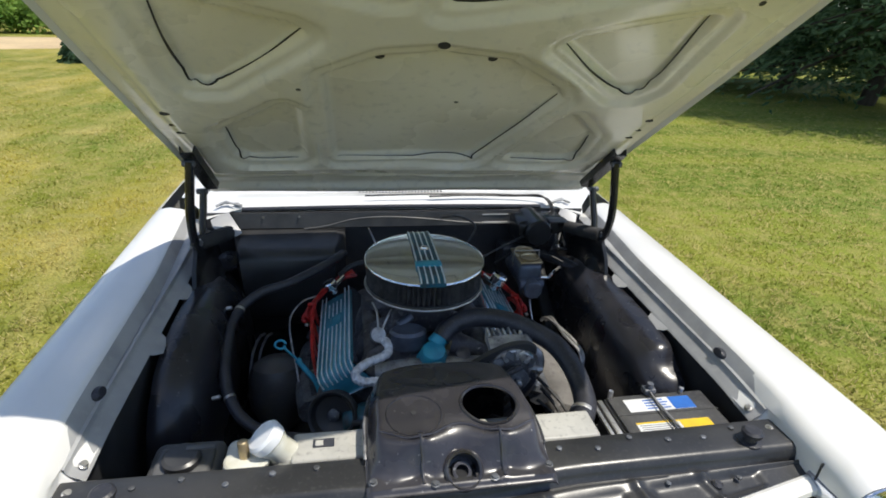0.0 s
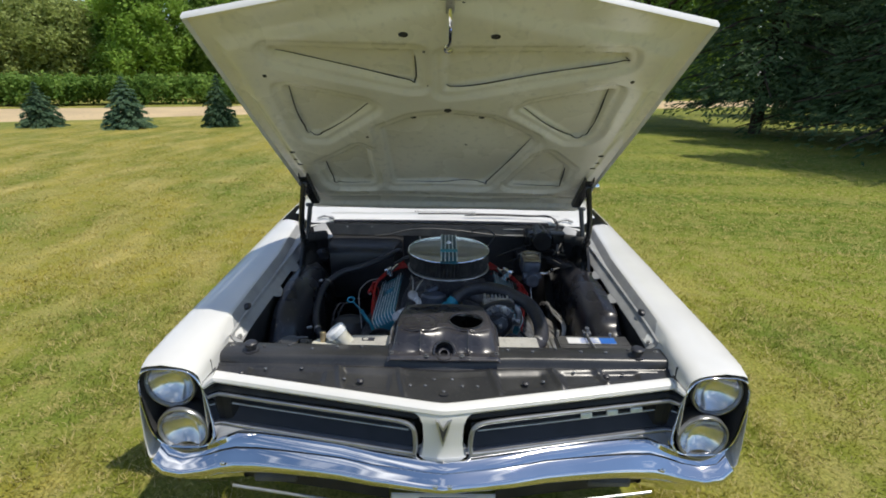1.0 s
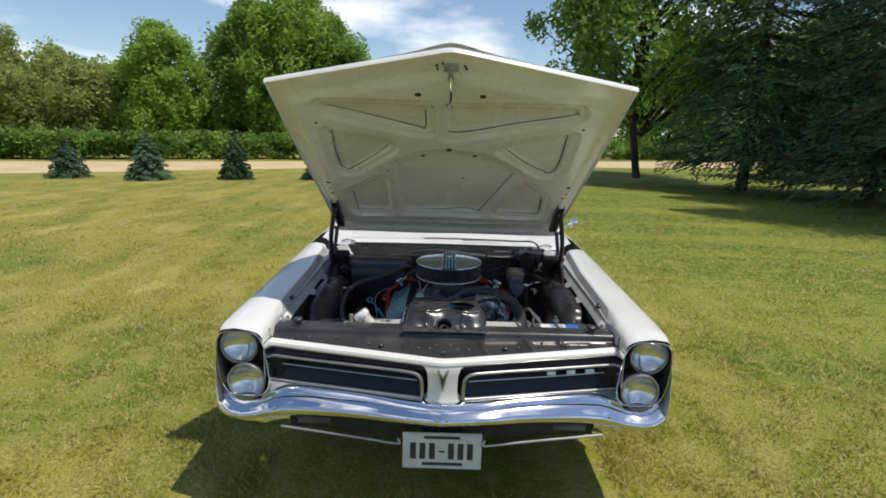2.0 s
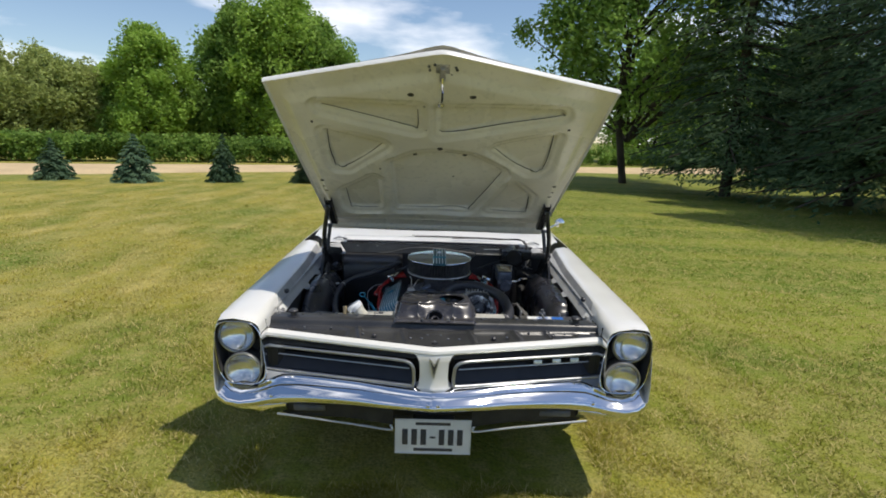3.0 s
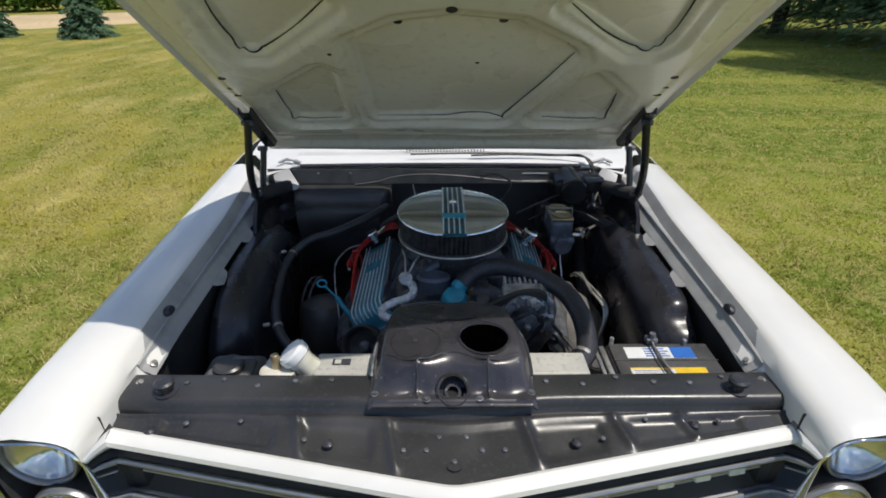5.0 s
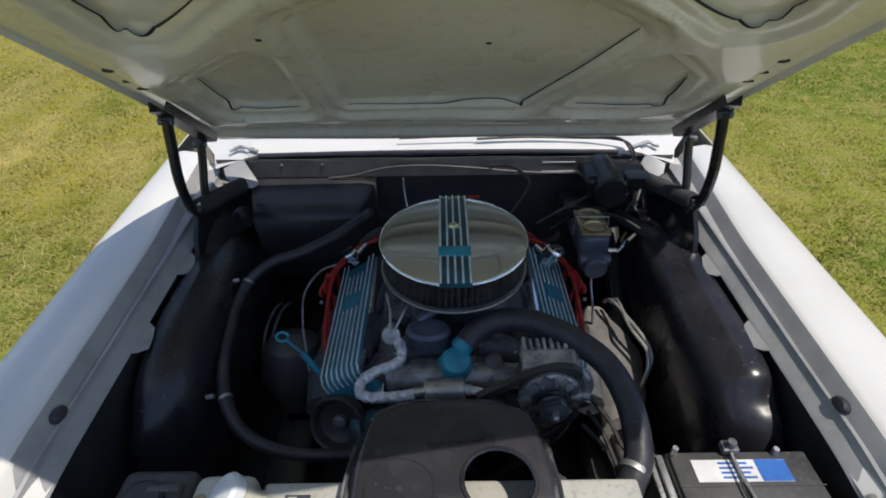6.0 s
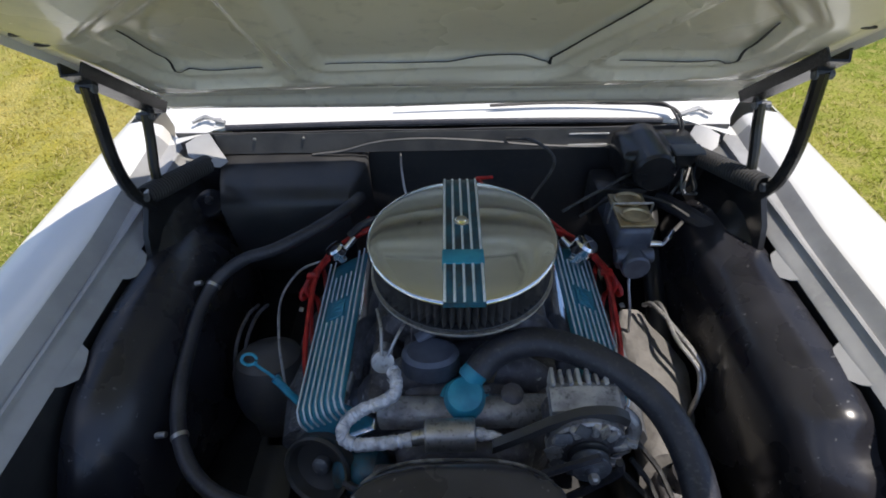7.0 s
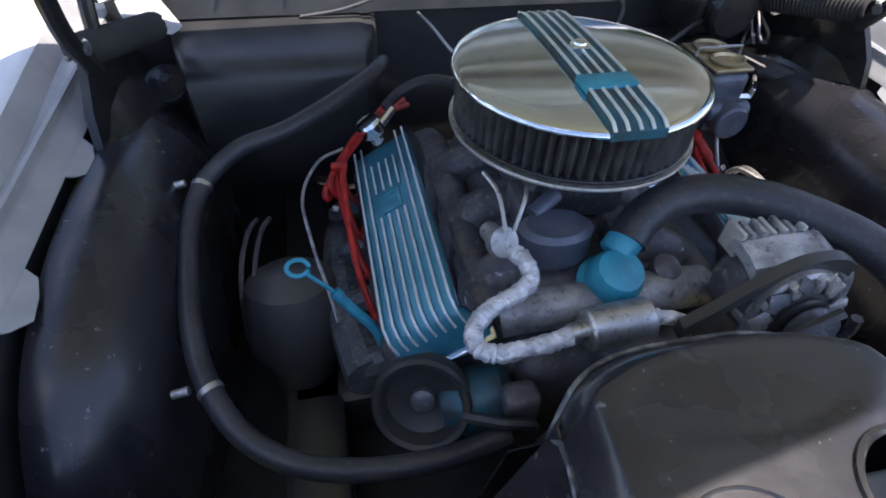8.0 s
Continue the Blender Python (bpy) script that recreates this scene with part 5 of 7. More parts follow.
    part("reservoir_lid", lathe([(0.030, 0), (0.036, 0.004), (0.036, 0.014), (0.030, 0.018), (0, 0.0185)], 24, Matrix.Translation((-0.53, 0.225, 0.712))), BLACK, ws)
    part("lid_strap", box(-0.525, -0.47, 0.236, 0.247, 0.727, 0.732, 0.002), GREYPLASTIC, ws)

    # fan shroud: flanged front, flat top, rounded rear corners
    def half_w(y):
        return 0.176 - 0.020 * ease(0.20, 0.36, y)
    def y_rear(k):
        return 0.388 - 0.055 * abs(k) ** 3.5
    def z_shroud(x, y):
        k = max(-1.0, min(1.0, (x + 0.001) / half_w(y)))
        r = (y - 0.045) / (y_rear(k) - 0.045)
        z = 0.764 + 0.008 * ease(0.050, 0.056, y) + 0.050 * ease(0.070 + 0.006 * math.cos(x * 76), 0.130 + 0.014 * math.cos(x * 38), y)
        z += 0.006 * ease(0.13, 0.17, y) - 0.014 * ease(0.25, 0.37, y)
        side = ease(0.78, 1.0, abs(k)) ** 2
        z -= (0.040 * side * ease(0.07, 0.13, y) + 0.008 * ease(0.94, 1.0, abs(k))) + 0.045 * ease(0.86, 1.0, r) ** 2
        # shallow oval dish towards the rear
        z -= 0.004 * (1 - ease(0.75, 1.05, math.hypot((x + 0.01) / 0.115, (y - 0.305) / 0.05)))
        for c in (-0.075, 0.075):
            z += 0.006 * math.exp(-((x - c) / 0.007) ** 2) * (1 - ease(0.12, 0.145, y)) * ease(0.055, 0.07, y)
        return z
    nx, ny = 72, 84
    bm = bmesh.new()
    grid = []
    for j in range(ny + 1):
        row = []
        for i in range(nx + 1):
            k = -1 + 2 * i / nx
            k = math.sin(k * math.pi / 2)
            y = 0.045 + (y_rear(k) - 0.045) * (j / ny)
            x = -0.001 + k * half_w(y)
            row.append(bm.verts.new((x, y, z_shroud(x, y))))
        grid.append(row)
    for j in range(ny):
        for i in range(nx):
            q = [grid[j][i], grid[j][i + 1], grid[j + 1][i + 1], grid[j + 1][i]]
            cx, cy = sum(v.co.x for v in q) / 4, sum(v.co.y for v in q) / 4
            if ((cx - 0.072) / 0.057) ** 2 + ((cy - 0.194) / 0.054) ** 2 < 1 or (cx / 0.030) ** 2 + ((cy - 0.084) / 0.024) ** 2 < 1:
                continue
            bm.faces.new(q)
    bmesh.ops.delete(bm, geom=[v for v in bm.verts if not v.link_faces], context="VERTS")
    sh = part("fan_shroud", bm, SHROUD, car, "chipped glossy black fan shroud with a round opening", smooth=50, thick=0.0025)
    def ring(cx, cy, a, b, r, mat, name, dz=0.0):
        pts = [(cx + a * math.cos(q), cy + b * math.sin(q), z_shroud(cx + a * math.cos(q), cy + b * math.sin(q)) + dz) for q in (2 * math.pi * k / 40 for k in range(41))]
        return part(name, tube(pts, r, 6, 1), mat, sh)
    ring(0.072, 0.194, 0.0575, 0.0545, 0.0042, GLOSSBLACK, "opening_rim")
    ring(-0.082, 0.180, 0.054, 0.052, 0.0016, GLOSSBLACK, "pressed_ring", 0.0)
    part("center_hole", lathe([(0.006, 0), (0.005, 0.0012), (0, 0.0012)], 14, Matrix.Translation((-0.082, 0.182, z_shroud(-0.082, 0.182) + 0.0005))), DARK, sh)
    # round socket at the front
    m = Matrix.Translation((0.0, 0.080, 0.775)) @ Matrix.Rotation(radians(36), 4, "X")
    part("socket", lathe([(0.039, -0.022), (0.037, 0.008), (0.033, 0.012), (0.029, 0.009), (0.028, -0.03), (0.022, -0.03), (0.018, -0.012), (0.012, -0.012), (0.012, -0.035)], 30, m, False), SHROUD, sh, "round black socket")
    for x, y in ((-0.165, 0.075), (0.165, 0.078), (-0.055, 0.058), (0.055, 0.060)):
        part("shroud_bolt", lathe([(0.009, 0), (0.009, 0.002), (0.006, 0.003), (0.006, 0.006), (0, 0.0065)], 8, Matrix.Translation((x, y, z_shroud(x, y) - 0.001))), IRON, sh)
    for x in (-0.075, 0.0, 0.075):
        pts = [(x, y, z_shroud(x, y) + 0.001) for y in (0.060, 0.075, 0.09, 0.105, 0.12, 0.128)]
        if x:
            part("shroud_rib", tube(pts, 0.003, 6, 3), SHROUD, sh)
    part("shroud_crease", tube([(x, 0.134 + 0.014 * math.cos(x * 38), z_shroud(x, 0.134 + 0.014 * math.cos(x * 38)) + 0.0005) for x in [-0.15 + 0.025 * i for i in range(13)]], 0.003, 6, 2), SHROUD, sh)
    edge = [(-0.001 - half_w(y), y) for y in [0.13 + 0.02 * i for i in range(10)]]
    edge += [(-0.001 + k * half_w(y_rear(k)), y_rear(k)) for k in [-0.99 + 0.066 * i for i in range(31)]]
    edge += [(-0.001 + half_w(y), y) for y in [0.31 - 0.02 * i for i in range(10)]]
    part("rim_bead", tube([(x, y, z_shroud(x, y) + 0.0008) for x, y in edge], 0.0032, 6, 1), WORN, sh, "scuffed shroud rim")
    # shroud flanks and the fan behind
    for s in (-1, 1):
        part("shroud_side", loft([[(s * (half_w(y) + 0.001), y, 0.765), (s * (half_w(y) + 0.004), y, 0.735), (s * 0.205, y, 0.60), (s * 0.25, y, 0.40)] for y in (0.17, 0.21, 0.25, 0.29, 0.33)]), SHROUD, sh, "", thick=0.0025)
    part("shroud_back", loft([[(x, y_rear(x / 0.156) - 0.001, 0.752), (x, y_rear(x / 0.156) + 0.002, 0.72), (x * 1.1, 0.375, 0.62), (x * 1.4, 0.37, 0.40)] for x in [-0.156 + 0.026 * i for i in range(13)]]), SHROUD, sh, "", thick=0.0025)

    # battery
    bat = part("battery", join(box(0.393, 0.652, 0.150, 0.310, 0.52, 0.712, 0.006, 2), box(0.398, 0.647, 0.155, 0.305, 0.711, 0.720, 0.004, 2)), CASE, car, "dark grey car battery with printed labels")
    part("battery_label", box(0.432, 0.600, 0.246, 0.288, 0.7203, 0.7211, 0), PAPER, bat, "white and blue label")
    part("label_patch", box(0.545, 0.600, 0.2465, 0.2875, 0.7211, 0.7215, 0), BLUE, bat, "blue panel")
    part("label_bar", join(*[box(0.478, 0.538 - 0.008 * (k % 2), 0.252 + k * 0.009, 0.256 + k * 0.009, 0.7211, 0.7215, 0) for k in range(4)]), BLUE, bat)
    part("battery_label", box(0.425, 0.605, 0.186, 0.212, 0.7203, 0.7211, 0), PAPER, bat, "white and yellow label")
    part("label_patch", join(box(0.530, 0.605, 0.1865, 0.2115, 0.7211, 0.7215, 0), box(0.425, 0.53, 0.207, 0.2118, 0.7211, 0.7215, 0)), YELLOW, bat, "yellow panel")
    part("label_bar", join(*[box(0.432, 0.515, 0.189 + k * 0.006, 0.191 + k * 0.006, 0.7211, 0.7214, 0) for k in range(3)]), GREYPLASTIC, bat)
    part("hold_down_rod", tube([(0.507, 0.305, 0.74), (0.507, 0.29, 0.728), (0.512, 0.22, 0.726), (0.517, 0.16, 0.728)], 0.0032, 8, 3), STEEL, bat, "thin hold-down rod")
    part("rod_wire", tube([(0.502, 0.30, 0.735), (0.500, 0.22, 0.727), (0.508, 0.155, 0.729)], 0.002, 6, 3), WIRE, bat)
    part("terminal", join(rod((0.507, 0.305, 0.718), (0.507, 0.305, 0.752), 0.008), box(0.492, 0.522, 0.295, 0.318, 0.722, 0.738, 0.004)), IRON, bat, "clamped terminal")
    part("terminal_clip", join(box(0.518, 0.552, 0.135, 0.165, 0.726, 0.731, 0.001), rod((0.54, 0.15, 0.73), (0.54, 0.15, 0.745), 0.006)), STEEL, bat)
    for vx, vh in ((0.405, 0.742), (0.59, 0.735)):
        part("vent_stud", rod((vx, 0.30, 0.718), (vx, 0.30, vh), 0.0055), STEEL, bat)
    part("case_rib", join(*[box(0.396, 0.650, 0.168 + k * 0.07, 0.170 + k * 0.07, 0.7195, 0.7215, 0) for k in range(2)]), CASE, bat)
    part("battery_clamp", join(box(0.376, 0.389, 0.165, 0.305, 0.70, 0.712, 0.002), box(0.362, 0.372, 0.165, 0.305, 0.70, 0.708, 0.002)), STEEL, car, "steel battery clamp rails")
    part("battery_tray", box(0.37, 0.67, 0.13, 0.33, 0.50, 0.52, 0.004), BLACK, car)


front_bay()


# ---- engine ----
XE = 0.016


def engine():
    eng = part("engine", box(XE - 0.17, XE + 0.17, 0.50, 1.08, 0.30, 0.60, 0.05, 4), GRIME, car, "V8 engine with turquoise finned covers and a chrome air cleaner")
    for s in (-1, 1):
        part("cylinder_head", moved(box(-0.10, 0.10, 0.535, 1.02, -0.12, 0.055, 0.035, 3), Matrix.Translation((XE + s * 0.21, 0, 0.58)) @ Matrix.Rotation(radians(s * 28), 4, "Y")), GRIME, eng, "grimy cylinder head")
        for k in range(3):
            part("intake_runner", tube([(XE + s * 0.03, 0.63 + 0.13 * k, 0.672), (XE + s * 0.09, 0.62 + 0.13 * k, 0.668), (XE + s * 0.16, 0.61 + 0.14 * k, 0.63)], 0.036, 12, 4), GRIME, eng)
        part("intake_bolt", rod((XE + s * 0.135, 0.60, 0.655), (XE + s * 0.137, 0.598, 0.676), 0.008, 6), STEEL, eng)
    part("intake_manifold", box(XE - 0.12, XE + 0.12, 0.56, 1.0, 0.58, 0.668, 0.03, 3), GRIME, eng, "dark cast intake manifold")
    part("water_crossover", tube([(XE - 0.15, 0.545, 0.645), (XE - 0.08, 0.537, 0.658), (XE, 0.535, 0.660), (XE + 0.08, 0.538, 0.658), (XE + 0.15, 0.548, 0.645)], 0.030, 14, 5), CASTING, eng, "dull cast water crossover")
    part("timing_cover", box(XE - 0.13, XE + 0.13, 0.475, 0.54, 0.36, 0.61, 0.03, 3), GRIME, eng)
    part("crossover_lug", lathe([(0.021, 0), (0.020, 0.014), (0.012, 0.018), (0, 0.018)], 14, Matrix.Translation((XE + 0.085, 0.555, 0.68)) @ Matrix.Rotation(radians(20), 4, "X")), GRIME, eng)
    part("sender_unit", join(rod((XE + 0.05, 0.60, 0.67), (XE + 0.05, 0.595, 0.705), 0.011, 6), rod((XE + 0.05, 0.595, 0.705), (XE + 0.05, 0.592, 0.728), 0.006)), BRASS, eng, "brassy temperature sender")
    part("carburettor", join(box(XE - 0.08, XE + 0.08, 0.68, 0.86, 0.675, 0.79, 0.015, 3), rod((XE, 0.765, 0.78), (XE, 0.765, 0.835), 0.065, 28), box(XE - 0.10, XE - 0.06, 0.66, 0.72, 0.69, 0.74, 0.01)), GRIME, eng, "cast carburettor")
    # valve covers with ribs
    for s in (-1, 1):
        m = Matrix.Translation((XE + s * 0.262, 0.0, 0.672)) @ Matrix.Rotation(radians(s * 30), 4, "Y")
        rows = []
        y0, y1 = (0.520, 0.955) if s < 0 else (0.545, 0.985)
        for y, h, w in ((y0, -0.055, 0.052), (y0 + 0.002, -0.040, 0.055), (y0 + 0.010, -0.014, 0.056), (y0 + 0.028, -0.002, 0.056), (y0 + 0.05, 0.0, 0.056), ((y0 + y1) / 2, 0.0, 0.056), (y1 - 0.03, 0.0, 0.056), (y1 - 0.01, -0.01, 0.056), (y1, -0.05, 0.054)):
            rows.append([(-w - 0.012, y, -0.075), (-w - 0.006, y, -0.05 + min(0, h + 0.02)), (-w, y, h - 0.010), (-w + 0.006, y, h), (0, y, h + 0.002), (w - 0.006, y, h), (w, y, h - 0.010), (w + 0.006, y, -0.05 + min(0, h + 0.02)), (w + 0.012, y, -0.075)])
        vc = part("valve_cover", moved(loft(rows, caps=True), m), TEAL, eng, "turquoise valve cover with polished ribs", smooth=40)
        part("cover_flank", moved(loft([[(-s * 0.0715, y, -0.074), (-s * 0.0670, y, -0.052), (-s * 0.0610, y, -0.014), (-s * 0.0560, y, -0.003)] for y in (y0 + 0.012, y0 + 0.03, (y0 + y1) / 2, y1 - 0.012)]), m), BRIGHT, eng, "polished inner flank of the cover", thick=0.002)
        part("cover_flange", moved(box(-0.072, 0.072, y0 - 0.008, y1 + 0.006, -0.082, -0.074, 0.003), m), CHROME, eng, "bright valve cover flange")
        for i in range(8):
            x = -0.0495 + i * 0.01414
            for ya, yb in (((y0 + 0.004, y0 + 0.225), (y0 + 0.285, y1 - 0.075)) if 1 < i < 6 else ((y0 + 0.004, y1 - 0.012),)):
                pts = [(x, ya, -0.030), (x, ya + 0.004, -0.010), (x, ya + 0.018, 0.001), (x, ya + 0.04, 0.0045), (x, (ya + yb) / 2, 0.005), (x, yb, 0.005)] if ya < y0 + 0.01 else [(x, ya, 0.005), (x, (ya + yb) / 2, 0.005), (x, yb, 0.005)]
                part("cover_rib", moved(tube(pts, 0.0021, 6, 3), m), RIB, eng)
        part("cover_plaque", moved(join(box(-0.018, 0.018, y0 + 0.232, y0 + 0.278, 0.0, 0.005, 0.002), *[box(-0.012, 0.012, y0 + 0.238 + 0.011 * k, y0 + 0.243 + 0.011 * k, 0.004, 0.0065, 0.001) for k in range(4)]), m), TEAL, eng, "turquoise plaque with plain bars")
        # breather at the rear
        bx, by, bz = (-0.250, 0.905, 0.700) if s < 0 else (0.276, 0.905, 0.690)
        part("breather", join(lathe([(0.014, 0), (0.014, 0.02), (0.026, 0.024), (0.028, 0.030), (0.028, 0.050), (0.024, 0.056), (0, 0.058)], 20, Matrix.Translation((bx, by, bz)) @ Matrix.Rotation(radians(s * 24), 4, "Y") @ Matrix.Scale(1.05 if s > 0 else 0.78, 4)), rod((bx, by, bz + 0.025), (bx - s * 0.03, by + 0.025, bz + 0.046), 0.007)), CHROME, eng, "small chrome breather")
        # exhaust manifold
        xs_ = XE + s * 0.33
        part("exhaust_manifold", tube([(xs_, 0.56, 0.52), (xs_ + s * 0.02, 0.7, 0.50), (xs_ + s * 0.02, 0.9, 0.48), (xs_ - s * 0.01, 1.05, 0.40)], 0.035, 10), IRON, eng, "dark exhaust manifold")
        for y in (0.58, 0.70, 0.82, 0.94):
            part("exhaust_branch", tube([(XE + s * 0.27, y, 0.55), (xs_, y, 0.53), (xs_ + s * 0.02, y + 0.02, 0.50)], 0.022, 8, 3), IRON, eng)
        # plug wires
        base = XE + s * 0.335
        for k in range(4):
            yk = 0.62 + 0.1 * k
            j = 0.008 * k
            line = [(s * 0.20 + 0.01, 1.02 + j * 0.4, 0.70 + j), (XE + s * (0.275 + j), 0.965 - 0.01 * k, 0.705 - j), (base + s * 0.006 * k, 0.90 - 0.012 * k, 0.672 - j), (base + s * (0.006 + 0.003 * k), min(0.86, yk + 0.14), 0.640 - 0.5 * j), (base - s * 0.002, yk + 0.05, 0.612), (base - s * 0.02, yk, 0.575), (base - s * 0.045, yk - 0.01, 0.55)]
            part("plug_wire", tube([Vector(q) + Vector((s * 0.006 * (k - 1.5), 0, 0.004 * math.sin(3 * k + i))) for i, q in enumerate(line)], 0.0056, 8, 6), RED, eng, "red ignition wire")
            part("wire_boot", rod((base - s * 0.02, yk, 0.575), (base - s * 0.055, yk - 0.012, 0.545), 0.008, 10), RED, eng)
        part("wire_loom", box(base - 0.016, base + 0.012, 0.875, 0.892, 0.665, 0.676, 0.003), RED, eng, "red wire separator")
        part("loom_clip", rod((base + s * 0.012, 0.80, 0.648), (base + s * 0.02, 0.80, 0.652), 0.005, 8), STEEL, eng)

    # air cleaner
    cx, cy = XE, 0.762
    T = Matrix.Translation((cx, cy, 0))
    part("air_cleaner_lid", lathe([(0, 0.8975), (0.05, 0.8972), (0.10, 0.896), (0.15, 0.8930), (0.166, 0.8905), (0.172, 0.8885), (0.1750, 0.8860), (0.1760, 0.8830), (0.1750, 0.8800), (0.171, 0.879), (0.165, 0.879), (0, 0.880)], 96, T), BRIGHT, eng, "polished chrome air cleaner lid", )
    pl = []
    n = 144
    for z in (0.812, 0.816, 0.876, 0.880):
        pl.append([(cx + (0.169 if k % 2 else 0.151) * math.cos(2 * math.pi * k / n), cy + (0.169 if k % 2 else 0.151) * math.sin(2 * math.pi * k / n), z) for k in range(n)])
    part("air_filter", loft(pl, ring=True), FILTER, eng, "black pleated air filter", smooth=0)
    part("filter_mesh_band", join(*[lathe([(0.1690, z), (0.1700, z + 0.001), (0.1690, z + 0.002)], 72, T) for z in (0.814, 0.876)]), BLACK, eng)
    part("air_cleaner_base", lathe([(0.06, 0.790), (0.13, 0.798), (0.165, 0.801), (0.1745, 0.804), (0.1755, 0.807), (0.1745, 0.810), (0.160, 0.811), (0.06, 0.802)], 96, T), STEEL, eng, "bright air cleaner base")
    # finned bar across the lid
    def zl(y):
        return lerp([(0, 0.8975), (0.05, 0.8972), (0.10, 0.896), (0.15, 0.8930), (0.166, 0.8905), (0.176, 0.884)], abs(y - cy))
    ysb = [cy - 0.176 + 0.352 * k / 24 for k in range(25)]
    rows = [[(cx + x, y, zl(y) + h) for x, h in ((-0.0345, -0.004), (-0.0345, 0.006), (-0.033, 0.007), (0.033, 0.007), (0.0345, 0.006), (0.0345, -0.004))] for y in ysb]
    part("lid_bar", loft(rows, caps=True), TEALDARK, eng, "turquoise finned bar across the lid")
    for i in range(5):
        x = -0.0315 + i * 0.01575
        for ya, yb in ((cy - 0.175, cy - 0.098), (cy - 0.062, cy + 0.175)):
            part("lid_rib", tube([(cx + x, y, zl(y) + 0.0075) for y in [ya + (yb - ya) * k / 8 for k in range(9)]], 0.0024, 6, 1), RIB, eng)
    part("lid_band", box(cx - 0.036, cx + 0.036, cy - 0.098, cy - 0.062, zl(cy - 0.08), zl(cy - 0.08) + 0.0095, 0.002), TEALBRIGHT, eng, "plain turquoise band on the bar")
    part("wing_nut", lathe([(0.014, 0), (0.014, 0.004), (0.010, 0.006), (0.009, 0.009), (0, 0.010)], 20, Matrix.Translation((cx, cy + 0.014, 0.9045))), CHROME, eng, "small chrome lid nut")

    # thermostat housing and upper hose
    th = Matrix.Translation((0.016, 0.548, 0.672)) @ Matrix.Rotation(radians(18), 4, "X")
    part("thermostat_housing", join(lathe([(0.044, 0), (0.045, 0.008), (0.037, 0.014), (0.036, 0.038), (0.030, 0.052), (0.016, 0.058), (0, 0.059)], 24, th), rod((0.022, 0.565, 0.715), (0.055, 0.585, 0.742), 0.024, 18)), TEALBRIGHT, eng, "bright turquoise thermostat housing")
    part("housing_bolt", join(*[lathe([(0.008, 0), (0.008, 0.008), (0, 0.009)], 6, Matrix.Translation(p)) for p in ((0.016, 0.508, 0.678), (0.055, 0.56, 0.688))]), STEEL, eng)
    part("upper_radiator_hose", tube([(0.040, 0.572, 0.730), (0.062, 0.590, 0.748), (0.10, 0.602, 0.764), (0.155, 0.600, 0.774), (0.22, 0.573, 0.776), (0.280, 0.532, 0.768), (0.326, 0.48, 0.757), (0.350, 0.42, 0.738), (0.356, 0.36, 0.718), (0.346, 0.30, 0.704), (0.318, 0.255, 0.700), (0.305, 0.235, 0.705)], 0.0265, 16, 6), RUBBER, car, "thick dark rubber radiator hose")
    part("hose_clamp", lathe([(0.029, -0.006), (0.0295, 0), (0.029, 0.006)], 20, along((0.33, 0.278, 0.7), (0.345, 0.30, 0.702))), STEEL, car, "steel hose clamp")
    # blue-grey pump, choke can, foil-wrapped pipe with a silver canister
    part("fuel_filter_bowl", join(lathe([(0.0, 0.052), (0.034, 0.05), (0.042, 0.042), (0.044, 0.0)], 24, Matrix.Translation((-0.045, 0.612, 0.69)) @ Matrix.Diagonal((1.25, 0.85, 1, 1))), rod((-0.07, 0.64, 0.735), (-0.03, 0.66, 0.75), 0.012)), BLUEGREY, eng, "blue-grey rounded pump housing")
    part("choke_can", join(lathe([(0.019, -0.006), (0.021, 0), (0.020, 0.012), (0.006, 0.016), (0, 0.016)], 20, along((-0.130, 0.592, 0.738), (-0.118, 0.545, 0.775))), rod((-0.128, 0.60, 0.73), (-0.13, 0.64, 0.715), 0.014)), STEEL, eng, "small silver choke can")
    for a, b in (((-0.128, 0.583, 0.762), (-0.14, 0.66, 0.80)), ((-0.118, 0.583, 0.762), (-0.09, 0.63, 0.792))):
        part("choke_wire", tube([a, ((a[0] + b[0]) / 2 + 0.004, (a[1] + b[1]) / 2, (a[2] + b[2]) / 2 + 0.012), b], 0.003, 6, 4), STEEL, eng)
    part("foil_pipe", tube([(-0.118, 0.590, 0.725), (-0.106, 0.565, 0.728), (-0.104, 0.538, 0.722), (-0.125, 0.525, 0.712), (-0.162, 0.512, 0.706), (-0.188, 0.490, 0.700), (-0.188, 0.468, 0.694), (-0.165, 0.458, 0.690), (-0.12, 0.460, 0.690), (-0.075, 0.466, 0.690)], 0.0114, 14, 10, wobble=0.12), FOIL, eng, "crumpled silver foil-wrapped pipe")
    part("canister", join(rod((-0.052, 0.472, 0.690), (0.032, 0.474, 0.692), 0.0275, 24, 0.003), rod((-0.075, 0.468, 0.690), (-0.05, 0.472, 0.692), 0.013)), STEEL, eng, "satin silver canister")
    part("canister_spout", lathe([(0.011, 0), (0.012, 0.012), (0.009, 0.016), (0.010, 0.03), (0.002, 0.06)], 14, along((0.032, 0.474, 0.694), (0.09, 0.464, 0.690))), FOIL, eng)
    # alternator, bracket, pulleys, belts
    alt = Matrix.Translation((0.208, 0.520, 0.695)) @ Matrix.Rotation(radians(84), 4, "X")
    part("alternator", lathe([(0.02, 0.088), (0.046, 0.086), (0.058, 0.078), (0.061, 0.048), (0.057, 0.045), (0.061, 0.041), (0.061, 0.0), (0.05, -0.012), (0, -0.012)], 28, alt), GRIME, eng, "dark cast alternator")
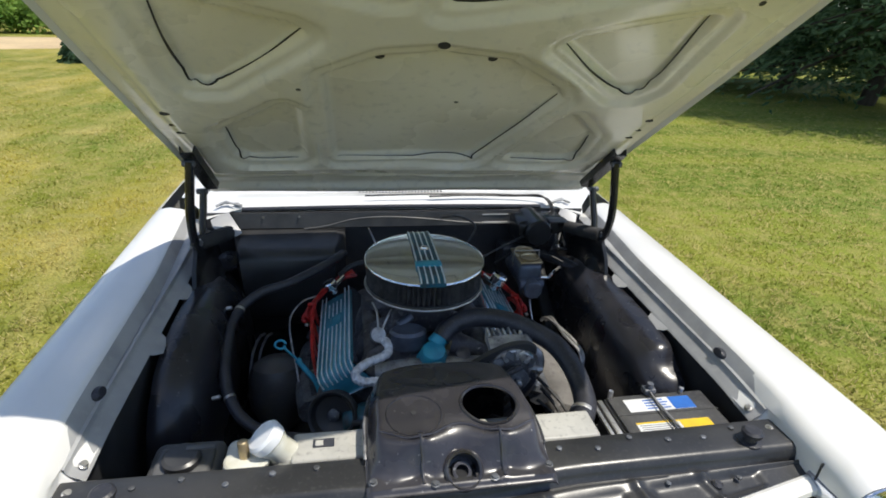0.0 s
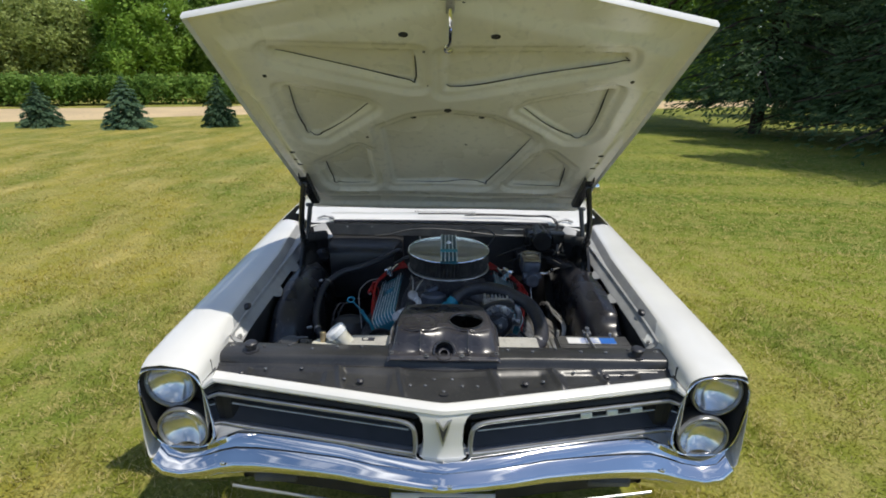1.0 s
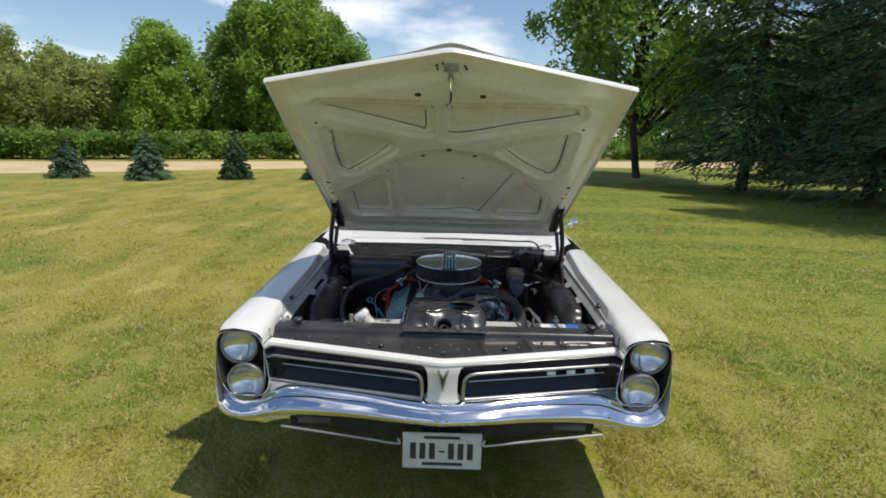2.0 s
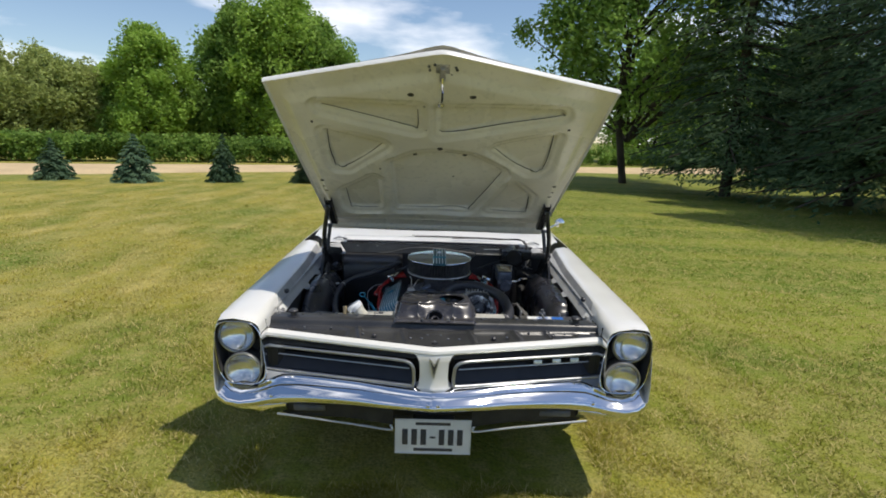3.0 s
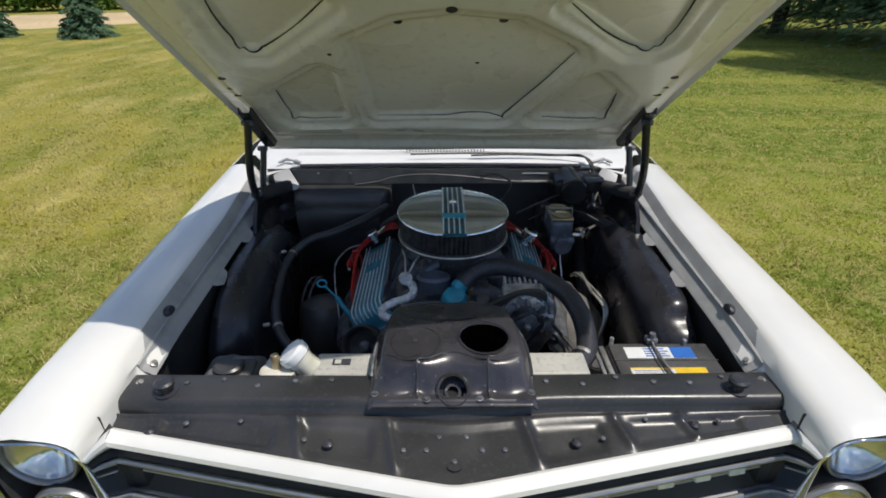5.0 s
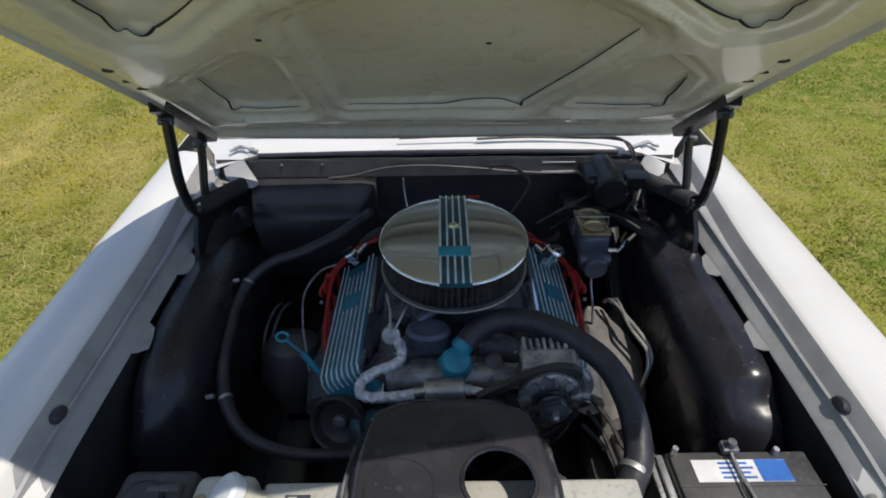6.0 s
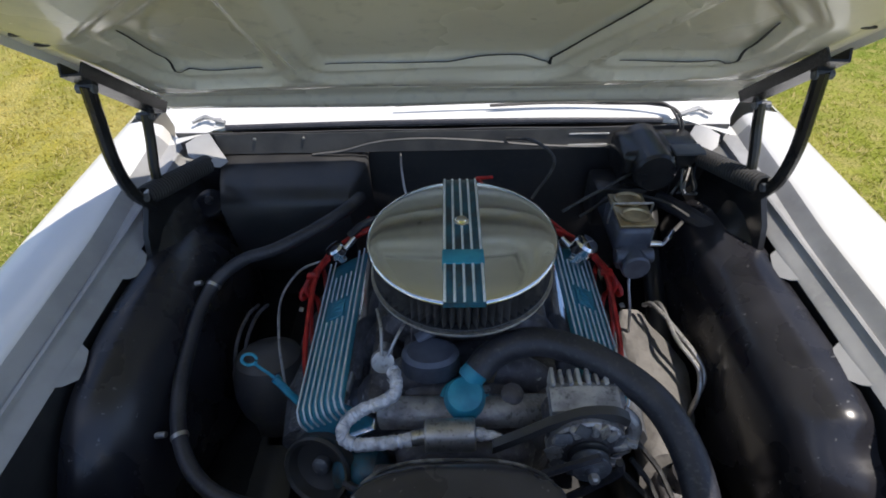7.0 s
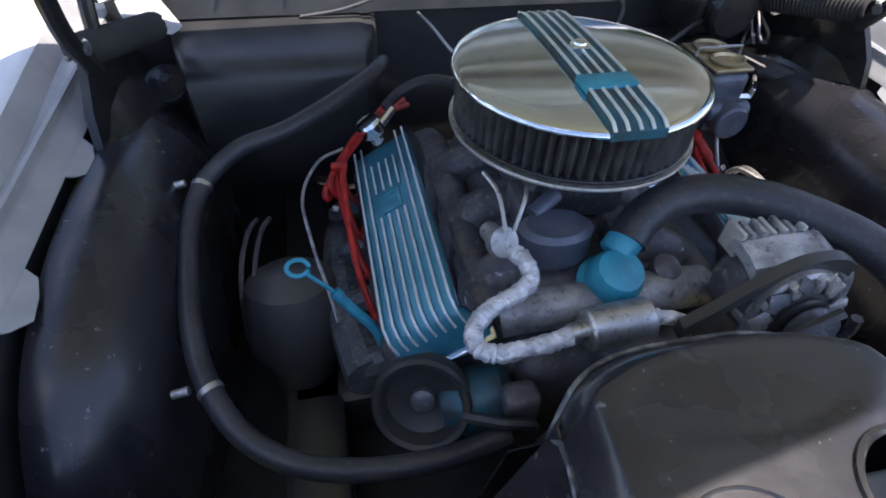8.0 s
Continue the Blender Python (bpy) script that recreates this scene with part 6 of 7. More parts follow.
    for k in range(10):
        part("housing_web", moved(box(0.040, 0.0635, -0.006, 0.006, 0.052, 0.090, 0.003), alt @ Matrix.Rotation(radians(36 * k + 10), 4, "Z")), CASTING, eng)
    part("front_ring", lathe([(0.058, 0.070), (0.064, 0.071), (0.065, 0.080), (0.060, 0.083), (0.057, 0.080)], 32, alt, False), CASTING, eng, "cast alternator front ring")
    part("alternator_fan", lathe([(0.010, 0.096), (0.030, 0.0955), (0.034, 0.093), (0.034, 0.090), (0.010, 0.090)], 24, alt), BLACK, eng)
    for k in range(10):
        part("alternator_blade", moved(box(0.028, 0.055, -0.009, 0.009, 0.0925, 0.0955, 0.001), alt @ Matrix.Rotation(radians(36 * k), 4, "Z") @ Matrix.Rotation(radians(22), 4, "X")), IRON if k % 3 else STEEL, eng)
    part("alternator_pulley", lathe([(0.0, 0.128), (0.010, 0.128), (0.011, 0.121), (0.030, 0.119), (0.031, 0.116), (0.023, 0.110), (0.031, 0.104), (0.030, 0.101), (0.012, 0.098)], 28, alt), IRON, eng, "dark steel alternator pulley")
    part("pulley_nut", lathe([(0.009, 0.127), (0.009, 0.137), (0.005, 0.140), (0, 0.140)], 6, alt), STEEL, eng)
    part("finned_bracket", loft([[(0.150, y, z - 0.014), (0.152, y, z), (0.20, y, z + 0.004), (0.262, y, z + 0.003), (0.272, y, z - 0.004), (0.274, y, z - 0.02)] for y, z in ((0.468, 0.742), (0.474, 0.757), (0.49, 0.763), (0.512, 0.766), (0.524, 0.760))]), CASTING, eng, "dull cast finned bracket", thick=0.004)
    for k in range(8):
        part("bracket_fin", box(0.156 + 0.0145 * k, 0.163 + 0.0145 * k, 0.515, 0.548 - 0.002 * (k % 3), 0.735, 0.774 - 0.003 * (k % 2), 0.002), CASTING if k % 3 else TANK, eng)
    part("mounting_ear", tube([(0.262, 0.478, 0.752), (0.283, 0.468, 0.735), (0.288, 0.462, 0.705), (0.280, 0.46, 0.68)], 0.012, 10, 5), CASTING, eng)
    part("ear_bolt", rod((0.272, 0.455, 0.70), (0.292, 0.448, 0.70), 0.009, 6), STEEL, eng)
    part("bracket_strap", loft([[p + Vector((0, -0.004, 0.010)), p + Vector((0, 0.010, 0.012)), p + Vector((0, 0.010, -0.008)), p + Vector((0, -0.004, -0.010))] for p in spline([(0.058, 0.446, 0.695), (0.10, 0.448, 0.722), (0.15, 0.455, 0.748), (0.20, 0.460, 0.765), (0.245, 0.458, 0.768), (0.268, 0.454, 0.758)], 6)], ring=True, caps=True), BLACK, eng, "curved black bracket strap")
    part("fan_belt", tube([(0.215, 0.40, 0.752), (0.12, 0.40, 0.69), (0.03, 0.40, 0.60), (-0.04, 0.40, 0.52), (0.0, 0.40, 0.45), (0.12, 0.40, 0.55), (0.24, 0.40, 0.69), (0.245, 0.40, 0.735)], 0.007, 6, 5), RUBBER, eng, "black fan belt")
    part("water_pump", join(rod((0.016, 0.36, 0.52), (0.016, 0.50, 0.52), 0.06, 24), rod((0.016, 0.40, 0.52), (0.016, 0.42, 0.52), 0.085, 28)), IRON, eng)
    for k in range(4):
        part("fan_blade", moved(box(0.03, 0.19, -0.045, 0.045, -0.002, 0.002, 0.001), Matrix.Translation((0.016, 0.34, 0.52)) @ Matrix.Rotation(radians(90), 4, "X") @ Matrix.Rotation(radians(45 + 90 * k), 4, "Z") @ Matrix.Rotation(radians(28), 4, "X")), BLACK, eng)
    pm = Matrix.Translation((-0.252, 0.475, 0.575)) @ Matrix.Rotation(radians(58), 4, "X") @ Matrix.Rotation(radians(-14), 4, "Y")
    part("pump_pulley", lathe([(0.0, -0.022), (0.028, -0.020), (0.048, -0.010), (0.056, 0.008), (0.062, 0.012), (0.066, 0.006), (0.062, -0.006), (0.066, -0.018), (0.05, -0.024)], 32, pm, False), BLACK, eng, "black dished pump pulley")
    part("pulley_hub", lathe([(0.016, -0.02), (0.016, -0.006), (0.010, -0.002), (0, -0.001)], 16, pm), IRON, eng)
    part("pump_body", lathe([(0.0, 0.055), (0.024, 0.052), (0.040, 0.040), (0.046, 0.02), (0.046, -0.02), (0.036, -0.045), (0.015, -0.05), (0, -0.05)], 28, Matrix.Translation((-0.175, 0.485, 0.545)) @ Matrix.Rotation(radians(25), 4, "X") @ Matrix.Rotation(radians(75), 4, "Y")), TEALDARK, eng, "rounded grimy turquoise pump body")
    part("pump_bracket", box(-0.15, -0.10, 0.435, 0.475, 0.50, 0.60, 0.012, 3), GRIME, eng)
    part("pump_line", tube([(-0.20, 0.45, 0.57), (-0.16, 0.425, 0.585), (-0.12, 0.42, 0.575), (-0.11, 0.43, 0.53)], 0.008, 8, 5), RUBBER, eng)
    # dipstick
    ringp = [(-0.389 + 0.014 * math.cos(q), 0.627 + 0.006 * math.sin(q), 0.700 + 0.009 * math.sin(q)) for q in (2 * math.pi * k / 20 for k in range(20))]
    part("dipstick", join(tube(ringp + [(-0.377, 0.622, 0.69), (-0.358, 0.618, 0.67), (-0.347, 0.615, 0.658)], 0.0032, 8, 2), rod((-0.347, 0.615, 0.658), (-0.340, 0.612, 0.650), 0.009), tube([(-0.343, 0.613, 0.653), (-0.325, 0.603, 0.630), (-0.30, 0.59, 0.60), (-0.285, 0.58, 0.55)], 0.0075, 8, 4)), TEALBRIGHT, eng, "bright turquoise dipstick with a ring handle")
    part("spark_lead", tube([(-0.31, 0.93, 0.675), (-0.355, 0.90, 0.672), (-0.385, 0.83, 0.655), (-0.375, 0.74, 0.63), (-0.36, 0.68, 0.60), (-0.35, 0.64, 0.56)], 0.003, 6, 6), CASTING, eng, "thin grey lead")
    part("distributor", join(rod((0.09, 1.03, 0.60), (0.09, 1.03, 0.72), 0.05, 20), rod((0.09, 1.03, 0.72), (0.09, 1.03, 0.75), 0.042, 16)), BLACK, eng, "black distributor cap")
    part("coil_lead", tube([(0.09, 1.03, 0.75), (0.07, 1.06, 0.80), (0.06, 1.08, 0.80), (0.10, 1.10, 0.79)], 0.0045, 7, 6), RED, eng)
    part("throttle_cable", tube([(-0.13, 1.20, 0.80), (-0.12, 1.10, 0.81), (-0.10, 0.99, 0.805), (-0.06, 0.92, 0.80)], 0.003, 6, 6), STEEL, eng)
    part("vacuum_hose", tube([(-0.235, 0.935, 0.745), (-0.20, 0.955, 0.765), (-0.15, 0.945, 0.785), (-0.09, 0.90, 0.79)], 0.009, 8, 6), RUBBER, eng)
    for k, pts in enumerate((((0.25, 0.97, 0.78), (0.34, 1.02, 0.80), (0.44, 1.08, 0.81), (0.52, 1.1, 0.80)), ((0.18, 0.99, 0.80), (0.24, 1.07, 0.85), (0.20, 1.15, 0.86), (0.14, 1.2, 0.84)), ((0.30, 1.0, 0.74), (0.40, 1.06, 0.755), (0.50, 1.05, 0.75), (0.57, 1.0, 0.73)))):
        part("engine_wire", tube(pts, 0.004, 6, 6), WIRE, eng)

    # heater hose with clamps
    hose = part("heater_hose", tube([(-0.222, 1.06, 0.765), (-0.226, 1.02, 0.782), (-0.255, 0.98, 0.778), (-0.32, 0.94, 0.758), (-0.40, 0.90, 0.738), (-0.47, 0.885, 0.722), (-0.525, 0.845, 0.695), (-0.545, 0.78, 0.672), (-0.543, 0.69, 0.655), (-0.532, 0.60, 0.640), (-0.508, 0.519, 0.622), (-0.465, 0.455, 0.602), (-0.40, 0.415, 0.588), (-0.31, 0.400, 0.575), (-0.22, 0.405, 0.565), (-0.15, 0.42, 0.56)], 0.0145, 14, 6), RUBBER, car, "long dark rubber heater hose")
    for a, d in (((-0.530, 0.838, 0.691), (-0.25, -0.9, -0.35)), ((-0.506, 0.515, 0.621), (0.5, -0.8, -0.25))):
        mm = along(a, Vector(a) + Vector(d))
        part("hose_clip", join(lathe([(0.0158, -0.004), (0.0164, 0), (0.0158, 0.004)], 20, mm), rod(Vector(a) + Vector((-0.022, 0.0, 0.008)), Vector(a) + Vector((-0.042, 0.0, 0.004)), 0.006)), STEEL, hose, "bright hose clip")
    # right side: looped steel lines and cloth-wrapped duct
    for k in (0, 1):
        o = 0.016 * k
        part("looped_line", tube([(0.445 + o, 0.86, 0.585), (0.459 + o, 0.842, 0.604), (0.490 - 0.6 * o, 0.765 - o, 0.60), (0.518 - 0.6 * o, 0.705 - o, 0.582), (0.526 - 0.7 * o, 0.676 - o * 0.5, 0.56), (0.519 - 0.7 * o, 0.658 - o, 0.53), (0.505 - 0.7 * o, 0.642 - o, 0.48)], 0.0052, 8, 5), STEEL, car, "bent steel line")
    rows = []
    for i in range(13):
        t = i / 12
        c = Vector((lerp([(0, 0.425), (0.35, 0.462), (0.65, 0.450), (1, 0.420)], t), 0.86 - 0.34 * t, 0.50 - 0.06 * t))
        rows.append([c + Vector(((0.045 + 0.028 * math.sin(math.pi * t)) * math.cos(q) * (1 + 0.15 * noise.noise((t * 5, q, 2))), 0.02 * math.sin(q), 0.055 * math.sin(q) * (1 + 0.2 * noise.noise((t * 6, q, 7))))) for q in (2 * math.pi * k / 16 for k in range(16))])
    part("wrapped_duct", loft(rows, ring=True, caps=True), BEIGE, car, "grey crumpled heat-wrapped duct")
    part("steering_box", join(box(0.40, 0.50, 0.44, 0.56, 0.34, 0.46, 0.02, 3), rod((0.45, 0.5, 0.44), (0.45, 0.5, 0.50), 0.03)), GRIME, car, "grimy cast steering box")
    for pts in (((0.30, 0.46, 0.63), (0.33, 0.43, 0.60), (0.345, 0.38, 0.58), (0.36, 0.33, 0.55)), ((0.31, 0.52, 0.62), (0.36, 0.47, 0.58), (0.39, 0.40, 0.56), (0.48, 0.33, 0.60), (0.51, 0.31, 0.70)), ((0.29, 0.45, 0.60), (0.335, 0.41, 0.57), (0.35, 0.36, 0.55))):
        part("alternator_lead", tube(pts, 0.005, 6, 6, wobble=0.1), WIRE, car, "black lead")


engine()


# ---- planting ----
def leaf_cloud(bm, centre, radius, count, size, flat=1.0, rng=random, droop=0.0):
    """Adds small folded leaves scattered in an uneven blob."""
    cx, cy, cz = centre
    for _ in range(count):
        d = Vector((rng.gauss(0, 1), rng.gauss(0, 1), rng.gauss(0, 1))).normalized() * radius * (0.15 + 0.85 * rng.random() ** 0.6)
        p = Vector((cx + d.x, cy + d.y, cz + d.z * flat))
        a = Vector((rng.uniform(-1, 1), rng.uniform(-1, 1), rng.uniform(-0.6, 0.6) - droop)).normalized() * size * rng.uniform(0.6, 1.3)
        b = a.orthogonal().normalized()
        b.rotate(Euler((rng.uniform(0, 6.3), rng.uniform(0, 6.3), 0)))
        b = b * size * rng.uniform(0.35, 0.6)
        v = [bm.verts.new(p - a * 0.5), bm.verts.new(p + b), bm.verts.new(p + a * 0.6), bm.verts.new(p - b)]
        bm.faces.new(v)


def limb(bm, a, b, r0, r1, n=7):
    a, b = Vector(a), Vector(b)
    mid = (a + b) / 2 + Vector((random.uniform(-1, 1), random.uniform(-1, 1), random.uniform(-0.3, 0.5))) * (b - a).length * 0.08
    t = tube([a, mid, b], [r0, r1], n, 3)
    me = bpy.data.meshes.new("tmp")
    t.to_mesh(me)
    t.free()
    bm.from_mesh(me)
    bpy.data.meshes.remove(me)


def broadleaf(name, label, at, height, spread, clear, seed, mat, clumps=46, leaves=190, leaf=0.26, group="trees behind the lawn"):
    """Tapered trunk, limbs and an uneven crown of leaf clumps."""
    rng = random.Random(seed)
    random.seed(seed)
    t = thing(name, label, "tree", group, at)
    wood = bmesh.new()
    lean = Vector((rng.uniform(-0.04, 0.04), rng.uniform(-0.04, 0.04), 0)) * height
    limb(wood, (0, 0, -0.1), lean * 0.5 + Vector((0, 0, height * 0.55)), 0.0135 * height, 0.009 * height, 9)
    limb(wood, lean * 0.5 + Vector((0, 0, height * 0.55)), lean + Vector((0, 0, height * 0.92)), 0.009 * height, 0.003 * height, 7)
    crown = bmesh.new()
    top = height - clear
    for k in range(int(2.4 * clumps)):
        f = rng.random() ** 0.9
        q = rng.uniform(0, 2 * math.pi)
        lobe = 1 + 0.55 * noise.noise((2.6 * math.cos(q) + seed, 2.6 * math.sin(q), 5.0 * f))
        edge = spread * lobe * max(0.10, 1 - abs((f - 0.40) / 0.62) ** 2.3) ** 0.6
        rad = spread * rng.uniform(0.12, 0.34)
        wide = max(0.0, edge - 0.7 * rad) * rng.uniform(0.35, 1.0) ** 0.5
        c = Vector((math.cos(q) * wide, math.sin(q) * wide, clear + top * (0.04 + 0.90 * f))) + lean * f
        if k % 3 == 0:
            limb(wood, lean * f * 0.6 + Vector((0, 0, max(clear * 0.7, c.z - wide * 0.8 - 0.3))), c, 0.006 * height * (1.1 - f * 0.7), 0.0015 * height, 5)
        leaf_cloud(crown, c, rad, int(0.74 * leaves * rng.uniform(0.6, 1.4)), 0.85 * leaf, 1.25, rng)
    part("trunk", wood, BARK, t, smooth=50)
    part("crown", crown, mat, t, smooth=0)
    return t


def conifer(name, label, at, height, spread, clear, seed, mat, tiers=22, sprays=13, leaf=0.2, group="spruces", fill=26):
    """Spruce: drooping whorls of needle sprays on a straight trunk."""
    rng = random.Random(seed)
    random.seed(seed)
    t = thing(name, label, "tree", group, at)
    wood, crown = bmesh.new(), bmesh.new()
    limb(wood, (0, 0, -0.1), (0, 0, height), 0.0115 * height, 0.002 * height, 8)
    for k in range(tiers):
        f = k / (tiers - 1)
        h = clear + (height * 0.985 - clear) * f
        reach = spread * (1 - f) ** 0.85 * rng.uniform(0.82, 1.08) + 0.03 * spread
        n = max(4, int(sprays * (1 - 0.6 * f)))
        for j in range(n):
            q = 2 * math.pi * (j + rng.random() * 0.8) / n + k
            r = reach * rng.uniform(0.7, 1.1)
            tip = Vector((math.cos(q) * r, math.sin(q) * r, h - 0.22 * r))
            root = Vector((0, 0, h + 0.05 * r))
            if k % 2 == 0 and j % 2 == 0:
                limb(wood, root, tip, 0.004 * height * (1.1 - f), 0.001 * height, 4)
            side = Vector((-math.sin(q), math.cos(q), 0))
            for _ in range(max(5, int(1.6 * fill * (r / spread) + 5))):
                u = rng.random() ** 0.7
                p = root.lerp(tip, u) + side * rng.uniform(-1, 1) * r * 0.22 * (1.15 - u * 0.6) + Vector((0, 0, rng.uniform(-0.07, 0.05) * r))
                a = ((tip - root).normalized() * rng.uniform(0.3, 1) + side * rng.uniform(-0.9, 0.9) + Vector((0, 0, rng.uniform(-0.5, 0.15)))).normalized() * leaf * rng.uniform(0.6, 1.3)
                b = a.orthogonal().normalized() * leaf * 0.15
                crown.faces.new([crown.verts.new(p - a * 0.5), crown.verts.new(p + b), crown.verts.new(p + a * 0.6), crown.verts.new(p - b)])
    part("trunk", wood, BARK, t, smooth=50)
    part("crown", crown, mat, t, smooth=0)
    return t


def planting():
    # three young blue spruces along the drive, and one more behind the hood
    a = conifer("small_spruce", "young blue-green spruce with branches to the ground", (-10.95, 13.2, 0), 1.15, 0.66, 0.05, 11, BLUENEEDLE, 15, 13, 0.12, "young spruces along the drive", 34)
    copy_thing(a, pose(-8.64, 13.25, 0, 0, 0, 75) @ Matrix.Diagonal((1.16, 1.16, 1.16, 1)))
    copy_thing(a, pose(-6.42, 14.0, 0, 0, 0, 190) @ Matrix.Diagonal((0.90, 0.90, 1.22, 1)))
    copy_thing(a, pose(-4.05, 14.6, 0, 0, 0, 250))
    # clipped hedge beyond the drive
    line = [(-62, 12.5), (-34, 17), (-22, 19.5), (-16, 21.3), (-8.2, 25), (-1, 28.6), (14, 35.5), (30, 42), (68, 56)]
    pts = spline([(x, y, 0) for x, y in line], 14)
    rng = random.Random(5)
    hedge = bmesh.new()
    for p in pts[14:]:
        for k in range(12):
            c = p + Vector((rng.uniform(-0.9, 0.9), rng.uniform(-0.5, 0.9), 0))
            leaf_cloud(hedge, (c.x, c.y, rng.uniform(0.25, 1.02)), rng.uniform(0.28, 0.52), 90, 0.15, 0.95, rng)
    h = part("hedge", hedge, HEDGE, None, "long leafy green hedge beyond the drive", smooth=0)
    tagged(h, kind="stuff", category="hedge")
    # woods behind the hedge
    broadleaf("maple_tree", "round bright green maple behind the hedge", (-18.4, 33, 0), 7.9, 2.7, 0.5, 21, LEAF, 60, 230, 0.22)
    broadleaf("maple_tree", "tall dense green tree behind the hedge", (-14.2, 37, 0), 10.2, 3.4, 0.6, 22, LEAFDARK, 72, 230, 0.25)
    broadleaf("maple_tree", "tall dense green tree behind the hedge", (-11.0, 36, 0), 10.9, 3.7, 0.6, 23, LEAF, 74, 230, 0.25)
    broadleaf("maple_tree", "dense green tree behind the hedge", (-8.0, 37, 0), 9.2, 3.0, 0.6, 28, LEAFDARK, 60, 220, 0.24)
    broadleaf("shrubby_tree", "low grey-green tree behind the hedge", (-24.6, 33, 0), 5.4, 3.0, 0.2, 24, OLIVE, 52, 200, 0.20)
    broadleaf("shrubby_tree", "low grey-green tree behind the hedge", (-28.4, 31, 0), 7.6, 3.4, 0.2, 25, OLIVE, 56, 210, 0.21)
    broadleaf("shrubby_tree", "grey-green tree behind the hedge", (-33, 29, 0), 8.6, 3.8, 0.2, 26, OLIVE, 56, 210, 0.22)
    broadleaf("shrubby_tree", "low grey-green tree behind the hedge", (-22.0, 36, 0), 4.6, 3.0, 0.1, 27, OLIVE, 46, 190, 0.20)
    for at, high, wide, seed, mat in (((-26.4, 34.5, 0), 6.3, 3.2, 51, OLIVE), ((-23.2, 34, 0), 5.2, 3.0, 52, OLIVE), ((-20.9, 35, 0), 5.4, 2.8, 53, LEAFDARK), ((-16.3, 38.5, 0), 8.6, 3.2, 54, LEAFDARK),
                                      ((-12.6, 40, 0), 10.2, 3.9, 55, LEAFDARK), ((-9.4, 39.5, 0), 9.8, 3.6, 56, LEAF), ((-30.6, 33, 0), 7.4, 3.4, 57, OLIVE)):
        broadleaf("broadleaf_tree", "dense leafy green tree behind the hedge", at, high, wide, 0.2, seed, mat, 58, 210, 0.25)
    # brush closing the gaps low down
    rng = random.Random(9)
    for x, y, hh in ((-37, 31, 5.0), (-30, 36, 5.5), (-23.5, 40, 5.0), (-17.5, 41, 4.5), (-12.8, 42, 5.0), (-6.5, 42, 4.5), (-1.5, 43, 4.0), (4, 44, 4.2), (10, 45, 5.0), (22, 47, 6.5), (35, 48, 7.0), (-45, 27, 7.5)):
        broadleaf("shrubby_tree", "low leafy brush behind the hedge", (x, y, 0), hh, 0.62 * hh, 0.2, int(rng.random() * 999), OLIVE if x < -20 else LEAFDARK, 34, 170, 0.28)
    # a belt of trees on the far side of the lawn, which the chrome mirrors
    belt = broadleaf("belt_tree", "low leafy tree in the belt across the lawn", (-34, -44, 0), 5.0, 3.4, 0.1, 61, LEAFDARK, 60, 190, 0.40, "trees across the lawn")
    for k, (x, y, size) in enumerate(((-27, -46, 1.1), (-20, -43, 0.9), (-13, -46, 1.05), (-6, -44, 0.85), (1, -46, 1.15), (8, -43, 0.9), (15, -45, 1.05), (22, -42, 0.9), (29, -44, 1.1))):
        copy_thing(belt, pose(x, y, 0, 0, 0, 47 * k) @ Matrix.Scale(size, 4))
    # shade trees beside the drive
    broadleaf("shade_tree", "leafy shade tree with a slim bare trunk", (7.25, 18.5, 0), 11.0, 4.0, 2.3, 31, LEAFDARK, 84, 230, 0.20, "shade trees on the lawn")
    broadleaf("shade_tree", "sunlit broadleaf tree past the drive", (17, 40, 0), 9, 5.5, 0.4, 33, LEAF, 60, 230, 0.28, "shade trees on the lawn")
    broadleaf("shade_tree", "sunlit broadleaf tree past the drive", (29, 42, 0), 11, 6.0, 0.4, 34, LEAF, 60, 230, 0.30, "shade trees on the lawn")
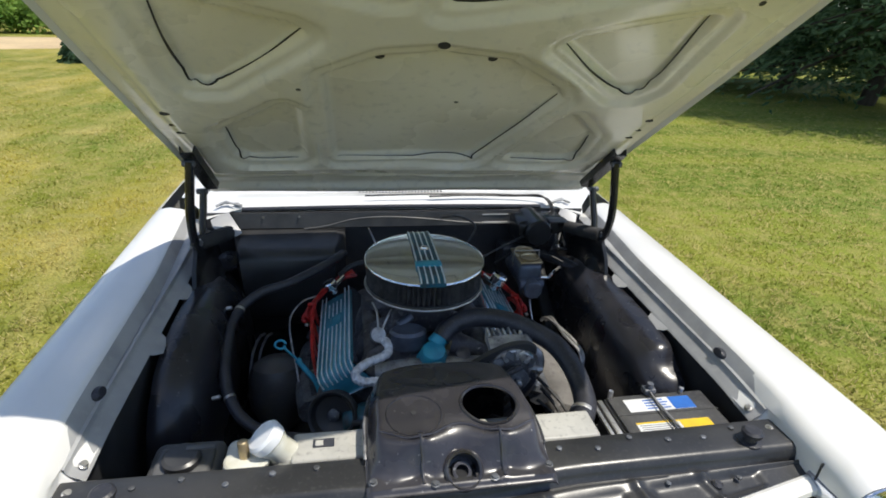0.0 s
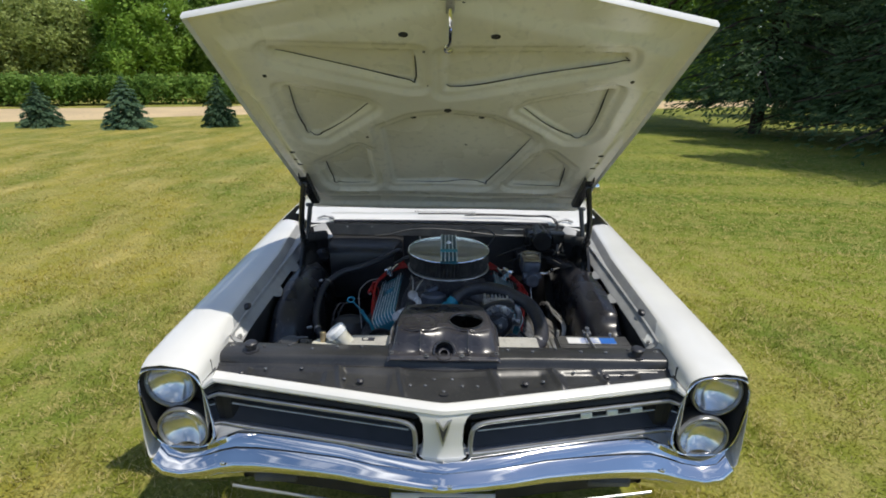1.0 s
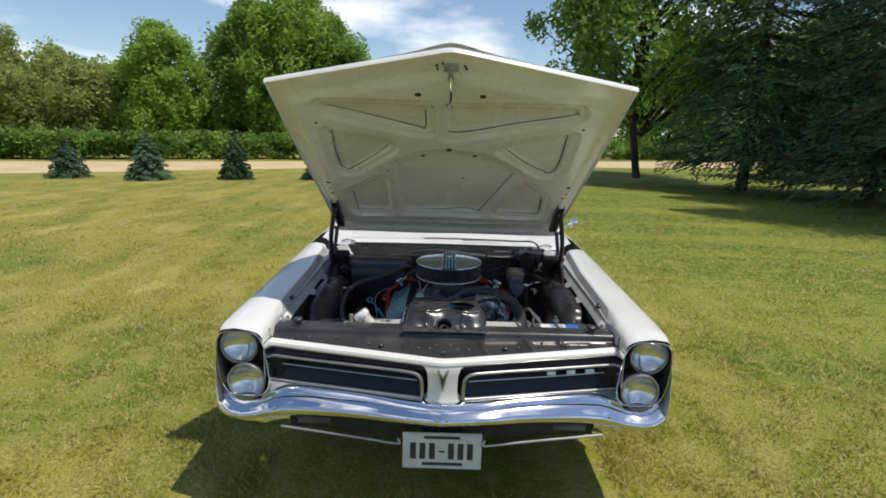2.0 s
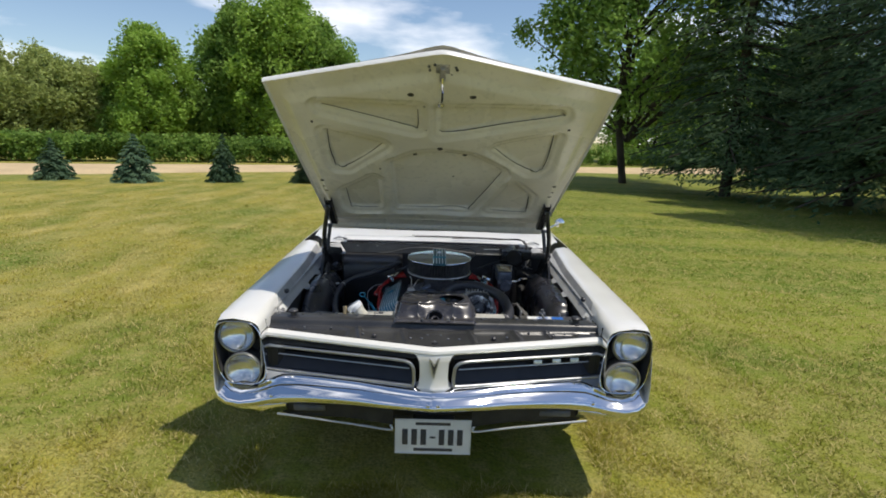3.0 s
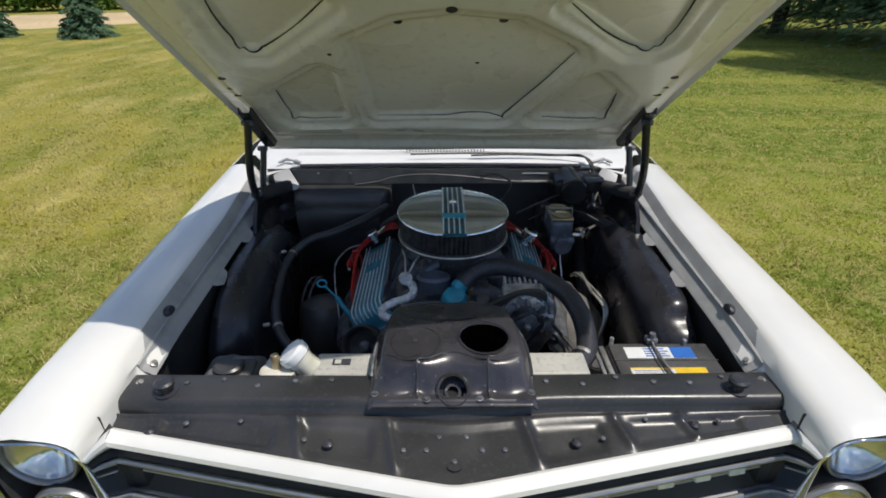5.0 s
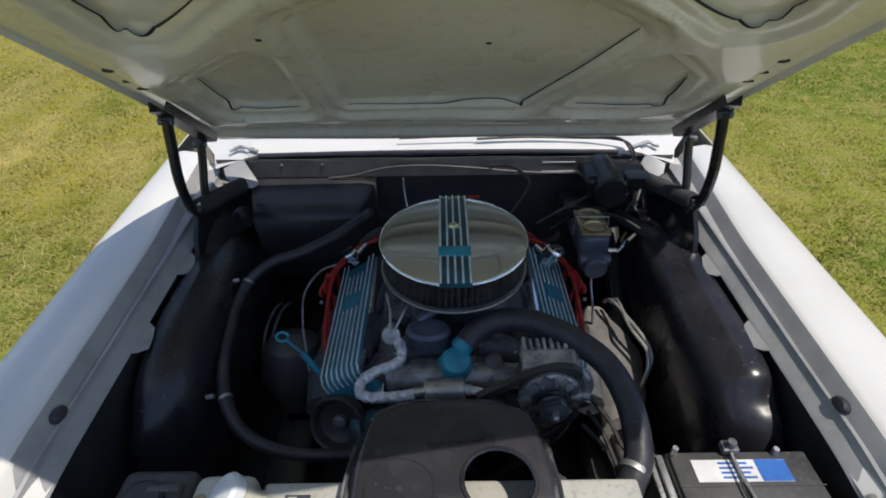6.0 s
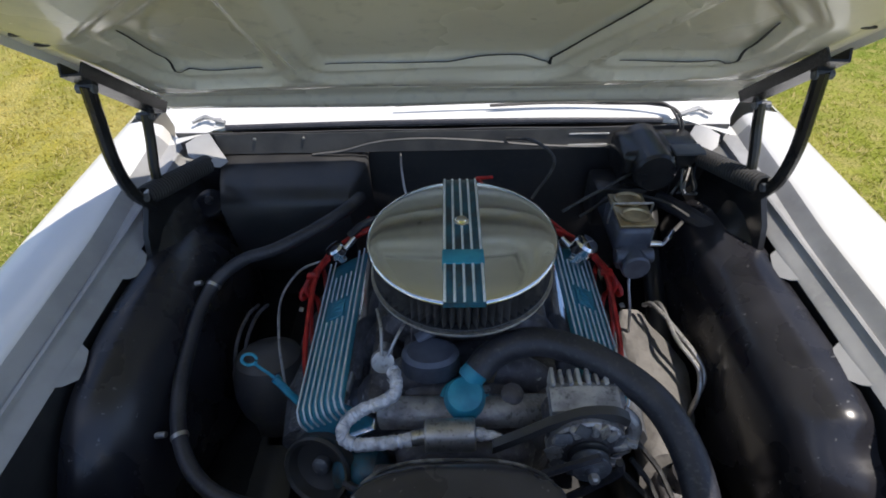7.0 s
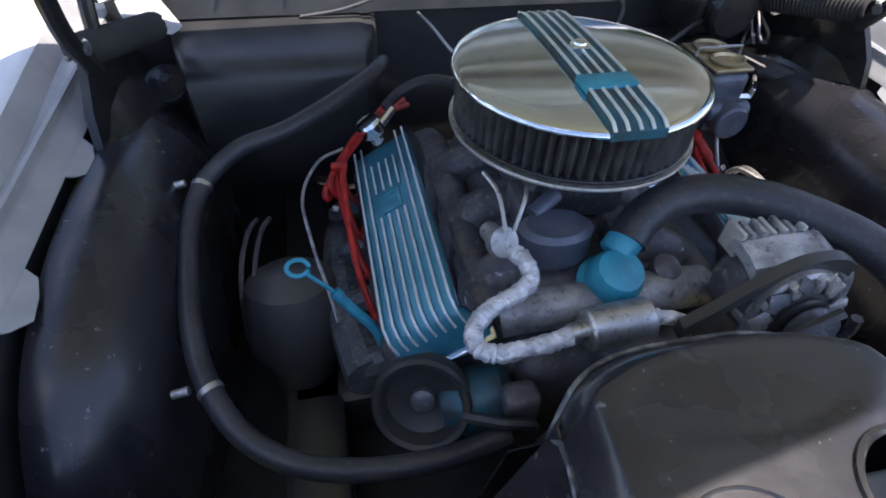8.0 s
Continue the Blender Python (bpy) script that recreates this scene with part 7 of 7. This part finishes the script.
    for at, high, wide, clear, seed, size, fill in (((9.04, 14.4, 0), 15.0, 2.8, 1.15, 41, 0.17, 58), ((11.65, 12.8, 0), 16.0, 3.6, 1.0, 42, 0.17, 62), ((16.5, 13.0, 0), 15.0, 3.4, 0.6, 43, 0.24, 34),
                                                    ((15.6, 20.0, 0), 13.0, 3.4, 0.8, 44, 0.26, 34), ((10.7, 7.7, 0), 15.0, 3.4, 2.2, 45, 0.16, 62), ((11.7, 10.2, 0), 15.5, 3.6, 1.2, 46, 0.18, 52)):
        conifer("tall_spruce", "tall dark spruce with drooping boughs", at, high, wide, clear, seed, NEEDLE, 42, 19, size, "tall spruces on the lawn", fill)


planting()


def grass():
    """Mown blades round the car, thinning with distance; none under it."""
    rng = np.random.default_rng(3)
    count = 1000000
    r = 0.15 + 17.0 * rng.random(count) ** 1.1
    a = rng.uniform(0, 2 * math.pi, count)
    x, y = r * np.cos(a), r * np.sin(a)
    keep = ~((np.abs(x) < 0.8) & (y > 0.0) & (y < 5.0))
    x, y = x[keep], y[keep]
    n = len(x)
    d = np.hypot(x, y)
    clump = 0.6 + 0.4 * np.sin(x * 7.3 + 2 * np.sin(y * 5.1)) * np.sin(y * 6.7 + 2 * np.sin(x * 4.3))
    h, q, lean = rng.uniform(0.012, 0.042, n) * clump * (1.05 - 0.045 * d), rng.uniform(0, 2 * np.pi, n), rng.uniform(0.7, 2.6, n)
    w = rng.uniform(0.0015, 0.0034, n) * (1 + 0.26 * d)
    dx, dy = np.cos(q), np.sin(q)
    v = np.empty((n, 3, 3))
    v[:, 0] = np.stack((x - dy * w, y + dx * w, np.full(n, -0.004)), 1)
    v[:, 1] = np.stack((x + dy * w, y - dx * w, np.full(n, -0.004)), 1)
    v[:, 2] = np.stack((x + dx * h * lean, y + dy * h * lean, h), 1)
    me = bpy.data.meshes.new("grass")
    me.from_pydata(v.reshape(-1, 3).tolist(), [], np.arange(3 * n).reshape(-1, 3).tolist())
    me.materials.append(GRASS)
    tagged(new("grass", me), "short mown grass, green with straw-coloured patches", "grass", kind="stuff")


grass()
